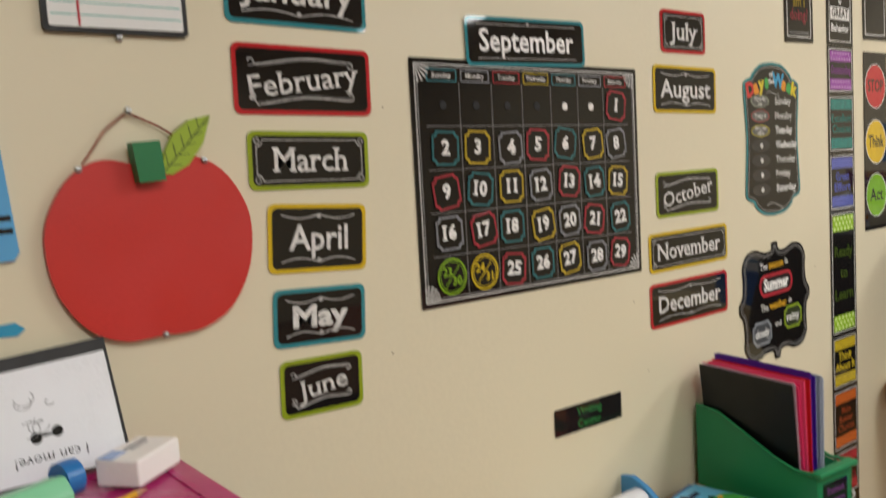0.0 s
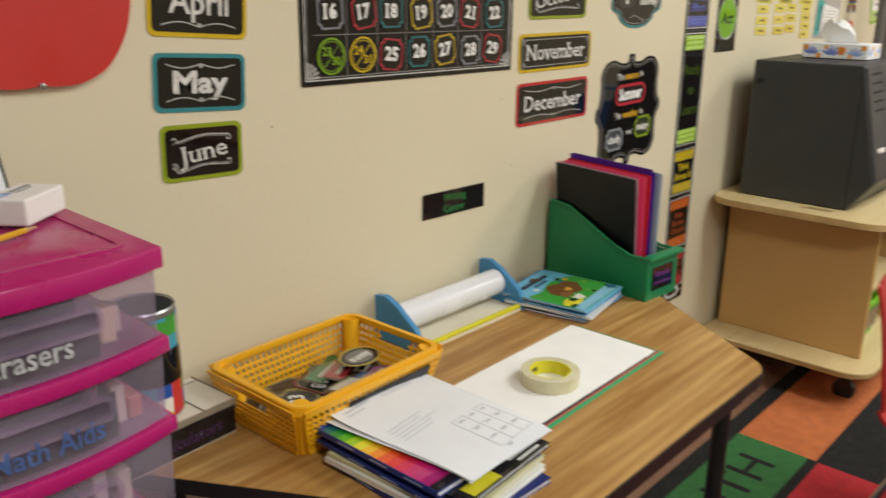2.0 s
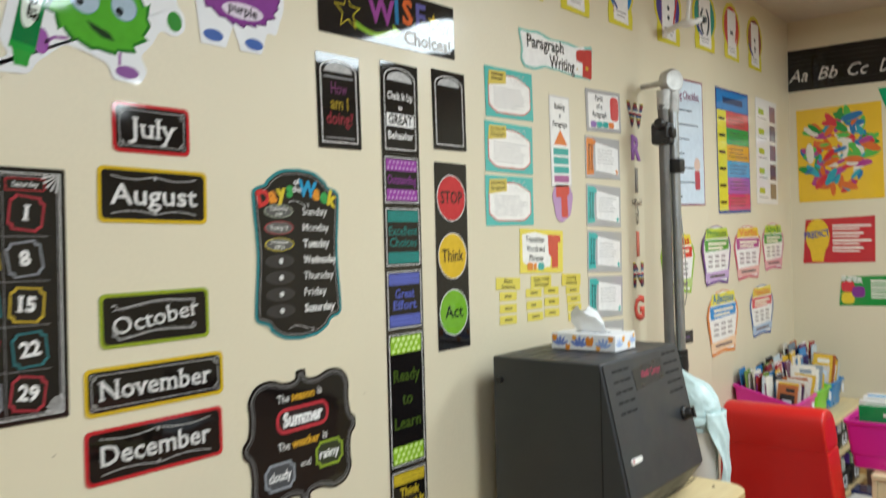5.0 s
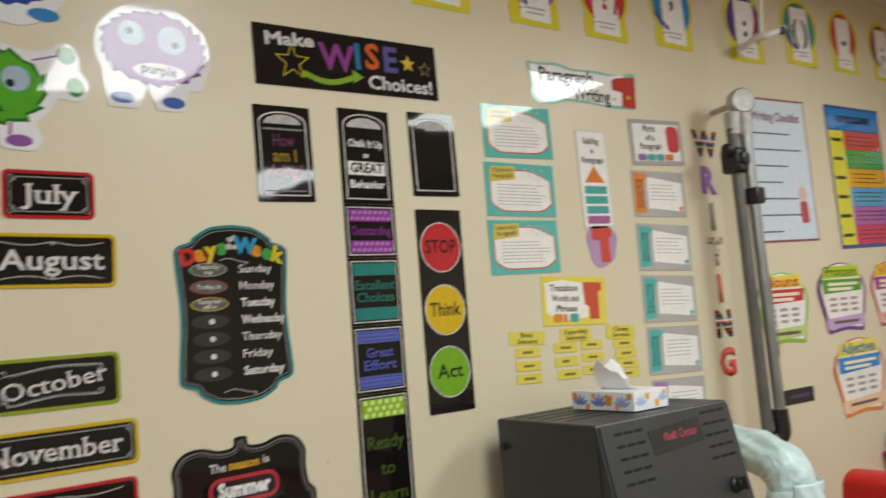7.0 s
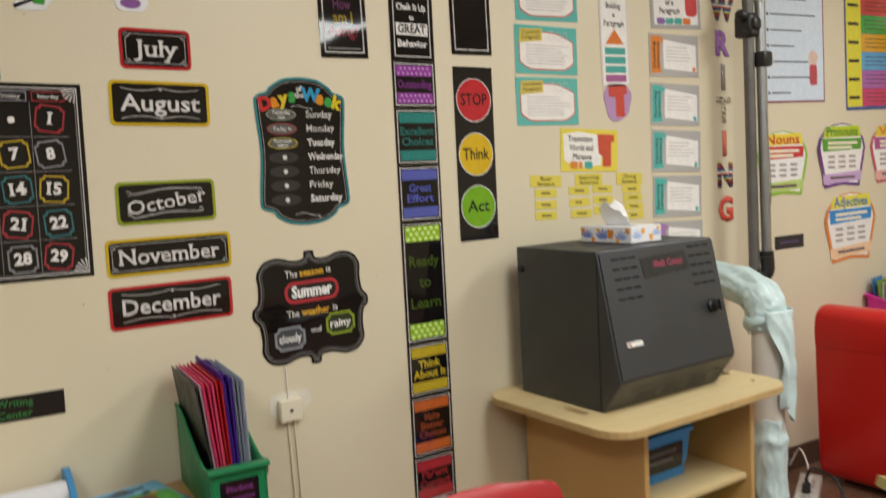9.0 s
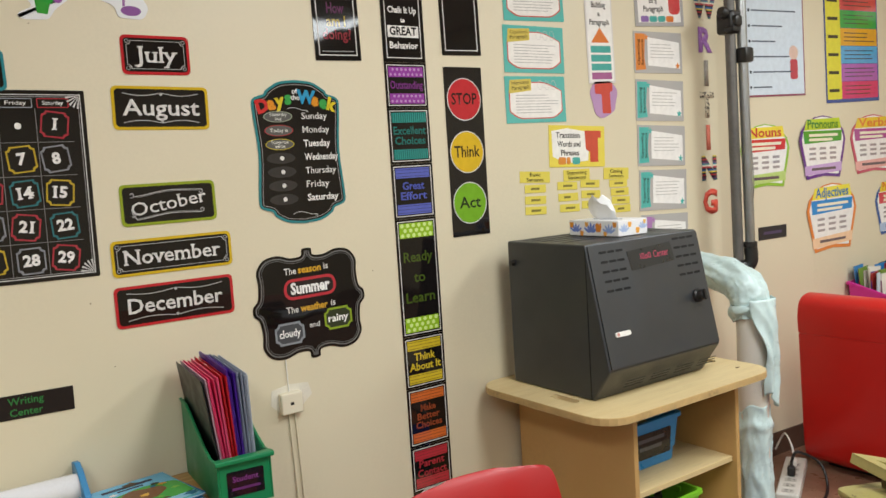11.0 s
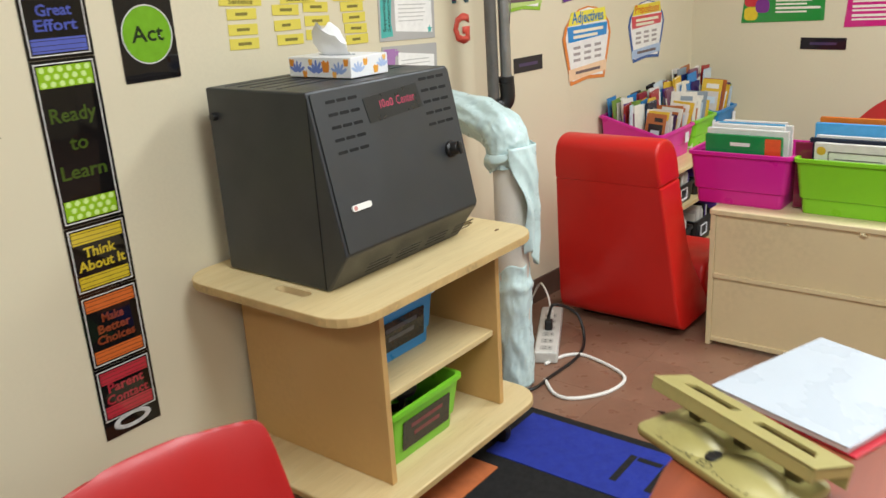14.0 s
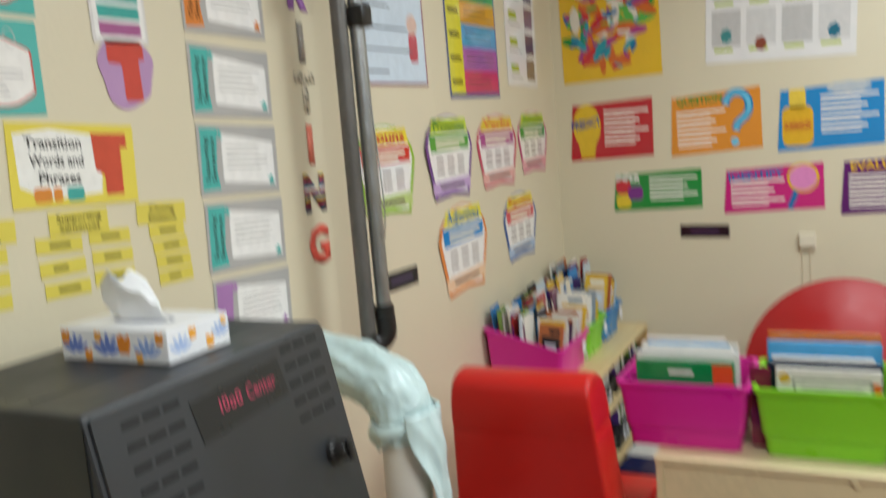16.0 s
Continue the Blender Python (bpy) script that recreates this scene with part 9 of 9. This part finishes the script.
# ---- end wall posters ----
def strategy(title, y, z, w, h, tilt, body, tcol, label, shape):
    ol = [(-0.5 * w, -0.5 * h), (0.5 * w, -0.46 * h), (0.5 * w, 0.5 * h), (-0.46 * w, 0.44 * h)]
    t = notice("strategy_poster", label, "poster", on_b(y, z, tilt), ol, body, "reading strategy posters")
    x0 = -0.08 * w if shape in ("bulb", "jar", "puzzle") else -0.42 * w
    x1 = 0.45 * w if shape in ("bulb", "jar", "puzzle") else (0.12 * w if shape in ("query", "lens") else 0.3 * w)
    n_ = 4 if h > 0.22 else 3
    part("writing", bars([(x0, x1 - 0.04 * (k % 2), 0.3 * h - (0.62 * h / n_) * k - (0.12 * h if shape in ("query", "lens", "plain") else 0), 0.011) for k in range(n_)] + [(x0, x0 + (x1 - x0) * 0.7, 0.3 * h - (0.62 * h / n_) * k - 0.018 - (0.12 * h if shape in ("query", "lens", "plain") else 0), 0.008) for k in range(n_)], INKED), ink("ece4d8"), t)
    if shape == "bulb":
        part("bulb_shape", prism([(-0.29 * w + 0.17 * w * math.cos(a), 0.08 * h + 0.38 * h * math.sin(a)) for a in (radians(-50 + 14 * q) for q in range(21))] + [(-0.37 * w, -0.46 * h), (-0.21 * w, -0.46 * h)], INKED, o), ink("dfb92c"), t, "yellow bulb shape")
        part("lettering", words(title, h * 0.2, w * 0.36, 0.0016, -0.3 * w, 0.12 * h, o + 0.0004, turn=8), ink(tcol), t)
    elif shape == "query":
        hook = [(0.25 * w + 0.13 * w * math.cos(a), 0.22 * h + 0.22 * h * math.sin(a)) for a in (radians(170 - 22 * q) for q in range(11))] + [(0.25 * w, -0.05 * h), (0.22 * w, -0.16 * h)]
        part("question_mark", line(hook, 0.034, o + 0.0006), ink("2f86b8"), t, "blue question mark")
        part("question_mark", join(line(hook, 0.018, o + 0.001), prism(disc(0.017, 18, 0.21 * w, -0.34 * h), INKED, o + 0.0006)), ink("6fc0e0"), t)
        part("lettering", words(title, h * 0.16, w * 0.5, 0.0014, -0.16 * w, 0.37 * h, o, turn=1), ink(tcol), t)
    elif shape == "jar":
        part("jar_shape", prism(rrect(0.3 * w, 0.62 * h, 0.03, 4, -0.3 * w, -0.12 * h), INKED, o), ink("dfae2c"), t, "yellow jar shape")
        part("jar_neck", prism(rrect(0.16 * w, 0.3 * h, 0.01, 3, -0.3 * w, 0.3 * h), INKED, o), ink("e6c64a"), t)
        part("jar_band", prism(rrect(0.27 * w, 0.18 * h, 0.004, 2, -0.3 * w, -0.12 * h), o, o + 0.0004), ink("d8a02c"), t)
        part("lettering", words(title, h * 0.11, w * 0.25, 0.0006, -0.3 * w, -0.12 * h, o + 0.0006), ink(tcol), t)
        part("cloud_shape", prism(fuzz(0.2 * w, 0.09 * h, 20, 0.12, 0.18 * w, 0.42 * h, 3), INKED, o + 0.0003), ink("b9c0c6"), t)
    elif shape == "puzzle":
        for q, code in enumerate(("c8343c", "dfc32c", "7a2f86")):
            part("puzzle_shape", prism(rrect(0.17 * w, 0.36 * h, 0.02, 3, (-0.38, -0.38, -0.24)[q] * w, (0.12, -0.25, -0.05)[q] * h), INKED, o + 0.0002 * q), ink(code), t)
        part("lettering", words(title, h * 0.24, w * 0.28, 0.0016, -0.32 * w, 0.34 * h, o + 0.0008, turn=-6), ink(tcol), t)
    elif shape == "lens":
        part("handle_shape", line([(0.16 * w, -0.45 * h), (0.24 * w, -0.05 * h)], 0.022, o), ink("2f6fa8"), t)
        part("lens_rim", prism(disc(0.062, 28, 0.3 * w, 0.2 * h), INKED, o + 0.0003), ink("dfb02c"), t)
        part("lens", prism(disc(0.052, 28, 0.3 * w, 0.2 * h), o + 0.0003, o + 0.0006), ink("e08ac0"), t)
        part("lettering", words(title, h * 0.24, w * 0.56, 0.0018, -0.16 * w, 0.3 * h, o, turn=3), ink(tcol), t)
    else:
        part("lettering", words(title, h * 0.2, w * 0.6, 0.0016, -0.1 * w, 0.36 * h, o, turn=3), ink(tcol), t)
        part("burst_shape", prism(star(0.05, 0.38 * w, 0.0), INKED, o), ink("dfd02c"), t)
    return t


strategy("PREDICT", 0.867, 1.374, 0.376, 0.266, -0.5, "b82a30", "2a4a9a", "red poster about predicting with a yellow bulb", "bulb")
strategy("QUESTION", 0.418, 1.374, 0.376, 0.266, 1.3, "dd8f34", "3f8a3a", "orange poster about questioning with a question mark", "query")
strategy("SUMMARIZE", -0.028, 1.364, 0.396, 0.264, 0.0, "2f86c4", "b8303a", "blue poster about summarizing with a yellow jar", "jar")
strategy("INFER", 0.674, 1.092, 0.39, 0.175, 0.1, "2f8a3c", "e8e6e0", "green poster about inferring with puzzle pieces", "puzzle")
strategy("IDENTIFY", 0.193, 1.079, 0.396, 0.196, 0.7, "c82a7a", "2f6fb0", "pink poster about identifying with a magnifying glass", "lens")
strategy("EVALUATE", -0.262, 1.075, 0.396, 0.23, 0.2, "5f2268", "e0b02c", "purple poster about evaluating with a yellow title", "plain")
yl = notice("leaf_poster", "yellow poster with a bright coloured leaf collage", "poster", on_b(0.854, 1.862, 0.9), rrect(0.443, 0.53, 0.002, 2), "e2b72c")
rl = random.Random(21)
for k in range(130):
    a, rr = rl.uniform(0, 6.28), 0.215 * math.sqrt(rl.random())
    px_, pz_ = rr * math.cos(a) * 0.85, 0.01 + rr * math.sin(a) * 1.0
    ta = rl.uniform(0, 3.14)
    s = rl.uniform(0.012, 0.04)
    e = [(px_ + s * 1.5 * math.cos(q) * math.cos(ta) - s * 0.55 * math.sin(q) * math.sin(ta), pz_ + s * 1.5 * math.cos(q) * math.sin(ta) + s * 0.55 * math.sin(q) * math.cos(ta)) for q in (2 * math.pi * w_ / 12 for w_ in range(12))]
    part("leaf_shape", prism(e, INKED, o + 0.00002 * k), ink(rl.choice(["2f8a3a", "c8343c", "3a9aa8", "d06a2c", "a83f86", "5fb04a", "e0d8c8", "2f6fa0"])), yl)
ab = notice("alphabet_banner", "long black chalkboard banner with white cursive alphabet letters", "banner", on_b(0.646, 2.352, -0.2), rrect(0.98, 0.236, 0.002, 2), "171513")
part("guide_line", bars([(-0.48, 0.48, dz, 0.0016) for dz in (-0.098, -0.074, 0.0, 0.03, 0.055, 0.08)], o - 0.0002, 0.0003), ink("4a4745"), ab, "thin grey chalk ruling")
for k, pair in enumerate(("Aa", "Bb", "Cc", "Dd", "Ee", "Ff")):
    part("letter", words(pair, 0.1, 0.105, 0.0, -0.418 + 0.158 * k, -0.034, o, shear=0.35), ink("d9d5cd"), ab)
pn = notice("pennant", "green paper triangle pennant with a black mark", "pennant", on_b(0.596, 2.19, 0.5), [(-0.055, 0.008), (0.0, -0.158), (0.055, 0.008)], "23a06a")
part("print", bars([(-0.009, 0.009, -0.026, 0.01), (-0.004, 0.004, -0.046, 0.036)], o), ink("17201c"), pn, "black printed mark")
wh = notice("chart_poster", "white poster with panels, photos and lime captions", "poster", on_b(0.152, 1.84, -2.0), rrect(0.575, 0.46, 0.002, 2), "e6e3e0")
for i in range(4):
    for j in range(2):
        x_, z_ = -0.205 + 0.137 * i, 0.1 - 0.19 * j
        part("panel", prism(rrect(0.115, 0.15, 0.002, 2, x_, z_), INKED, o), ink(("d3d0cd", "c3c0bd")[(i + j) % 2]), wh)
        part("caption", prism(rrect(0.075, 0.014, 0.003, 2, x_ - 0.01, z_ - 0.088), INKED, o), ink("b3c23a"), wh)
    part("photo", prism(fuzz(0.022, 0.028, 14, 0.15, -0.205 + 0.137 * i, (-0.12, -0.16, 0.12, -0.13)[i], i), o, o + 0.0004), ink(("4a8a8a", "8a4a3a", "6a5a4a", "2f6f86")[i]), wh)
part("photo", prism(rrect(0.1, 0.09, 0.002, 2, -0.2, 0.17), o, o + 0.0005), ink("5a4f48"), wh)
part("photo", prism(rrect(0.12, 0.09, 0.002, 2, 0.07, 0.17), o, o + 0.0005), ink("6a5048"), wh)

# ---- floor tiles near the camera's way ----
tile = bmesh.new()
add_box(tile, -0.1522, 0.1522, -0.1522, 0.1522, -0.004, 0.0, 0.0)
tme = bpy.data.meshes.new("floor_tile")
tile.to_mesh(tme)
tile.free()
tme.materials.append(FLOORP)
for i in range(18):
    for j in range(13):
        o = new("floor_tile", tme)
        o.location = (0.42 + 0.305 * i, 0.98 - 0.305 * j, 0)
        o.parent = floor
